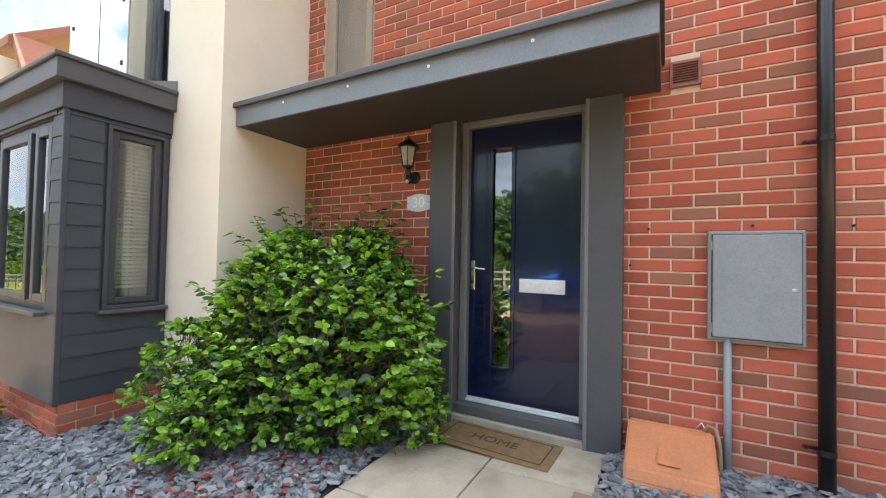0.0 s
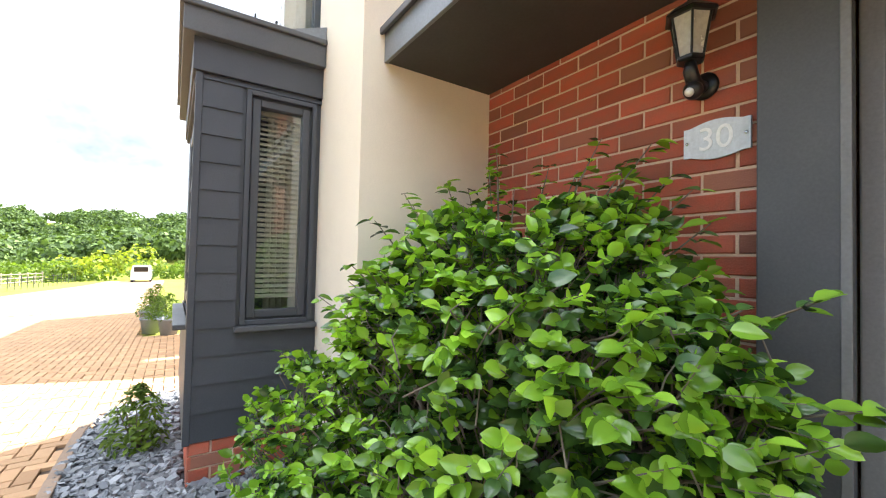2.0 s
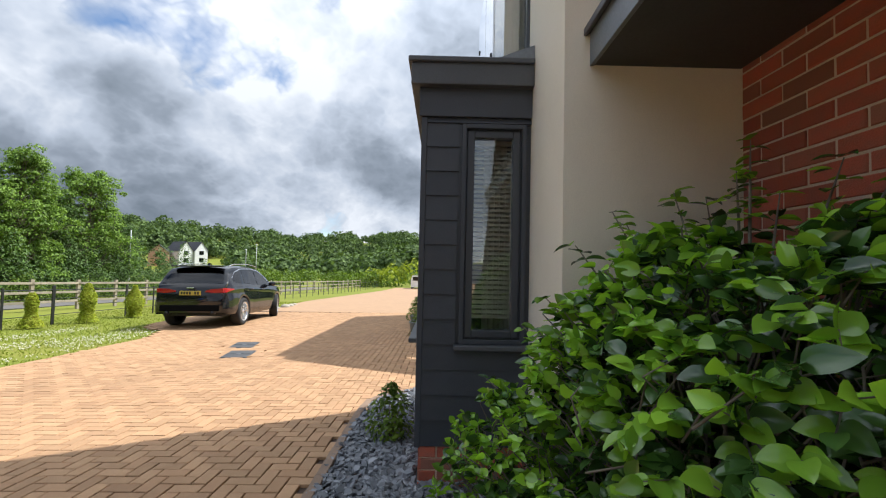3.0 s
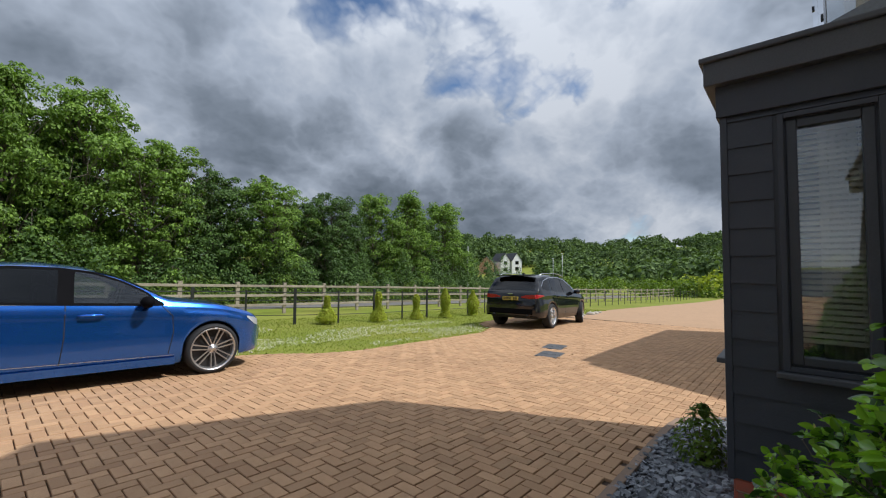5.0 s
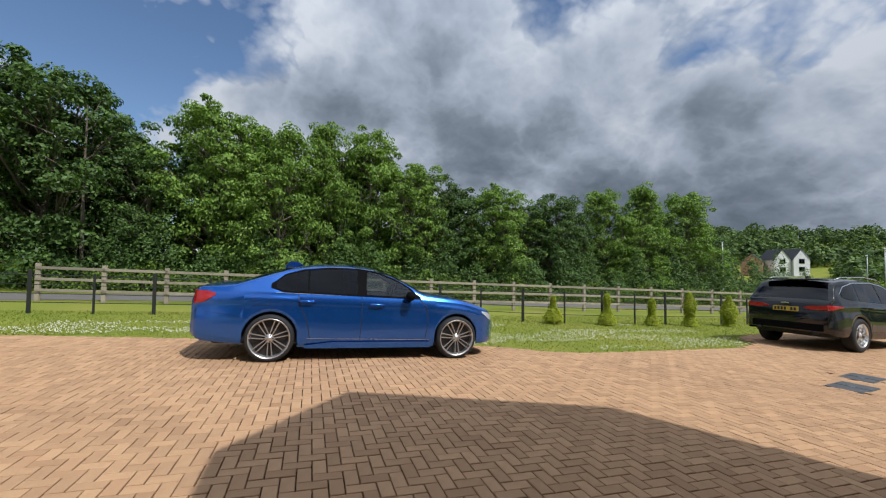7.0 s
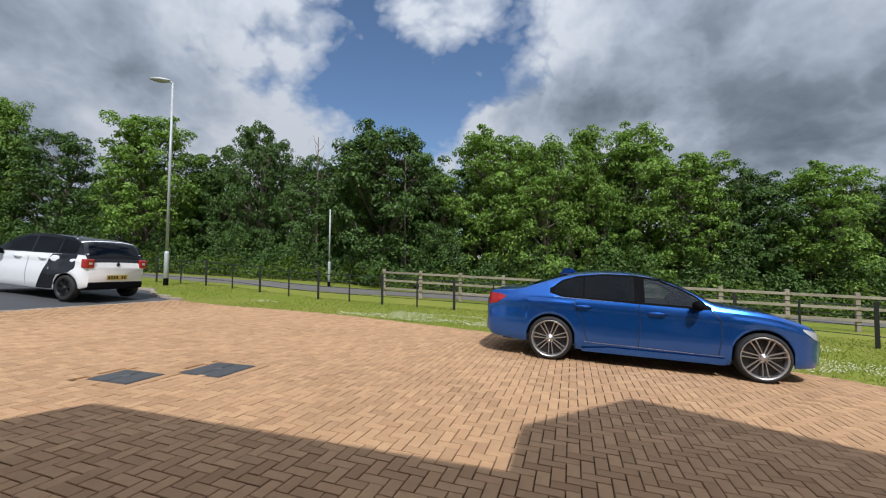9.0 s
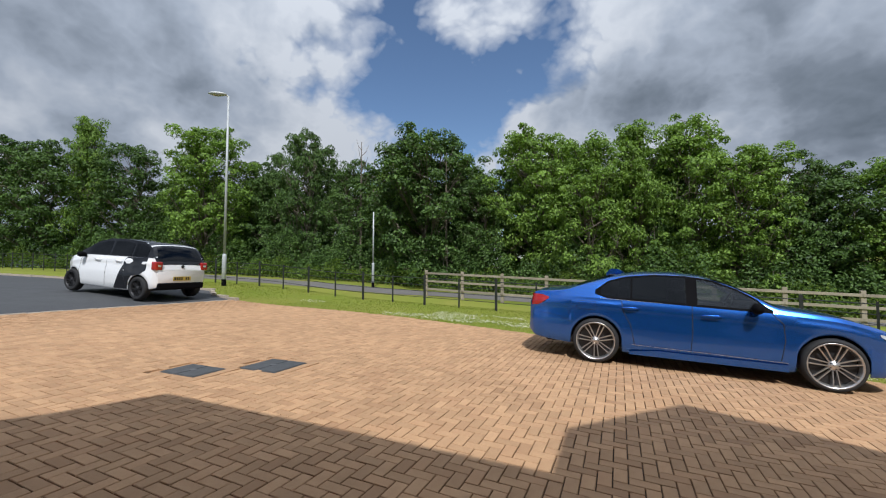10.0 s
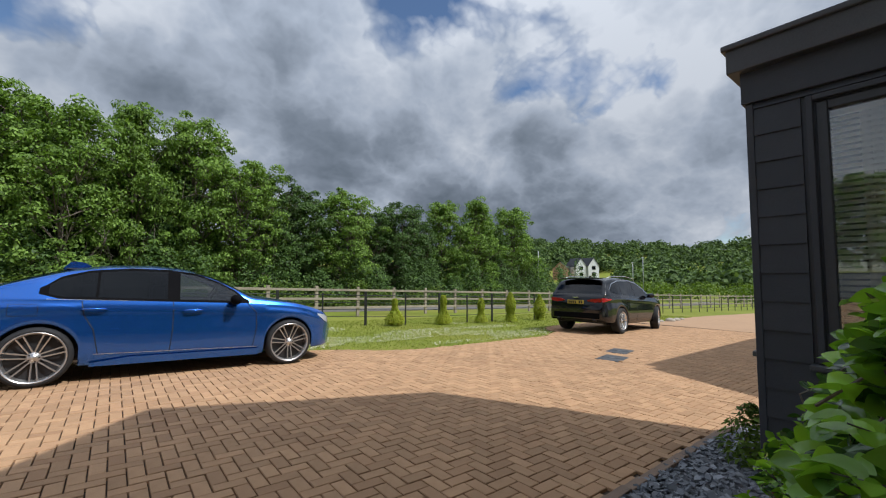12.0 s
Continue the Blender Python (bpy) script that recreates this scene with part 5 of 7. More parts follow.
# blue saloon
frame_lo = tape([(-1.42, 1.06), (-1.25, 1.005), (-1.0, 0.995), (0.0, 0.965), (0.78, 0.945)])
frame_hi = tape([(-1.42, 1.10), (-1.25, 1.245), (-1.0, 1.322), (-0.6, 1.368), (-0.2, 1.366), (0.1, 1.330), (0.4, 1.222), (0.62, 1.100), (0.78, 0.960)])
PANES = ((-1.36, -0.93), (-0.905, -0.19), (-0.07, 0.66))
blue = lay_car("saloon_car", "metallic blue four-door saloon parked on block paving", -0.725, -8.27, 179.2, 2.81)
B = Car(top=[(-2.46, 0.80), (-2.44, 1.02), (-2.36, 1.07), (-2.1, 1.10), (-1.88, 1.13), (-1.6, 1.235), (-1.2, 1.365), (-0.8, 1.425), (-0.35, 1.44), (0.0, 1.41), (0.35, 1.315), (0.62, 1.18), (0.86, 1.045), (1.1, 1.01), (1.5, 0.955), (1.85, 0.86), (2.05, 0.77), (2.15, 0.66), (2.18, 0.56)],
        belt=[(-2.46, 0.98), (-1.7, 0.99), (-1.2, 0.985), (0.0, 0.955), (0.9, 0.925), (1.5, 0.88), (2.2, 0.70)],
        plan=[(-2.46, 0.66), (-2.40, 0.76), (-2.2, 0.83), (-1.9, 0.875), (-1.4, 0.905), (-0.9, 0.89), (0.6, 0.89), (1.2, 0.905), (1.6, 0.885), (1.9, 0.82), (2.08, 0.70), (2.18, 0.50)],
        low=[(-2.46, 0.40), (-2.36, 0.30), (-2.0, 0.27), (-1.0, 0.20), (1.0, 0.19), (1.8, 0.22), (2.18, 0.24)],
        wheelbase=2.81, wheel=0.335, arch=0.372, tumble=0.50, glass=(-1.37, 0.71, frame_lo, frame_hi), panes=PANES)
B.body(blue, M["blue_paint"], "glossy metallic blue body")
B.flank("window_trim", M["trim_black"], blue, lin(-1.43, 0.80, 40), lambda x: frame_lo(x) - 0.014, lambda x: frame_lo(x) + 0.014, 0.004, rows=1)
B.flank("window_trim", M["trim_black"], blue, lin(-1.43, 0.80, 40), lambda x: frame_hi(x) - 0.016, lambda x: frame_hi(x) + 0.012, 0.004, rows=1)
for a, b in ((-1.43, -1.35), (-0.20, -0.06), (0.645, 0.80)):
    B.flank("window_pillar", M["trim_black"], blue, lin(a, b, 6), frame_lo, frame_hi, 0.005)
for k, (a, b) in enumerate(PANES):
    B.flank("side_window", M["front_glass"] if k == 2 else M["car_glass"], blue, lin(a, b, 16), lambda x: frame_lo(x) + 0.004, lambda x: frame_hi(x) - 0.004, 0.003, label="clear front side window" if k == 2 else "dark tinted side window")
B.across("windscreen", M["car_glass"], blue, lin(0.14, 0.86, 14), 0.90, 0.92, 0.006)
B.across("rear_window", M["car_glass"], blue, lin(-1.72, -1.18, 10), 0.86, 0.84, 0.006)
B.seam(blue, [(-0.917, 1.0), (-0.917, 1.33)], M["trim_black"], 0.026)
B.seam(blue, [(-1.36, 0.985), (0.0, 0.955), (0.78, 0.935)], M["alloy_grey"], 0.004)
B.seam(blue, [(-1.05, 0.96), (-1.02, 0.80), (-0.92, 0.62), (-0.86, 0.33)], M["dark"])
B.seam(blue, [(-0.13, 0.955), (-0.12, 0.6), (-0.14, 0.30)], M["dark"])
B.seam(blue, [(0.78, 0.93), (0.90, 0.80), (0.92, 0.60), (0.88, 0.32)], M["dark"])
B.seam(blue, [(-0.90, 0.33), (0.95, 0.30)], M["alloy"], 0.005)
B.seam(blue, [(-1.66, 0.93), (-1.42, 0.93), (-1.42, 0.80), (-1.66, 0.80), (-1.66, 0.93)], M["dark"], 0.004, (-1, ))
B.seam(blue, [(-2.30, 0.70), (-1.95, 0.665), (-1.76, 0.60)], M["dark"], 0.004)
B.flank("sill_skirt", M["blue_paint"], blue, lin(-0.93, 0.96, 20), lambda x: 0.185, lambda x: 0.275 - 0.05 * max(0, (-x - 0.55) / 0.4), 0.024)
B.flank("tail_light", M["red_lens"], blue, lin(-2.43, -2.14, 10), tape([(-2.43, 0.80), (-2.30, 0.82), (-2.14, 0.93)]), tape([(-2.43, 0.99), (-2.25, 0.985), (-2.14, 0.955)]), 0.006, label="red tail light")
B.flank("headlight", M["clear_lens"], blue, lin(1.86, 2.14, 10), tape([(1.86, 0.735), (2.0, 0.63), (2.14, 0.58)]), tape([(1.86, 0.76), (2.0, 0.73), (2.14, 0.66)]), 0.006, label="clear headlight")
handle_part(B, blue, -0.93, 0.865, M["blue_paint"])
handle_part(B, blue, 0.10, 0.835, M["blue_paint"])
mirror_part(blue, 0.60, 0.88, 0.985, M["trim_black"], M["trim_black"])
bm = bmesh.new()
add_prism(bm, [(-1.30, 1.33), (-1.02, 1.40), (-1.12, 1.455), (-1.24, 1.46), (-1.32, 1.37)], 1, -0.03, 0.03)
bmesh.ops.bevel(bm, geom=bm.edges[:], offset=0.012, segments=2, affect="EDGES")
part("roof_aerial", bm, M["blue_paint"], blue, "shark-fin aerial")
# dark box added to block light inside, so the wheel wells look dark
bm = bmesh.new()
add_box(bm, (-2.2, -0.72, 0.24), (2.0, 0.72, 0.62), 0.05)
part("underbody", bm, M["dark"], blue)
bm = bmesh.new()
add_box(bm, (-1.3, -0.66, 0.6), (0.9, 0.66, 0.96), 0.05)
for sx in (-0.25, -1.0):
    for sy in (-0.36, 0.36):
        add_box(bm, (sx - 0.10, sy - 0.22, 0.9), (sx + 0.06, sy + 0.22, 1.16), 0.04)
        add_box(bm, (sx - 0.10, sy - 0.12, 1.18), (sx - 0.01, sy + 0.12, 1.31), 0.03)
add_box(bm, (0.52, -0.64, 0.88), (0.92, 0.64, 1.02), 0.04)
add_tube(bm, [(0.38 + 0.06 * math.sin(a), -0.36 + 0.18 * math.cos(a), 1.0 + 0.17 * math.sin(a)) for a in (2 * math.pi * k / 20 for k in range(21))], 0.014, 6)
part("interior", bm, M["seat_cloth"], blue)
bm = bmesh.new()
add_box(bm, (-1.25, -0.50, 1.345), (0.05, 0.50, 1.36), 0.004)
part("headlining", bm, M["seat_cloth"], blue)
for x in (-1.405, 1.405):
    for y in (-0.80, 0.80):
        wheel_part(blue, x, y, 0.335, 0.335, 0.235, 0.280, 7, M["alloy_grey"], True, 0)

# black estate
suv = lay_car("estate_car", "black tall estate car parked at the grass edge", -12.95, -7.98, 184.5, 2.87)
S = Car(top=[(-2.42, 0.80), (-2.40, 1.02), (-2.34, 1.10), (-2.22, 1.25), (-2.08, 1.50), (-1.98, 1.58), (-1.6, 1.635), (-0.8, 1.665), (-0.2, 1.65), (0.2, 1.58), (0.6, 1.40), (0.98, 1.15), (1.2, 1.11), (1.7, 1.06), (2.1, 0.96), (2.25, 0.82), (2.30, 0.60)],
        belt=[(-2.42, 1.08), (-1.5, 1.12), (0.0, 1.06), (1.0, 1.02), (2.3, 0.85)],
        plan=[(-2.42, 0.78), (-2.36, 0.88), (-2.1, 0.94), (-1.4, 0.968), (-0.8, 0.95), (0.7, 0.95), (1.4, 0.965), (1.8, 0.92), (2.15, 0.78), (2.30, 0.55)],
        low=[(-2.42, 0.42), (-2.3, 0.36), (-1.0, 0.27), (1.0, 0.27), (2.3, 0.30)],
        wheelbase=2.87, wheel=0.375, arch=0.42, tumble=0.42)
S.body(suv, M["black_paint"], "glossy black body")
s_lo = tape([(-1.95, 1.22), (-1.6, 1.155), (0.0, 1.09), (0.9, 1.055)])
s_hi = tape([(-1.95, 1.27), (-1.75, 1.43), (-1.3, 1.53), (-0.4, 1.56), (0.1, 1.50), (0.5, 1.33), (0.9, 1.07)])
S.flank("window_trim", M["chrome"], suv, lin(-1.97, 0.92, 36), lambda x: s_hi(x) + 0.006, lambda x: s_hi(x) + 0.028, 0.006, label="bright window trim")
for a, b in ((-1.90, -1.28), (-1.25, -0.32), (-0.27, 0.84)):
    S.flank("side_window", M["car_glass"], suv, lin(a, b, 14), s_lo, s_hi, 0.007)
S.across("rear_window", M["car_glass"], suv, lin(-2.30, -2.07, 10), 0.90, 0.84, 0.006)
S.across("windscreen", M["car_glass"], suv, lin(0.25, 0.96, 10), 0.9, 0.92, 0.006)
for s in (-1, 1):
    bm = bmesh.new()
    add_tube(bm, [(-1.85, s * 0.66, 1.60), (-1.6, s * 0.67, 1.665), (-0.6, s * 0.68, 1.70), (0.0, s * 0.665, 1.66), (0.15, s * 0.66, 1.61)], 0.014, 8)
    part("roof_rail", bm, M["chrome"], suv, smooth=True)
    bm = bmesh.new()
    add_prism(bm, [(s * 0.36, 0.93), (s * 0.60, 0.90), (s * 0.80, 0.92), (s * 0.80, 1.02), (s * 0.50, 1.00), (s * 0.36, 0.96)], 0, -2.43, -2.33)
    part("tail_light", bm, M["red_lens"], suv, "slim red tail light")
    bm = bmesh.new()
    add_box(bm, (-2.43, s * 0.56 - 0.07, 0.50), (-2.38, s * 0.56 + 0.07, 0.54), 0.006)
    part("rear_reflector", bm, M["red_lens"], suv)
    bm = bmesh.new()
    add_tube(bm, [(-2.44, s * 0.55, 0.40), (-2.30, s * 0.55, 0.40)], 0.045, 14)
    part("exhaust", bm, M["rim_dark"], suv, smooth=True)
S.flank("tail_light", M["red_lens"], suv, lin(-2.40, -2.02, 8), tape([(-2.40, 0.91), (-2.02, 0.985)]), tape([(-2.40, 1.03), (-2.02, 1.005)]), 0.006)
S.seam(suv, [(-1.05, 1.10), (-1.0, 0.8), (-0.92, 0.35)], M["dark"])
S.seam(suv, [(-0.29, 1.06), (-0.28, 0.7), (-0.3, 0.35)], M["dark"])
S.seam(suv, [(0.95, 1.0), (1.0, 0.8), (0.98, 0.35)], M["dark"])
bm = bmesh.new()
add_box(bm, (-2.22, -0.62, 1.575), (-1.95, 0.62, 1.61), 0.012)
part("roof_spoiler", bm, M["black_paint"], suv)
bm = bmesh.new()
add_prism(bm, [(-1.55, 1.62), (-1.35, 1.63), (-1.45, 1.69), (-1.53, 1.70)], 1, -0.025, 0.025)
part("roof_aerial", bm, M["black_paint"], suv)
bm = bmesh.new()
add_box(bm, (-2.445, -0.085, 1.02), (-2.40, 0.085, 1.05), 0.006)
part("rear_badge", bm, M["chrome"], suv)
bm = bmesh.new()
add_box(bm, (-2.435, -0.72, 0.44), (-2.36, 0.72, 0.60), 0.02)
part("rear_bumper", bm, M["trim_black"], suv)
plate_part(suv, -2.42, 0.90)
handle_part(S, suv, -0.85, 0.98, M["black_paint"])
handle_part(S, suv, 0.0, 0.95, M["black_paint"])
mirror_part(suv, 0.62, 0.92, 1.12, M["trim_black"], M["black_paint"])
# same kind of dark box, blocking light above the wheels
bm = bmesh.new()
add_box(bm, (-2.2, -0.78, 0.30), (2.0, 0.78, 0.75), 0.05)
part("underbody", bm, M["dark"], suv)
bm = bmesh.new()
add_box(bm, (-2.1, -0.72, 0.75), (0.95, 0.72, 1.08), 0.05)
part("interior", bm, M["trim_black"], suv)
for x in (-1.435, 1.435):
    for y in (-0.84, 0.84):
        wheel_part(suv, x, y, 0.375, 0.375, 0.25, 0.262, 5, M["alloy_bright"], True, 14 if x > 0 else 0)

# small white hatchback with a black roof and tail band
hatch = lay_car("hatchback_car", "small white hatchback with black roof on asphalt", 13.64, -8.15, 6.0, 2.494)
hatch.scale = (1.05, 1.05, 1.05)
H = Car(top=[(-1.76, 0.70), (-1.745, 0.92), (-1.70, 1.02), (-1.58, 1.28), (-1.46, 1.44), (-1.2, 1.51), (-0.5, 1.555), (0.1, 1.54), (0.5, 1.44), (0.85, 1.22), (1.1, 1.05), (1.3, 1.0), (1.55, 0.93), (1.68, 0.78), (1.735, 0.55)],
        belt=[(-1.76, 1.06), (-0.8, 1.08), (0.6, 1.04), (1.7, 0.87)],
        plan=[(-1.76, 0.66), (-1.70, 0.76), (-1.45, 0.815), (-1.0, 0.83), (0.9, 0.825), (1.3, 0.80), (1.6, 0.68), (1.735, 0.45)],
        low=[(-1.76, 0.36), (-1.6, 0.30), (-0.8, 0.22), (0.9, 0.22), (1.7, 0.24)],
        wheelbase=2.494, wheel=0.30, arch=0.345, tumble=0.34)
H.body(hatch, M["white_paint"], "white body")
h_lo = tape([(-1.5, 1.13), (0.0, 1.09), (0.95, 1.06)])
h_hi = tape([(-1.70, 1.03), (-1.6, 1.16), (-1.5, 1.30), (-1.2, 1.44), (-0.4, 1.485), (0.1, 1.46), (0.5, 1.35), (0.95, 1.08)])
H.flank("upper_band", M["black_paint"], hatch, lin(-1.68, 1.0, 32), lambda x: h_lo(x) - 0.03, lambda x: h_hi(x) + 0.055, 0.004, label="black roof sides")
H.flank("rear_band", M["black_paint"], hatch, lin(-1.46, -0.40, 24), tape([(-1.46, 0.78), (-1.30, 0.66), (-1.0, 0.60), (-0.92, 0.45), (-0.89, 0.25), (-0.40, 0.235)]), tape([(-1.46, 1.10), (-0.74, 1.07), (-0.40, 0.26)]), 0.004, label="black safety-cell band")
for a, b in ((-1.42, -0.92), (-0.86, -0.12), (-0.05, 0.86)):
    H.flank("side_window", M["car_glass"], hatch, lin(a, b, 12), h_lo, h_hi, 0.008)
H.across("roof", M["black_paint"], hatch, lin(-1.50, 0.45, 16), 1.0, 1.0, 0.004, "black roof panel")
H.across("tailgate_top", M["black_paint"], hatch, lin(-1.72, -1.44, 12), 1.0, 1.0, 0.0045, "black surround of the rear window")
H.across("rear_window", M["car_glass"], hatch, lin(-1.69, -1.49, 10), 0.90, 0.84, 0.007)
H.across("windscreen", M["car_glass"], hatch, lin(0.48, 1.06, 10), 0.9, 0.92, 0.007)
for s in (-1, 1):
    bm = bmesh.new()
    add_box(bm, (-1.77, s * 0.67 - 0.10, 0.80), (-1.60, s * 0.67 + 0.10, 1.02), 0.03)
    lt = part("tail_light", bm, M["red_lens"], hatch, "square red tail light")
    bm = bmesh.new()
    add_box(bm, (-1.775, s * 0.67 - 0.04, 0.89), (-1.765, s * 0.67 + 0.04, 0.94), 0.004)
    part("lens", bm, M["clear_lens"], lt)
bm = bmesh.new()
add_box(bm, (-1.785, -0.68, 0.30), (-1.60, 0.68, 0.47), 0.03)
part("rear_bumper", bm, M["trim_black"], hatch, "black lower bumper")
bm = bmesh.new()
add_lathe(bm, [(0.045, 0), (0.045, 0.012), (0.03, 0.016)], 18, Matrix.Translation((-1.752, 0, 0.90)) @ Matrix.Rotation(radians(-90), 4, "Y"))
part("rear_badge", bm, M["rim_dark"], hatch)
plate_part(hatch, -1.765, 0.58)
H.seam(hatch, [(-0.68, 0.95), (-0.72, 0.6), (-0.85, 0.32)], M["dark"])
H.seam(hatch, [(-0.05, 0.96), (-0.05, 0.30)], M["dark"])
H.seam(hatch, [(0.92, 0.95), (0.98, 0.6), (0.9, 0.32)], M["dark"])
handle_part(H, hatch, -0.50, 0.95, M["white_paint"])
handle_part(H, hatch, 0.28, 0.94, M["white_paint"])
mirror_part(hatch, 0.78, 0.80, 1.03, M["trim_black"], M["trim_black"])
# added light-blocking box below the cabin, for dark wheel wells
bm = bmesh.new()
add_box(bm, (-1.55, -0.66, 0.25), (1.5, 0.66, 0.6), 0.05)
part("underbody", bm, M["dark"], hatch)
bm = bmesh.new()
add_box(bm, (-1.4, -0.60, 0.6), (0.9, 0.60, 0.98), 0.05)
part("interior", bm, M["trim_black"], hatch)
for x in (-1.247, 1.247):
    for y in (-0.73, 0.73):
        wheel_part(hatch, x, y, 0.30, 0.30, 0.19, 0.215, 6, M["rim_dark"], True, 0)

# ---- trees, hedges and far woods ----
M["leaf_tree"] = leafy("tree_leaves", (0.100, 0.180, 0.030), (0.190, 0.285, 0.055), 0.5, 0.2, 0.4, 0.28)
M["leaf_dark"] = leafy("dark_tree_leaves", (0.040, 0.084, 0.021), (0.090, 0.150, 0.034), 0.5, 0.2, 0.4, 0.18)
M["leaf_hedge"] = leafy("hedge_leaves", (0.070, 0.125, 0.016), (0.130, 0.185, 0.028), 0.5, 0.2, 0.35, 0.3)
M["leaf_far"] = leafy("far_leaves", (0.055, 0.105, 0.036), (0.125, 0.175, 0.055), 0.7, 0.2, 0.45, 0.2)
M["leaf_lime"] = leafy("lime_leaves", (0.17, 0.23, 0.028), (0.30, 0.33, 0.045), 0.6, 0.2, 0.35, 0.3)
M["leaf_gold"] = leafy("golden_needles", (0.40, 0.40, 0.036), (0.24, 0.31, 0.038), 0.6, 0.2, 0.3, 0.4)
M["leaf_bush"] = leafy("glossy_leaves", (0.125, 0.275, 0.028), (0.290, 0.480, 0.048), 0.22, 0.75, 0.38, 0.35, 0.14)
# older leaves; the darker green also holds the shrub's inner shade
M["leaf_old"] = leafy("older_shaded_leaves", (0.032, 0.078, 0.022), (0.070, 0.140, 0.030), 0.24, 0.7, 0.3, 0.18, 0.10)
M["grass_blade"] = leafy("grass_blades", (0.165, 0.215, 0.026), (0.240, 0.260, 0.050), 0.6, 0.25, 0.3, 0.35)
M["clover"] = material("clover_heads", (0.68, 0.66, 0.52), 0.8, scale=9)
M["blossom"] = material("dead_blossom", (0.22, 0.035, 0.02), 0.7, scale=20)


def leaf_cards(centres, out, size, rng, flat=0.35, ratio=0.55):
    """Small folded leaves round given centres, roughly facing out and up: vertices and faces."""
    n = len(centres)
    nor = out + rng.normal(0, 0.55, (n, 3)) + np.array([0, 0, flat])
    nor /= np.linalg.norm(nor, axis=1)[:, None] + 1e-9
    t = np.cross(nor, rng.normal(0, 1, (n, 3)))
    t /= np.linalg.norm(t, axis=1)[:, None] + 1e-9
    b = np.cross(nor, t)
    s = size * rng.uniform(0.6, 1.35, (n, 1))
    fold = nor * s * 0.18
    v = np.stack([centres - t * s, centres + b * s * ratio + fold, centres + t * s, centres - b * s * ratio + fold], 1).reshape(-1, 3)
    k = np.arange(n)[:, None] * 4
    f = np.concatenate([k + [0, 1, 2], k + [0, 2, 3]], 0)
    return v, f


def leaf_mesh(name, v, f, mat):
    me = bpy.data.meshes.new(name)
    me.vertices.add(len(v))
    me.vertices.foreach_set("co", v.astype(np.float32).ravel())
    me.loops.add(len(f) * 3)
    me.loops.foreach_set("vertex_index", f.astype(np.int32).ravel())
    me.polygons.add(len(f))
    me.polygons.foreach_set("loop_start", np.arange(len(f), dtype=np.int32) * 3)
    me.materials.append(mat)
    me.update(calc_edges=True)
    me.validate()
    return me


def tree_meshes(seed, limbs, subs, per, leaf, mat, spread=0.34, low=0.10, spire=0.0, loose=0.075):
    """A tree one unit high: the meshes of its trunk with limbs and of its crown, whose leaves hang in flat sprays round the limbs' ends."""
    rng = np.random.default_rng(seed)
    bm = bmesh.new()
    lean = rng.normal(0, 0.015, 2)
    stem = [(lean[0] * k, lean[1] * k, 0.88 * k / 6) for k in range(7)]
    add_tube(bm, stem, [0.016 * (1 - 0.13 * k) for k in range(7)], 7)
    cen, outs = [], []
    for c in range(limbs):
        h = low + (0.95 - low) * ((c + rng.uniform()) / limbs) ** 0.9
        u = (h - low) / (1 - low)
        r = spread * (math.sin(math.pi * min(1, u * 0.80 + 0.16)) ** 0.7) * (1 - spire * u) * rng.uniform(0.40, 1.0)
        a = c * 2.4 + rng.normal(0, 0.4)
        tip = np.array([r * math.cos(a), r * math.sin(a), h])
        base = np.array([lean[0] * 6 * h, lean[1] * 6 * h, max(0.10, h - 0.12 - 0.55 * r)])
        mid = (tip + base) / 2 + np.array([0, 0, -0.015])
        add_tube(bm, [base.tolist(), mid.tolist(), tip.tolist()], [0.0065, 0.004, 0.0014], 5, False)
        for k in range(subs):
            end = tip + rng.normal(0, 1, 3) * np.array([loose, loose, 0.72 * loose]) * (1 - 0.35 * u)
            end[2] = min(end[2], 0.99 - 0.02 * rng.uniform())
            add_tube(bm, [mid.tolist() if k % 2 else tip.tolist(), end.tolist()], [0.0022, 0.0008], 4, False)
            rad = rng.uniform(0.036, 0.080) * (1 - 0.25 * u)
            q = rng.normal(0, 1, (per, 3))
            q /= np.linalg.norm(q, axis=1)[:, None]
            q[:, 2] = np.where(rng.uniform(0, 1, per) < 0.6, np.abs(q[:, 2]), q[:, 2])
            q *= (rng.uniform(0.25, 1.0, (per, 1)) ** 0.45) * rad * np.array([1.2, 1.2, 0.72])
            cen.append(end + q)
            outs.append(q / rad + (end - np.array([0, 0, 0.45])) * 0.7 + np.array([0, 0, 0.25]))
    v, f = leaf_cards(np.concatenate(cen), np.concatenate(outs), leaf, rng)
    trunk = bpy.data.meshes.new("trunk")
    bm.to_mesh(trunk)
    bm.free()
    trunk.materials.append(M["bark"])
    return trunk, leaf_mesh("crown", v, f, mat)


KINDS = [tree_meshes(21, 50, 6, 92, 0.0098, M["leaf_tree"]), tree_meshes(22, 56, 6, 84, 0.0102, M["leaf_dark"], 0.38, 0.05),
         tree_meshes(23, 46, 6, 96, 0.0096, M["leaf_tree"], 0.26, 0.08, 0.30, 0.065), tree_meshes(24, 54, 6, 84, 0.0102, M["leaf_dark"], 0.36, 0.05),
         tree_meshes(25, 44, 7, 92, 0.0094, M["leaf_tree"], 0.33, 0.08, 0.1, 0.08), tree_meshes(26, 24, 5, 66, 0.0170, M["leaf_dark"], 0.36, 0.05)]
TREE_WORDS = ["tall broad green tree in leaf behind the fence", "tall dark green leafy tree behind the fence"]


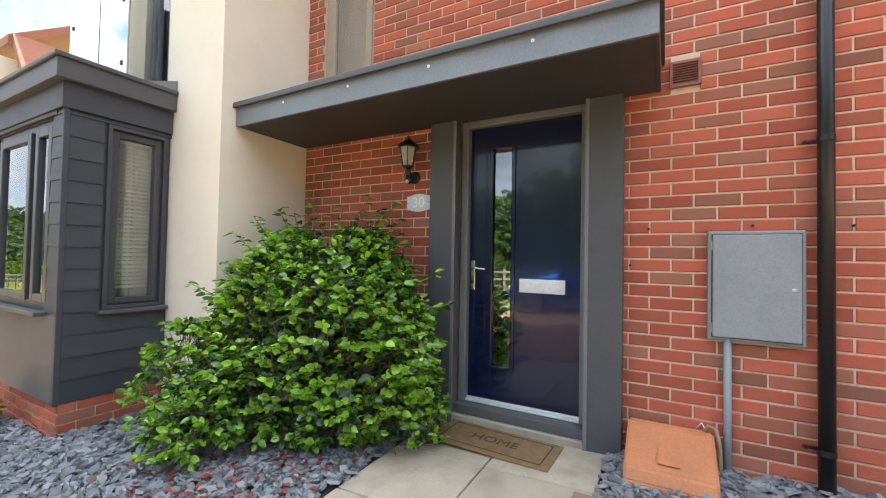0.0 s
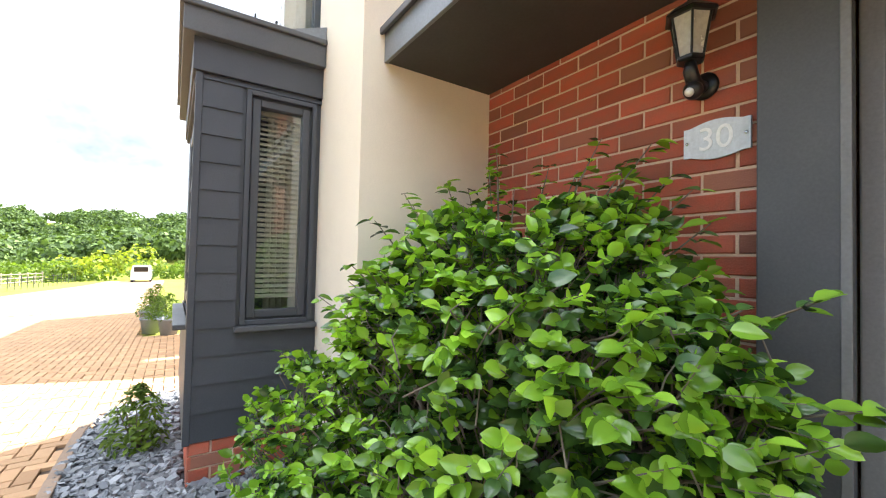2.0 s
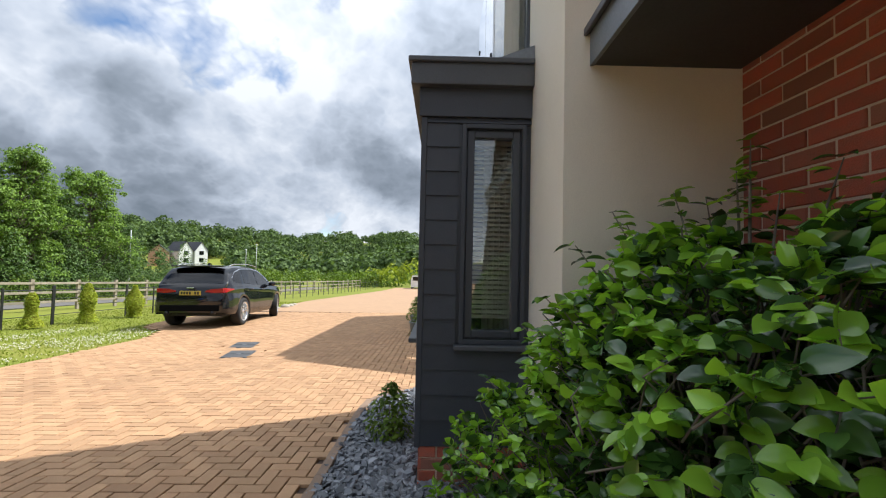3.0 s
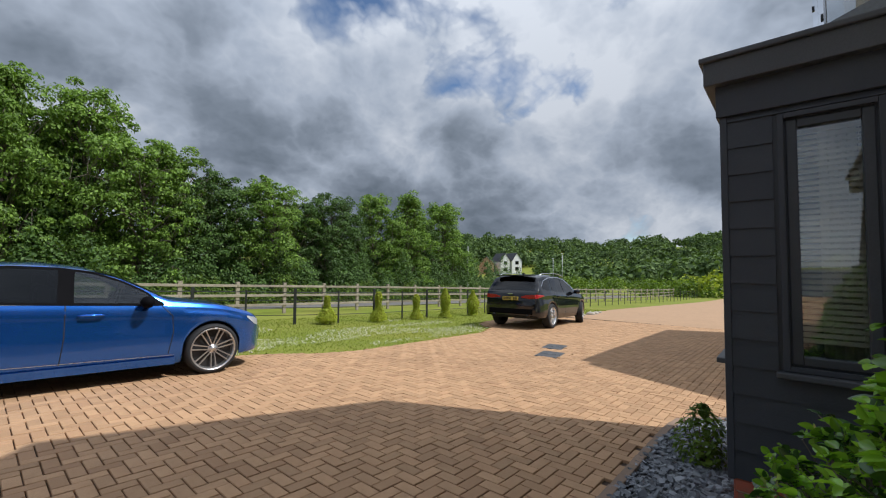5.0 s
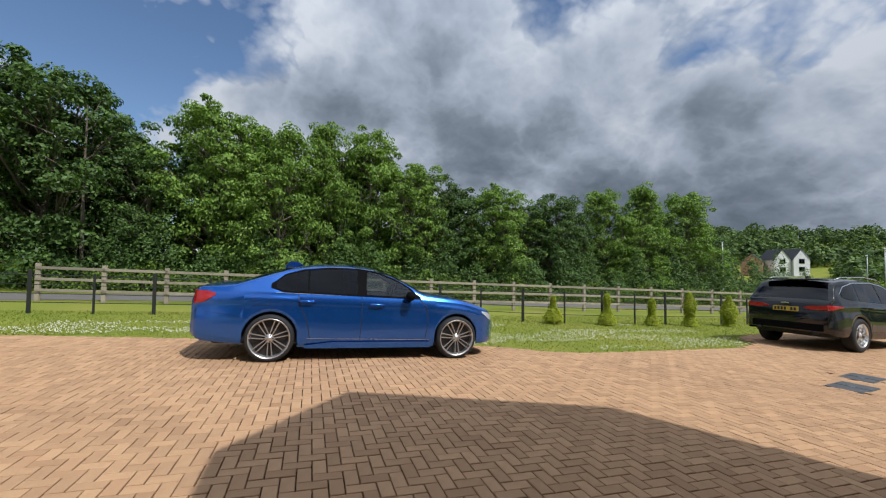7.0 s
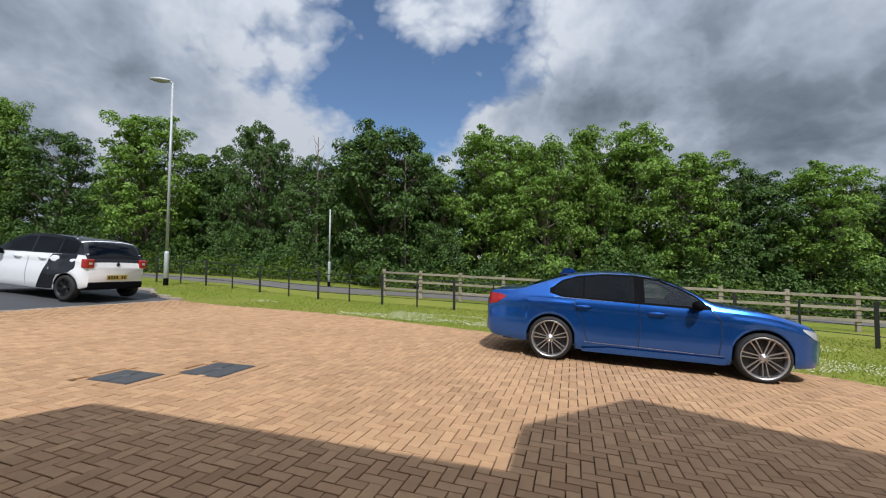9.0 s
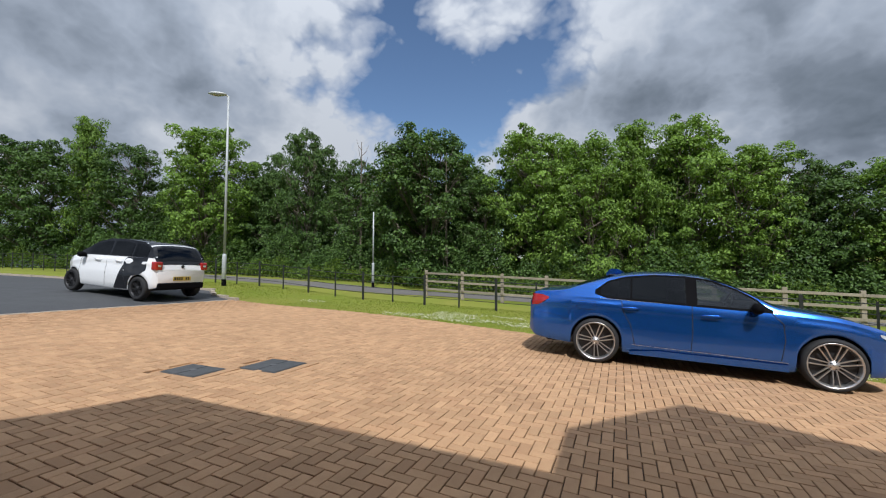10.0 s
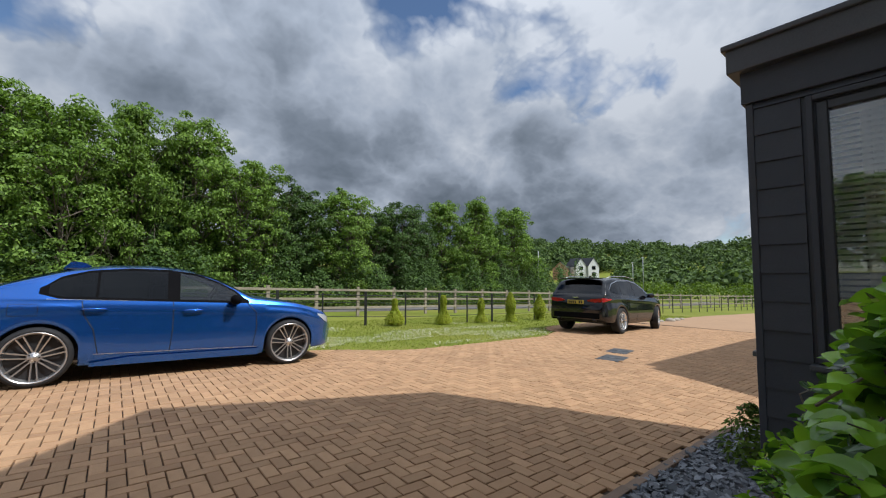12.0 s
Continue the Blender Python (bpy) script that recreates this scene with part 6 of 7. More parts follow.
def plant(kind, x, y, height, width=1.0, turn=0.0, name="tree", label=""):
    trunk, crown = KINDS[kind]
    t = thing(name, label or TREE_WORDS[kind in (1, 3, 5)], "tree", (x, y, ground_z(x, y) - 0.05), turn, "trees along the lane")
    t.scale = (height * width, height * width, height)
    for nm, me in (("trunk", trunk), ("crown", crown)):
        o = new(nm, me)
        o.parent = t


ROW = [(47, -15.5, 11.0, 1, 1.0), (52, -12, 10, 3, 1.1), (58, -6, 11, 0, 1.1), (41.4, -17.4, 10.1, 1, 0.85), (39.3, -18.8, 12.2, 2, 0.55), (36.7, -20.3, 10.2, 3, 0.85),
       (28.7, -21.7, 11.1, 0, 0.80), (22.1, -24.3, 11.2, 1, 0.58), (17.8, -25.4, 8.6, 3, 0.85), (12.2, -24.7, 10.7, 1, 0.85), (8.3, -25.6, 7.2, 3, 0.95),
       (5.1, -26.4, 10.6, 0, 0.82), (2.0, -25.2, 9.4, 4, 0.80), (-0.6, -25.9, 10.2, 2, 0.72), (-3.3, -26.6, 10.5, 4, 0.70), (-5.5, -25.4, 8.2, 0, 0.85),
       (-7.5, -26.0, 7.8, 3, 0.75), (-9.4, -26.7, 7.4, 1, 0.85), (-11.7, -25.4, 7.6, 0, 0.92), (-14.2, -26.4, 6.6, 1, 0.9), (-16.4, -26.0, 7.5, 3, 0.78),
       (-18.6, -27.0, 6.6, 1, 0.9), (-21.0, -26.8, 8.6, 4, 0.70), (-23.8, -25.8, 8.9, 2, 0.80), (-26.4, -27.5, 7.2, 1, 0.9), (-29.5, -27.1, 9.3, 4, 0.80),
       (-33.5, -29.5, 6.4, 3, 1.0), (-37, -31, 6.4, 1, 1.1), (33, -23.5, 8.2, 3, 0.9), (25.3, -24.8, 8.0, 3, 0.9), (15.0, -26.2, 8.2, 4, 0.8),
       (12.8, -27.6, 10.2, 3, 0.85), (10.2, -28.0, 8.6, 1, 0.85), (22.6, -27.0, 10.4, 3, 0.55), (27.0, -25.5, 9.4, 1, 0.8), (3.8, -28.6, 9.6, 1, 0.9), (-1.8, -28.6, 9.2, 3, 0.8)]
for k, (x, y, h, kind, wide) in enumerate(ROW):
    plant(kind, x, y, h, wide * (1.02 + 0.10 * math.sin(2.3 * k)), 47 * k)
for k in range(26):
    x = -34 + 3.6 * k
    plant(5, x + math.sin(5 * k), -32 - 2 * math.cos(3 * k), (6.2 if x < -6 else 8.6) + 1.0 * math.sin(1.7 * k), 1.15, 31 * k, label="dark green tree in the row behind")
for x, y, h in ((16.6, -24.0, 9.6), (10.2, -24.0, 8.6)):
    bm = bmesh.new()
    rng = random.Random(int(x))
    add_tube(bm, [(0, 0, 0), (0.05, 0, h * 0.6), (0.0, 0.05, h)], [0.09, 0.06, 0.02], 7)
    for k in range(9):
        z = h * (0.62 + 0.04 * k)
        a = rng.uniform(0, 6.3)
        add_tube(bm, [(0.03, 0, z), (0.3 * math.cos(a), 0.3 * math.sin(a), z + 0.35), (0.45 * math.cos(a), 0.45 * math.sin(a), z + 0.8)], [0.025, 0.016, 0.006], 5)
    o = tagged(link("bare_tree", bm, M["bark"]), "bare pale dead tree standing among green ones", "tree")
    o.location = (x, y, ground_z(x, y))

# undergrowth along the foot of the trees
rng = np.random.default_rng(31)


def thicket(name, line, depth, height, count, leaf, mat, label):
    cen, outs = [], []
    pts = np.array(line)
    seg = np.linalg.norm(np.diff(pts, axis=0), axis=1)
    cum = np.r_[0, np.cumsum(seg)]
    s = rng.uniform(0, cum[-1], count)
    x, y = np.interp(s, cum, pts[:, 0]), np.interp(s, cum, pts[:, 1])
    lump = 0.62 + 0.22 * np.sin(s * 1.3) + 0.16 * np.sin(s * 3.1 + 1) + 0.1 * np.sin(s * 7.7)
    h = height * lump
    u = rng.uniform(0, 1, count) ** 0.7
    bulge = depth * np.sqrt(np.clip(1 - u * u, 0, 1)) * (0.8 + 0.3 * np.sin(s * 2.1 + 3 * u))
    side = rng.uniform(-0.3, 1, count)
    z = np.array([ground_z(a, b) for a, b in zip(x, y)]) + u * h + rng.normal(0, 0.08, count)
    c = np.stack([x + rng.normal(0, 0.12, count), y + bulge * side, z], 1)
    v, f = leaf_cards(c, np.stack([0 * u, side, 0.6 * u], 1), leaf, rng)
    o = new(name, leaf_mesh(name, v, f, mat))
    return tagged(o, label, "hedge", kind="stuff")


BANK = [(60, -11), (46, -14.5), (34, -18.5), (24, -22.0), (13, -23.3), (3, -23.8), (-8, -24.0), (-20, -24.0), (-34, -25.5), (-46, -28)]
thicket("undergrowth", BANK, 1.3, 3.6, 70000, 0.075, M["leaf_dark"], "dark green undergrowth below the trees")
thicket("undergrowth", [(x, y + 0.9) for x, y in BANK], 0.8, 1.5, 44000, 0.06, M["leaf_hedge"], "bright green bramble hedge along the lane")
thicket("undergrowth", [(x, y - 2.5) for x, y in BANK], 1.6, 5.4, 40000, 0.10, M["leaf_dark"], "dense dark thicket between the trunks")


def far_wood(name, spots, leaf, mat, label, seed):
    """Tree tops of a distant wood: many rounded clumps of foliage."""
    r = np.random.default_rng(seed)
    cen, outs = [], []
    for x, y, z, rad in spots:
        n = int(220 * min(1.6, rad / 3.0))
        q = r.normal(0, 1, (n, 3))
        q /= np.linalg.norm(q, axis=1)[:, None]
        q[:, 2] = np.abs(q[:, 2]) * 1.15 - 0.35
        lump = 1 + 0.25 * np.sin(q[:, 0] * 6 + x) * np.sin(q[:, 1] * 5 + y)
        p = q * rad * lump[:, None] * r.uniform(0.85, 1.08, (n, 1))
        cen.append(p + [x, y, z])
        outs.append(q)
    v, f = leaf_cards(np.concatenate(cen), np.concatenate(outs), leaf, r, 0.3, 0.8)
    o = new(name, leaf_mesh(name, v, f, mat))
    return tagged(o, label, "woodland", kind="stuff")


r = random.Random(8)
spots = []
for k in range(820):
    a, d = radians(r.uniform(78, 134)), r.uniform(120, 300)
    x, y = -d * math.sin(a), d * math.cos(a)
    if inside((x, y), [(-60, -28), (-60, -50), (-165, -125), (-165, -85)]):
        continue
    spots.append((x, y, ground_z(x, y) + r.uniform(0.5, 4.0) + 2.5 * math.sin(9 * a), r.uniform(2.4, 5.6)))
far_wood("far_woods", spots, 0.62, M["leaf_far"], "wooded hillside across the valley", 5)
spots = []
for k in range(120):
    a, d = radians(r.uniform(90, 125)), r.uniform(62, 110)
    x, y = -d * math.sin(a), d * math.cos(a)
    spots.append((x, y, ground_z(x, y) + 0.6, r.uniform(1.1, 2.3)))
far_wood("far_bushes", spots, 0.2, M["leaf_hedge"], "bright green bushes beyond the lane", 6)
spots = [(-64, -9, ground_z(-64, -9) + 1.6, 2.4), (-66, -5.5, ground_z(-66, -5) + 2.2, 2.8), (-70, -13, ground_z(-70, -13) + 1.2, 1.9)]
far_wood("yellow_green_trees", spots, 0.3, M["leaf_lime"], "yellow-green trees at the lane's end", 7)

# golden conifers in the verge
for k, (x, y, h, w) in enumerate(((-7.1, -12.2, 0.82, 0.52), (-8.85, -11.85, 0.95, 0.48), (-10.6, -11.8, 0.86, 0.44), (-12.0, -11.6, 1.10, 0.56), (-13.8, -11.6, 1.02, 0.62))):
    rr = np.random.default_rng(60 + k)
    n = 4200
    u = rr.uniform(0, 1, n)
    rad = w * 0.62 * np.clip(1.15 - u, 0.05, 1) ** 0.75 * (0.75 + 0.25 * np.sin(7 * u + k)) * rr.uniform(0.45, 1.05, n)
    a = rr.uniform(0, 6.3, n)
    c = np.stack([rad * np.cos(a), rad * np.sin(a), 0.04 + u * h], 1)
    v, f = leaf_cards(c, np.stack([np.cos(a), np.sin(a), 0.6 + 0 * a], 1), 0.032, rr, 0.6, 0.45)
    t = thing("conifer_shrub", "small golden conifer growing in the grass verge", "shrub", (x, y, ground_z(x, y)), 30 * k, "conifers along the verge")
    o = new("foliage", leaf_mesh("foliage", v, f, M["leaf_gold"]))
    o.parent = t
    bm = bmesh.new()
    add_tube(bm, [(0, 0, -0.05), (0, 0, 0.3)], 0.015, 6)
    part("stem", bm, M["bark"], t)

# ---- grass blades and clover ----
rng = np.random.default_rng(41)


def verge(n, xlo, xhi, ylo, yhi, keep):
    x, y = rng.uniform(xlo, xhi, n), rng.uniform(ylo, yhi, n)
    ok = np.array([keep(a, b) for a, b in zip(x, y)])
    x, y = x[ok], y[ok]
    return x, y, np.array([ground_z(a, b) for a, b in zip(x, y)])


def is_grass(x, y):
    return not inside((x, y), PAVED) and not inside((x, y), ASPHALT) and y < -7.4


ASPHALT = [(11.5, 3.0), (11.5, -9.75), (12.6, -9.95), (13.6, -10.6), (14.6, -10.5), (20, -10.3), (26, -9.0), (34, -4), (34, 8)]
x, y, z = verge(80000, -24, 18, -14.5, -7.4, is_grass)
n = len(x)
h, w, a = rng.uniform(0.015, 0.045, n), rng.uniform(0.006, 0.016, n), rng.uniform(0, 6.3, n)
lean = rng.normal(0, 0.02, (n, 2))
v = np.stack([np.stack([x - w * np.cos(a), y - w * np.sin(a), z], 1), np.stack([x + w * np.cos(a), y + w * np.sin(a), z], 1), np.stack([x + lean[:, 0], y + lean[:, 1], z + h], 1)], 1).reshape(-1, 3)
tagged(new("grass", leaf_mesh("grass", v, np.arange(3 * n).reshape(-1, 3), M["grass_blade"])), "short green grass of the verge", "grass", kind="stuff")


def is_clover(x, y):
    k = noise.noise(Vector((0.55 * x, 0.9 * y, 2.0)))
    west = -10.5 < x < -2.2 and -10.6 < y < -7.8
    east = 1.5 < x < 6.5 and -12.0 < y < -10.2
    return is_grass(x, y) and ((west and k > -0.15) or (east and k > 0.0) or k > 0.52)


x, y, z = verge(24000, -18, 12, -13, -7.6, is_clover)
n = len(x)
c = np.stack([x, y, z + rng.uniform(0.03, 0.07, n)], 1)
s = rng.uniform(0.009, 0.017, (n, 1))
k6 = np.array([[1, 0, 0], [-1, 0, 0], [0, 1, 0], [0, -1, 0], [0, 0, 1], [0, 0, -0.6]])
v = (c[:, None, :] + k6[None] * s[:, None]).reshape(-1, 3)
oct_f = np.array([[0, 2, 4], [2, 1, 4], [1, 3, 4], [3, 0, 4], [2, 0, 5], [1, 2, 5], [3, 1, 5], [0, 3, 5]])
f = (np.arange(n)[:, None, None] * 6 + oct_f[None]).reshape(-1, 3)
tagged(new("clover_flowers", leaf_mesh("clover_flowers", v, f, M["clover"])), "white clover heads scattered in the verge", "flowers", kind="stuff")

# stones at the verge's far edge
for k, (x, y, sz) in enumerate(((-16.2, -9.0, 0.16), (-16.9, -8.9, 0.13), (-18.0, -8.55, 0.12), (-18.9, -8.55, 0.2), (-19.7, -8.6, 0.17), (-20.8, -8.8, 0.12))):
    bm = bmesh.new()
    bmesh.ops.create_icosphere(bm, subdivisions=2, radius=sz)
    for v_ in bm.verts:
        v_.co *= 1 + 0.35 * noise.noise(v_.co * 6 + Vector((k, 0, 0)))
        v_.co.z *= 0.6
    o = tagged(link("verge_stone", bm, M["concrete"], smooth=True), "pale boulder laid along the verge", "stone", group="stones along the verge")
    o.location = (x, y, ground_z(x, y) + sz * 0.3)

# ---- fences ----
METAL = [(40, -13.6), (27, -13.4), (10.6, -13.9), (-4.0, -13.75), (-6.7, -12.5), (-8.2, -12.1), (-16, -12.2), (-34, -11.6), (-60, -10.5)]
fence = thing("metal_fence", "black metal estate fence with thin horizontal rails", "fence")
posts = along(METAL, 1.33)
me = None
for k, (x, y, a) in enumerate(posts):
    z = ground_z(x, y)
    if me is None:
        bm = bmesh.new()
        add_box(bm, (-0.032, -0.014, -0.1), (0.032, 0.014, 1.02), 0.004)
        o = part("post", bm, M["metal_black"], fence)
        me = o.data
    else:
        o = new("post", me)
        o.parent = fence
    o.matrix_local = Matrix.Translation((x, y, z)) @ Matrix.Rotation(a, 4, "Z") @ Matrix.Diagonal((1.35 if k % 2 else 0.8, 1, 1.06 if k % 2 else 1.0, 1))
for hgt, rad in ((0.96, 0.014), (0.72, 0.010), (0.50, 0.010), (0.28, 0.010)):
    bm = bmesh.new()
    add_tube(bm, [(x, y, ground_z(x, y) + hgt) for x, y, _ in posts], rad, 6)
    part("rail", bm, M["metal_black"], fence)

TIMBER = [(8.5, -17.6), (2.0, -17.0), (-5.0, -16.6), (-12, -16.9), (-24, -16.3), (-40, -15.0), (-60, -13.2)]
tf = thing("timber_fence", "weathered timber post and rail fence", "fence")
tposts = along(TIMBER, 1.85)
for k, (x, y, a) in enumerate(tposts):
    bm = bmesh.new()
    add_box(bm, (-0.065, -0.045, -0.2), (0.065, 0.045, 1.22), 0.01)
    o = part("post", bm, M["timber"], tf)
    o.matrix_local = Matrix.Translation((x, y, ground_z(x, y))) @ Matrix.Rotation(a + 0.03 * math.sin(9 * k), 4, "Z")
for (x0, y0, _), (x1, y1, _) in zip(tposts, tposts[1:]):
    a = math.atan2(y1 - y0, x1 - x0)
    for hgt in (1.08, 0.72, 0.36):
        bm = bmesh.new()
        d = math.hypot(x1 - x0, y1 - y0)
        dz = ground_z(x1, y1) - ground_z(x0, y0)
        vs = add_box(bm, (-0.05, -0.075, -0.045), (d + 0.05, -0.045, 0.045), 0.006)
        for v_ in vs:
            v_.co.z += dz * v_.co.x / d
        o = part("rail", bm, M["timber"], tf)
        o.matrix_local = Matrix.Translation((x0, y0, ground_z(x0, y0) + hgt)) @ Matrix.Rotation(a, 4, "Z")

# ---- street lamps and poles ----
def street_lamp(x, y, height, arm=0.35, turn=90.0, head=True, label="tall galvanised street lamp standing in the verge", r0=0.085):
    t = thing("street_lamp", label, "street lamp", (x, y, ground_z(x, y)), turn)
    bm = bmesh.new()
    add_tube(bm, [(0, 0, -0.2), (0, 0, 1.25), (0, 0, 1.32)], [r0, r0, r0 * 0.75], 14)
    part("base", bm, M["galv"], t, smooth=True)
    bm = bmesh.new()
    add_tube(bm, [(0, 0, 1.3), (0, 0, height)], [r0 * 0.62, r0 * 0.5], 12)
    part("pole", bm, M["galv"], t, smooth=True)
    bm = bmesh.new()
    add_tube(bm, [(0, 0, -0.02), (0, 0, 0.28)], r0 + 0.004, 14)
    part("root_band", bm, M["trim_black"], t)
    if head:
        bm = bmesh.new()
        add_tube(bm, [(0, 0, height - 0.05), (arm * 0.3, 0, height + 0.03), (arm, 0, height + 0.06)], r0 * 0.45, 10)
        part("arm", bm, M["galv"], t, smooth=True)
        bm = bmesh.new()
        bmesh.ops.create_uvsphere(bm, u_segments=16, v_segments=8, radius=1, matrix=Matrix.Translation((arm + 0.22, 0, height + 0.07)) @ Matrix.Diagonal((0.38, 0.15, 0.085, 1)))
        hd = part("lamp_head", bm, M["galv"], t, "flat oval lamp head", smooth=True)
        bm = bmesh.new()
        bmesh.ops.create_uvsphere(bm, u_segments=14, v_segments=6, radius=1, matrix=Matrix.Translation((arm + 0.24, 0, height + 0.035)) @ Matrix.Diagonal((0.26, 0.11, 0.07, 1)))
        part("lens", bm, M["lamp_glass"], hd, smooth=True)


street_lamp(15.36, -12.52, 8.0, 0.2, 35)
street_lamp(12.51, -19.28, 4.1, head=False, label="plain pale post standing beside the lane", r0=0.07)
street_lamp(-33, -26.5, 5.2, head=False, label="thin grey pole beyond the timber fence", r0=0.07)
street_lamp(-62, -29.5, 6.2, 0.3, 20, label="distant street lamp by the lane", r0=0.09)
street_lamp(-66, -33.0, 5.6, 0.3, 20, label="distant street lamp by the lane", r0=0.09)

# ---- far houses ----
def gabled(name, label, x, y, turn, w, d, eave, apex, wall_mat, roof_mat, windows=True, base=-1.5):
    t = thing(name, label, "house", (x, y, ground_z(x, y)), turn)
    bm = bmesh.new()
    add_prism(bm, [(-w / 2, base), (w / 2, base), (w / 2, eave), (0, apex), (-w / 2, eave)], 1, 0, d)
    part("wall", bm, wall_mat, t)
    for s in (-1, 1):
        bm = bmesh.new()
        n_ = Vector((s * (apex - eave), 0, w / 2)).normalized() * 0.12
        e0, e1 = Vector((s * (w / 2 + 0.25), -0.2, eave - 0.25 * (apex - eave) / (w / 2))), Vector((0, -0.2, apex))
        ring = [e0, e1, e1 + Vector((0, 0, 0.16)), e0 + n_]
        a_ = [bm.verts.new(p) for p in ring]
        b_ = [bm.verts.new(p + Vector((0, d + 0.4, 0))) for p in ring]
        bm.faces.new(a_)
        bm.faces.new(b_[::-1])
        for k in range(4):
            bm.faces.new((a_[k], b_[k], b_[(k + 1) % 4], a_[(k + 1) % 4]))
        bmesh.ops.recalc_face_normals(bm, faces=bm.faces[:])
        part("roof", bm, roof_mat, t)
    for zz in ((eave - 1.6, eave - 4.2) if windows else ()):
        wn_ = part("window", (lambda b: (add_box(b, (-0.8, -0.08, zz), (0.8, 0.02, zz + 1.5), 0.02), b)[1])(bmesh.new()), M["frame_dark"], t)
        for xx in (-0.4, 0.4):
            bm = bmesh.new()
            add_box(bm, (xx - 0.33, -0.10, zz + 0.1), (xx + 0.33, -0.07, zz + 1.4))
            part("pane", bm, M["car_glass"], wn_)
    return t


HX, HY = -148, -94
for dx, dy in ((0, 0), (4.0, -2.9)):
    gabled("gabled_house", "white gabled house with dark slate roof", HX - dx, HY + 0.8 * dx + 0 * dy, 150, 4.6, 9, 6.0, 9.2, M["white_wall"], M["roof_tile"])
gabled("gabled_house", "brick gabled house with dark roof", HX + 5.2, HY - 6.4, 120, 6.0, 8, 5.2, 7.8, M["pink_wall"], M["roof_tile"])

# far van at the lane's end
van = thing("delivery_van", "small white van far down the lane", "van", (-58, -4.6, ground_z(-58, -4.6)), 90)
bm = bmesh.new()
add_prism(bm, [(-0.9, 0.3), (0.9, 0.3), (0.92, 1.2), (0.75, 1.9), (-0.75, 1.9), (-0.92, 1.2)], 1, -2.0, 2.0)
part("body", bm, M["white_paint"], van)
bm = bmesh.new()
add_box(bm, (-0.65, 1.98, 1.2), (0.65, 2.02, 1.75), 0.02)
add_box(bm, (-0.65, -2.02, 1.2), (0.65, -1.98, 1.75), 0.02)
part("window", bm, M["car_glass"], van)
for sx in (-0.82, 0.82):
    for sy in (-1.3, 1.3):
        bm = bmesh.new()
        add_lathe(bm, [(0.32, -0.1), (0.32, 0.1)], 18, Matrix.Translation((sx, sy, 0.32)) @ Matrix.Rotation(radians(90), 4, "Y"))
        part("wheel", bm, M["tyre"], van)


# ---- potted plants by the neighbour's front ----
def tuft(seed, n, w, h, leaf):
    rr = np.random.default_rng(seed)
    u, a = rr.uniform(0, 1, n), rr.uniform(0, 6.3, n)
    rad = w * np.sqrt(rr.uniform(0, 1, n)) * np.sin(np.pi * np.clip(0.25 + 0.7 * u, 0, 1))
    c = np.stack([rad * np.cos(a), rad * np.sin(a), u * h], 1)
    return leaf_cards(c, np.stack([np.cos(a), np.sin(a), 0.4 + u], 1), leaf, rr, 0.5, 0.4)


for k, (x, y, s) in enumerate(((-9.9, -2.02, 1.0), (-9.45, -1.72, 1.05), (-10.6, -1.9, 0.9), (-11.4, -2.1, 1.1), (-12.6, -2.0, 1.2))):
    t = thing("potted_plant", "green plant in a round dark grey pot", "potted plant", (x, y, ground_z(x, y) + 0.03), 40 * k, "pots outside the next house")
    bm = bmesh.new()
    add_lathe(bm, [(0.13 * s, 0), (0.17 * s, 0.26 * s), (0.185 * s, 0.27 * s), (0.185 * s, 0.30 * s), (0.165 * s, 0.30 * s), (0.155 * s, 0.26 * s)], 18)
    part("pot", bm, M["box_grey"], t, smooth=True)
    o = new("foliage", leaf_mesh("foliage", *tuft(90 + k, 420, 0.24 * s, 0.5 * s, 0.035), M["leaf_hedge"]))
    o.parent = t
    o.location = (0, 0, 0.24 * s)

# small shrub in the slate bed by the bay
t = thing("small_shrub", "small leafy shrub growing in the slate bed", "shrub", (-3.55, -1.86, ground_z(-3.55, -1.86) + 0.02))
o = new("foliage", leaf_mesh("foliage", *tuft(101, 620, 0.20, 0.44, 0.030), M["leaf_hedge"]))
o.parent = t
bm = bmesh.new()
for k in range(6):
    add_tube(bm, [(0, 0, 0), (0.05 * math.cos(k), 0.05 * math.sin(k), 0.15), (0.12 * math.cos(k), 0.12 * math.sin(k), 0.34)], [0.006, 0.005, 0.002], 5)
part("stem", bm, M["bark"], t)

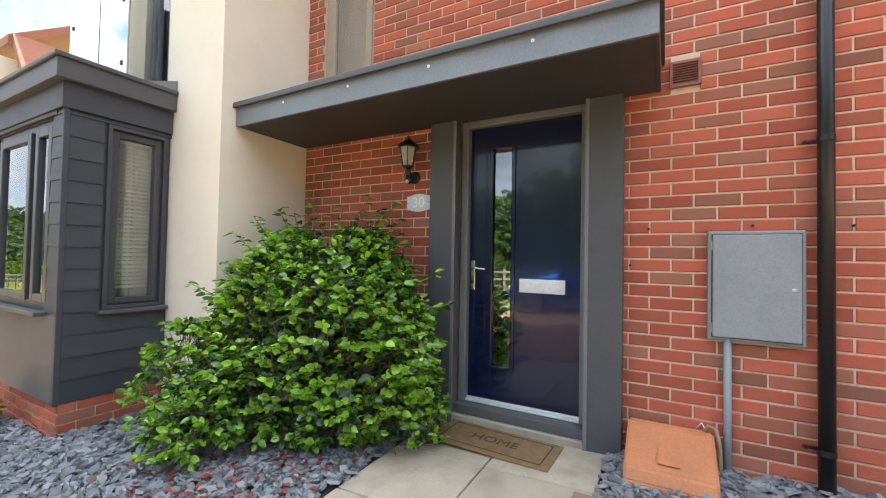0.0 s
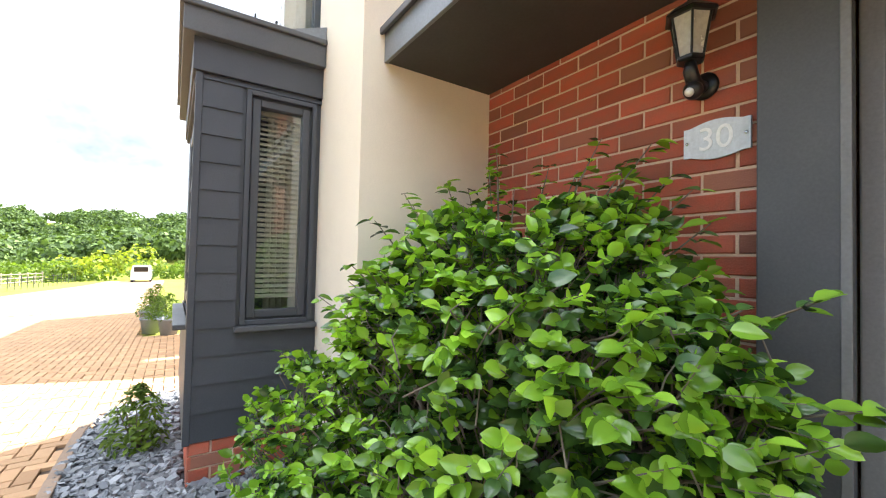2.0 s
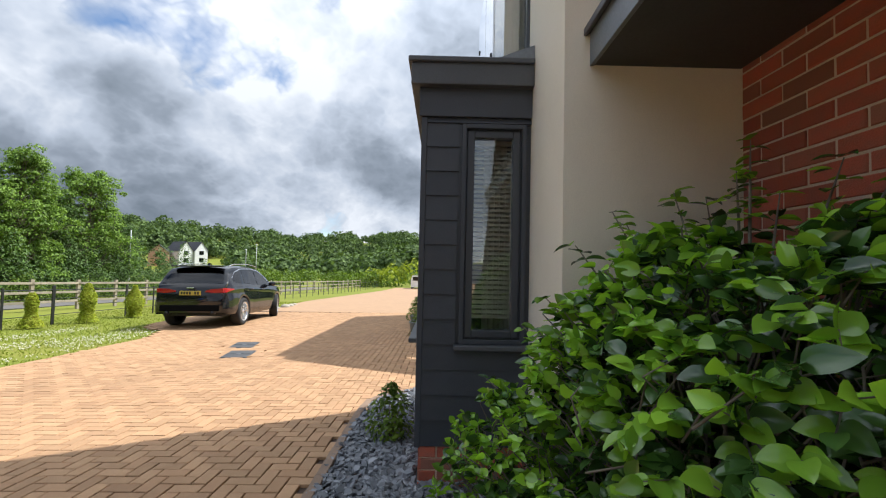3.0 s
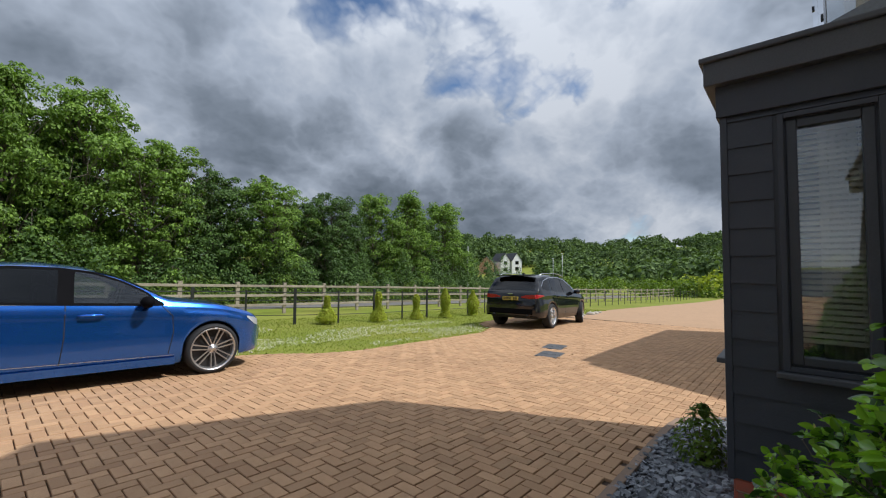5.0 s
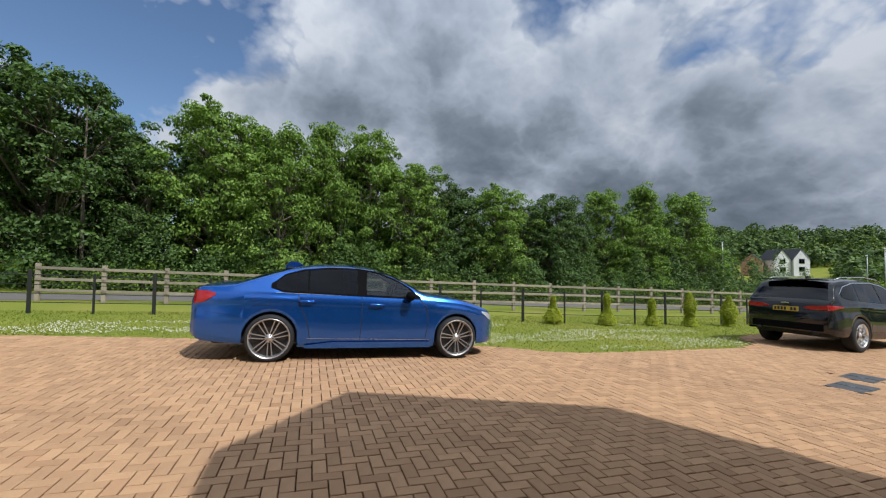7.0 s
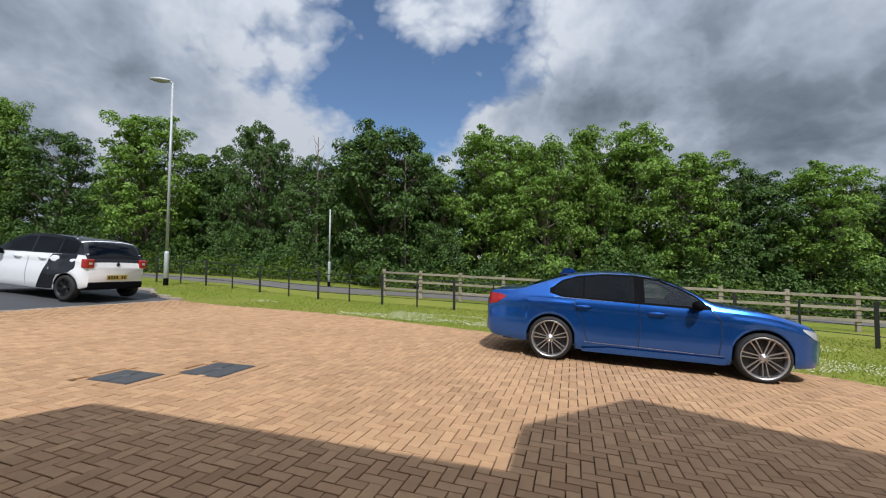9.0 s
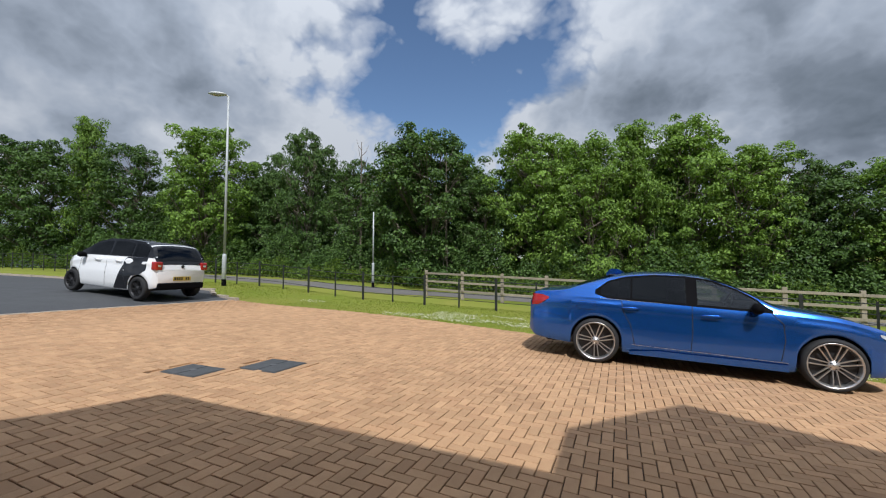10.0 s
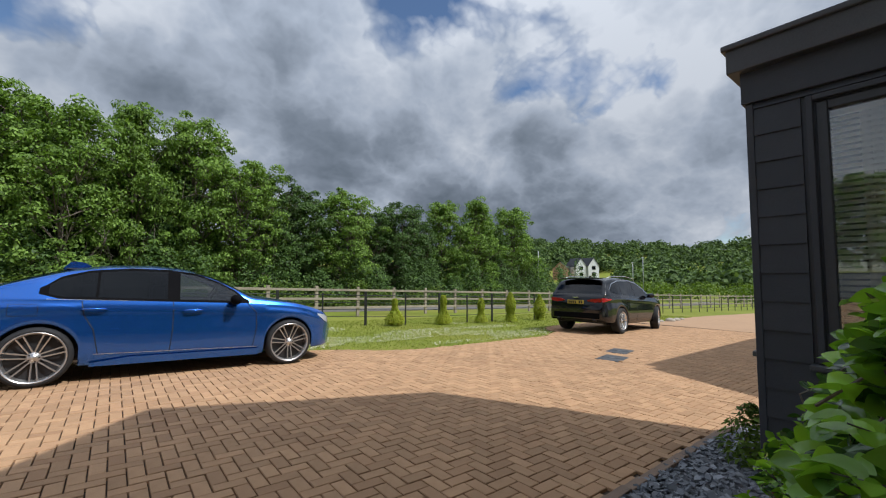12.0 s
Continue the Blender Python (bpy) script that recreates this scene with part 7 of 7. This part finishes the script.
# ---- the large glossy shrub beside the door ----
def leaf_shape(length, width, cup, droop):
    """A broad pointed leaf folded along its rib, from its stalk at the origin along +x."""
    n = 9
    st = [k / n for k in range(n + 1)]
    rib = [(length * s, 0, -droop * s * s) for s in st]
    v, f = [rib[0]], []
    for s, p in list(zip(st, rib))[1:-1]:
        hw = min(1.0, 1.06 * math.sin(math.pi * s ** 0.82) ** 0.72 * (1 - 0.22 * s ** 6))
        wave = 0.06 * cup * math.sin(23 * s)
        v += [(p[0], -hw * width / 2, p[2] + cup * hw + wave), (p[0], -hw * width / 4, p[2] + 0.62 * cup * hw), (p[0], 0, p[2]), (p[0], hw * width / 4, p[2] + 0.62 * cup * hw), (p[0], hw * width / 2, p[2] + cup * hw - wave)]
    v.append(rib[-1])
    f += [(0, 1, 2), (0, 2, 3), (0, 3, 4), (0, 4, 5)]
    for k in range(n - 2):
        a, b = 1 + 5 * k, 6 + 5 * k
        f += [(a + q, b + q, b + q + 1, a + q + 1) for q in range(4)]
    a, t_ = 1 + 5 * (n - 2), len(v) - 1
    f += [(a + q, t_, a + q + 1) for q in range(4)]
    return v, f


bush = thing("camellia_bush", "large glossy green shrub growing beside the front door", "shrub")
SHAPES = [leaf_shape(0.082, 0.055, 0.009, 0.016), leaf_shape(0.070, 0.050, 0.007, 0.008), leaf_shape(0.090, 0.057, 0.010, 0.024)]
shared = {}
rb = random.Random(77)
rest = {"leaf_bush": ([], []), "leaf_old": ([], [])}
stems = bmesh.new()
CX, CY, RX, RY, HB = -1.25, -0.72, 0.80, 0.47, 1.35
picked = 0


def add_leaf(p, way, normal, size, old):
    global picked
    x_ = way.normalized()
    y_ = normal.cross(x_)
    if y_.length < 1e-4:
        return
    y_.normalize()
    m = Matrix((x_, y_, x_.cross(y_))).transposed().to_4x4()
    m.translation = p
    m = m @ Matrix.Scale(size, 4)
    k = rb.randrange(3)
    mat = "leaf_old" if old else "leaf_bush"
    if picked < 300 and p.x > -1.75 and p.y < -0.9 and 0.35 < p.z < 1.45 and rb.random() < 0.5:
        picked += 1
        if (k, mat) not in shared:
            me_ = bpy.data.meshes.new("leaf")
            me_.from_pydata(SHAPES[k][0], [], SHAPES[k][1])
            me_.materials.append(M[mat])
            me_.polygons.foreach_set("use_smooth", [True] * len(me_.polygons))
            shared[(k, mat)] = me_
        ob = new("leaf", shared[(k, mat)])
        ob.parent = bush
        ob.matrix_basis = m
        return
    v_, f_ = rest[mat]
    k0 = len(v_)
    v_ += [tuple(m @ Vector(q)) for q in SHAPES[k][0]]
    f_ += [tuple(k0 + i for i in q) for q in SHAPES[k][1]]


def add_twig(tip, root, leaves, size, young):
    mid = (tip + root) / 2 + Vector((rb.gauss(0, 0.03), rb.gauss(0, 0.03), rb.uniform(0.0, 0.06)))
    add_tube(stems, [root, mid, tip], [0.0028, 0.0022, 0.0012], 5, False)
    for k in range(leaves):
        s = 1 - 0.62 * k / max(1, leaves) + rb.uniform(-0.03, 0.03)
        p = mid.lerp(tip, max(0, (s - 0.3) / 0.7)) if s > 0.3 else root.lerp(mid, 0.9)
        d = (tip - mid).normalized()
        side = d.cross(Vector((0, 0, 1)))
        side = side.normalized() if side.length > 0.1 else Vector((1, 0, 0))
        sgn = 1 if k % 2 else -1
        way = d * rb.uniform(0.3, 0.8) + side * sgn * rb.uniform(0.5, 1.0) + Vector((0, 0, rb.uniform(-0.35, 0.15)))
        if k == 0:
            way = d + Vector((0, 0, -0.2))
        nrm = Vector((0, 0, 0.75)) + Vector(((tip.x - CX), (tip.y - CY), 0)) * 1.1 + Vector((rb.gauss(0, 0.55), rb.gauss(0, 0.55), rb.gauss(0, 0.25)))
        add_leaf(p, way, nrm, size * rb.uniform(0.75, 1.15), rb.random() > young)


for k in range(1300):
    a = rb.uniform(0, 2 * math.pi)
    u = rb.random()
    w = math.sqrt(max(0.0, 1 - (2 * abs(u - 0.42)) ** 2.6)) if u < 0.42 else math.sqrt(max(0.0, 1 - ((u - 0.42) / 0.60) ** 2))
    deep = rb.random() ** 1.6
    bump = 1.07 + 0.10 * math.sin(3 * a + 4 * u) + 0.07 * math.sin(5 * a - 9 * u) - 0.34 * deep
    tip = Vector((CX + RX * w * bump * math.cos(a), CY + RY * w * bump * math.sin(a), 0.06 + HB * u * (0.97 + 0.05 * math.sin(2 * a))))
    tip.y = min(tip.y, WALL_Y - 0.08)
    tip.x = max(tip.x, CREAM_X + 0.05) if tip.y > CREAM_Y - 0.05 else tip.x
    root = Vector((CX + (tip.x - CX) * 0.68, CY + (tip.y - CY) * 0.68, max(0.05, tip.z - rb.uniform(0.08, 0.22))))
    # dark-leaf share rises inwards, low down and by the wall, as shade would
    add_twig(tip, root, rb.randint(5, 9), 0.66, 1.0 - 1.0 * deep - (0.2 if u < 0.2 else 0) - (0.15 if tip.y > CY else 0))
# lower lobes: one towards the bay, one beside the door
for lx, ly, rx, ry, lh, count in ((-1.70, -0.98, 0.48, 0.44, 0.82, 430), (-0.70, -0.58, 0.34, 0.36, 1.04, 400), (-1.64, -1.34, 0.26, 0.26, 0.36, 130), (-1.98, -1.20, 0.36, 0.30, 0.70, 150), (-1.0, -0.46, 0.50, 0.30, 1.36, 240), (-1.58, -0.60, 0.46, 0.38, 1.36, 210)):
    for k in range(count):
        a, u = rb.uniform(0, 2 * math.pi), rb.uniform(0.5 if lh > 1.2 else 0.0, 1.0)
        deep = rb.random() ** 1.4
        w = math.sqrt(max(0.0, 1 - u * u)) * (1.12 - 0.40 * deep)
        tip = Vector((lx + rx * w * math.cos(a), min(ly + ry * w * math.sin(a), WALL_Y - 0.08), 0.07 + lh * u))
        root = Vector((lx + (tip.x - lx) * 0.6, ly + (tip.y - ly) * 0.6, max(0.04, tip.z - 0.14)))
        # dark leaves again grow more common with depth, for the shade inside
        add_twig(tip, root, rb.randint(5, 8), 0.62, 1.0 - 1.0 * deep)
# darker leaves inside: the shade there is put into their colour
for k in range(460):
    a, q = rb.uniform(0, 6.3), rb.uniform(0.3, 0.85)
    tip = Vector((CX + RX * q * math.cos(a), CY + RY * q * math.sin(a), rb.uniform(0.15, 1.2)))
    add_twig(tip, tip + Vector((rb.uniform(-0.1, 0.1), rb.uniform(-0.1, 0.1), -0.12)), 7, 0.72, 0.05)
# long shoots that stand out of the top and the sides
SHOOTS = [(-1.78, -0.30, 1.80), (-1.72, -0.40, 1.66), (-1.86, -0.42, 1.58), (-1.95, -0.50, 1.62), (-1.60, -0.34, 1.56), (-1.44, -0.28, 1.64), (-1.08, -0.24, 1.60), (-0.90, -0.26, 1.52), (-1.18, -0.26, 1.72), (-1.28, -0.28, 1.60), (-0.98, -0.24, 1.66), (-1.95, -0.70, 1.48), (-1.86, -0.80, 1.52), (-0.45, -0.35, 1.15), (-0.30, -0.48, 0.95), (-0.36, -0.55, 0.70),
          (-2.16, -1.10, 1.02), (-2.25, -1.25, 0.74), (-2.05, -1.42, 0.50), (-1.75, -1.62, 0.28), (-1.62, -1.66, 0.12), (-1.85, -0.95, 1.38), (-0.60, -0.50, 1.10), (-0.74, -0.34, 1.34), (-0.82, -0.28, 1.46)]
for k in range(24):
    a, u = rb.uniform(2.4, 4.1), rb.uniform(0.2, 0.75)
    w = 1.10 * math.sqrt(max(0.05, 1 - ((u - 0.42) / 0.62) ** 2))
    SHOOTS.append((CX + RX * w * math.cos(a), min(CY + RY * w * math.sin(a), WALL_Y - 0.12), 0.1 + 1.48 * u + 0.07))
for x, y, z in SHOOTS:
    tip = Vector((x, y, z))
    inner = Vector((CX + (x - CX) * 0.45, CY + (y - CY) * 0.45, max(0.1, z * 0.72)))
    add_tube(stems, [inner, inner.lerp(tip, 0.5) + Vector((0, 0, 0.03)), tip], [0.006, 0.0045, 0.002], 5, False)
    for k in range(10):
        p = inner.lerp(tip, 0.35 + 0.65 * k / 9) + Vector((rb.gauss(0, 0.012), rb.gauss(0, 0.012), 0))
        for q in range(2):
            a = rb.uniform(0, 6.3)
            add_leaf(p, Vector((math.cos(a), math.sin(a), rb.uniform(-0.2, 0.4))), Vector((rb.gauss(0, 0.3), -0.3, 1)), rb.uniform(0.60, 0.95), rb.random() < 0.4)
for k in range(7):
    a = 0.9 * k
    add_tube(stems, [(CX + 0.05 * math.cos(a), CY + 0.05 * math.sin(a), -0.05), (CX + 0.2 * math.cos(a), CY + 0.18 * math.sin(a), 0.4), (CX + 0.42 * math.cos(a), CY + 0.36 * math.sin(a), 0.95)], [0.016, 0.012, 0.006], 7)
part("branch", stems, M["bark"], bush)
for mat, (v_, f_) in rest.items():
    o = mesh_stuff("foliage", v_, f_, M[mat], bush, "bright young leaves" if mat == "leaf_bush" else "older leaves and inner ones with shade in their green", smooth=True)
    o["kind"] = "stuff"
for k, (x, y, z) in enumerate(((-0.80, -1.02, 0.62), (-1.05, -1.16, 0.40), (-0.78, -0.95, 0.35), (-1.2, -1.14, 0.90), (-0.72, -0.85, 0.88))):
    bm = bmesh.new()
    bmesh.ops.create_icosphere(bm, subdivisions=2, radius=0.022)
    for v_ in bm.verts:
        v_.co *= 1 + 0.5 * noise.noise(v_.co * 60 + Vector((k, 3, 1)))
    o = part("blossom", bm, M["blossom"], bush, "withered red blossom")
    o.location = (x, y + 0.13, z)
# fallen petals and dead leaves under the shrub
rr = np.random.default_rng(55)
n = 420
c = np.stack([rr.uniform(-1.9, -0.66, n), rr.uniform(-1.75, -0.5, n), np.full(n, 0.0)], 1)
c[:, 2] = [ground_z(a, b) + 0.055 for a, b in c[:, :2]]
v, f = leaf_cards(c, np.tile([0.0, 0.0, 2.0], (n, 1)), 0.022, rr, 1.0)
tagged(new("fallen_leaves", leaf_mesh("fallen_leaves", v, f, M["blossom"])), "red-brown fallen leaves on the slate", "leaves", kind="stuff")

# ---- bricks of the house walls ----
def chamfered(w, h, d, c):
    """One brick or block: a slab with its front edges worn back; front towards +z."""
    verts = [(sx * w / 2, sy * h / 2, -d) for sx, sy in ((-1, -1), (1, -1), (1, 1), (-1, 1))]
    verts += [(sx * w / 2, sy * h / 2, -c) for sx, sy in ((-1, -1), (1, -1), (1, 1), (-1, 1))]
    verts += [(sx * (w / 2 - c), sy * (h / 2 - c), 0) for sx, sy in ((-1, -1), (1, -1), (1, 1), (-1, 1))]
    faces = [(8, 9, 10, 11)] + [(k, (k + 1) % 4, 4 + (k + 1) % 4, 4 + k) for k in range(4)] + [(4 + k, 4 + (k + 1) % 4, 8 + (k + 1) % 4, 8 + k) for k in range(4)]
    return verts, faces


def lay_pieces(places, name, mat_piece, mat_rest, parent, rest_label, near, size_c=(0.02, 0.004)):
    """places: matrices with a width and height each. Those that near() picks become pieces, the others one joined part."""
    shared, rest_v, rest_f, count = {}, [], [], 0
    for m, w, h in places:
        v, f = chamfered(w, h, *size_c)
        if count < 300 and near(m.translation):
            count += 1
            key = (round(w, 3), round(h, 3))
            if key not in shared:
                me = bpy.data.meshes.new(name)
                me.from_pydata(v, [], f)
                me.materials.append(mat_piece)
                shared[key] = me
            ob = new(name, shared[key])
            ob.parent = parent
            ob.matrix_parent_inverse = parent.matrix_world.inverted()
            ob.matrix_basis = m
        else:
            k = len(rest_v)
            rest_v += [tuple(m @ Vector(p)) for p in v]
            rest_f += [tuple(k + i for i in q) for q in f]
    if rest_v:
        ob = mesh_stuff(name + "_field", rest_v, rest_f, mat_rest, parent, rest_label)
        ob["kind"] = "stuff"


def brick_face(x0, x1, z0, z1, base, skip, seed):
    """Stretcher bond between x0 and x1 on a face whose frame is base (x along, y up, z out)."""
    rng = random.Random(seed)
    out, row, z = [], 0, z0
    while z < z1:
        x = x0 - (0.1125 if row % 2 else 0.0)
        while x < x1:
            a, b = max(x, x0) + 0.005, min(x + 0.225, x1) - 0.005
            if b - a > 0.03:
                for p, q in skip(a, b, z + 0.005, z + 0.07):
                    if q - p > 0.02:
                        m = base @ Matrix.Translation(((p + q) / 2, z + 0.0375, rng.uniform(-0.0015, 0.002))) @ Matrix.Rotation(rng.gauss(0, 0.004), 4, "Z")
                        out.append((m, round(q - p, 2) if q - p < 0.2 else 0.215, 0.065))
            x += 0.225
        z += 0.075
        row += 1
    return out


def cut_out(holes):
    def skip(a, b, z0, z1):
        spans = [(a, b)]
        for h0, h1, g0, g1 in holes:
            if z1 > g0 and z0 < g1:
                spans = [s for p, q in spans for s in ((p, min(q, h0)), (max(p, h1), q)) if s[1] > s[0]]
        return spans
    return skip


FACE = Matrix.Translation((0, WALL_Y, 0)) @ Matrix.Rotation(radians(90), 4, "X")
places = brick_face(CREAM_X, 2.88, -0.10, 4.6, FACE, cut_out([(-0.66, 0.64, -1, 2.27), (UP_WIN[0], UP_WIN[1], UP_WIN[2], UP_WIN[3]), (0.91, 1.06, 2.26, 2.41)]), 5)
lay_pieces(places, "brick", M["brick"], M["brick_rest"], wall_brick, "red bricks with pale joints", lambda p: 0.6 < p.x < 1.75 and 0.25 < p.z < 2.6 or (-1.7 < p.x < -0.6 and 1.35 < p.z < 2.2))
SIDE_FACE = Matrix.Translation((BAY_X - 0.002, 0, 0)) @ Matrix.Rotation(radians(90), 4, "Z") @ Matrix.Rotation(radians(90), 4, "X")
FRONT_FACE = Matrix.Translation((0, BAY_Y + 0.02, 0)) @ Matrix.Rotation(radians(90), 4, "X")
places = brick_face(BAY_Y + 0.022, CREAM_Y, -0.285, 0.16, SIDE_FACE, cut_out([]), 6) + brick_face(BAY_L + 0.02, BAY_X, -0.285, 0.16, FRONT_FACE, cut_out([]), 7)
lay_pieces(places, "brick", M["brick"], M["brick_rest"], bay, "red bricks", lambda p: p.x > -3.8)

# ---- herringbone paving ----
paving = thing("paving", "tan herringbone block paving of the shared drive", "paving", kind="structure")
COVERS = [(4.72, 5.34, -4.25, -3.79), (4.13, 4.75, -4.99, -4.39), (-7.45, -6.85, -5.10, -4.60), (-8.42, -7.82, -5.47, -4.97)]
rng = random.Random(11)
places = []
U = 0.0965
for j in range(int(-11.0 / U), int(2.5 / U)):
    for i in range(int(-16.2 / U), int(11.4 / U)):
        d = (i - j) % 4
        if d == 0:
            x, y, turn = (i + 1) * U, (j + 0.5) * U, 0.0
        elif d == 3:
            x, y, turn = (i + 0.5) * U, (j + 1) * U, 90.0
        else:
            continue
        if inside((x, y), BED_L) or y > -2.24 and -0.65 < x < 0.62 or y > -0.78 and x < 3.0 or x < -8.3 and y > -1.05:
            continue
        if not inside((x, y), PAVED) or any(a - 0.04 < x < b + 0.04 and c - 0.04 < y < e_ + 0.04 for a, b, c, e_ in COVERS):
            continue
        z = ground_z(x, y) + 0.032 + rng.uniform(-0.0022, 0.0022)
        tilt = Euler((0.0149 + rng.gauss(0, 0.006), -0.0378 + rng.gauss(0, 0.006), 0)).to_matrix().to_4x4()
        places.append((Matrix.Translation((x, y, z)) @ tilt @ Matrix.Rotation(radians(turn), 4, "Z"), 2 * U - 0.0083, U - 0.0083))
lay_pieces(places, "paving_block", M["paver"], M["paver_rest"], paving, "tan paving blocks", lambda p: -2.0 < p.x < 1.2 and -4.35 < p.y < -2.28, (0.022, 0.0035))
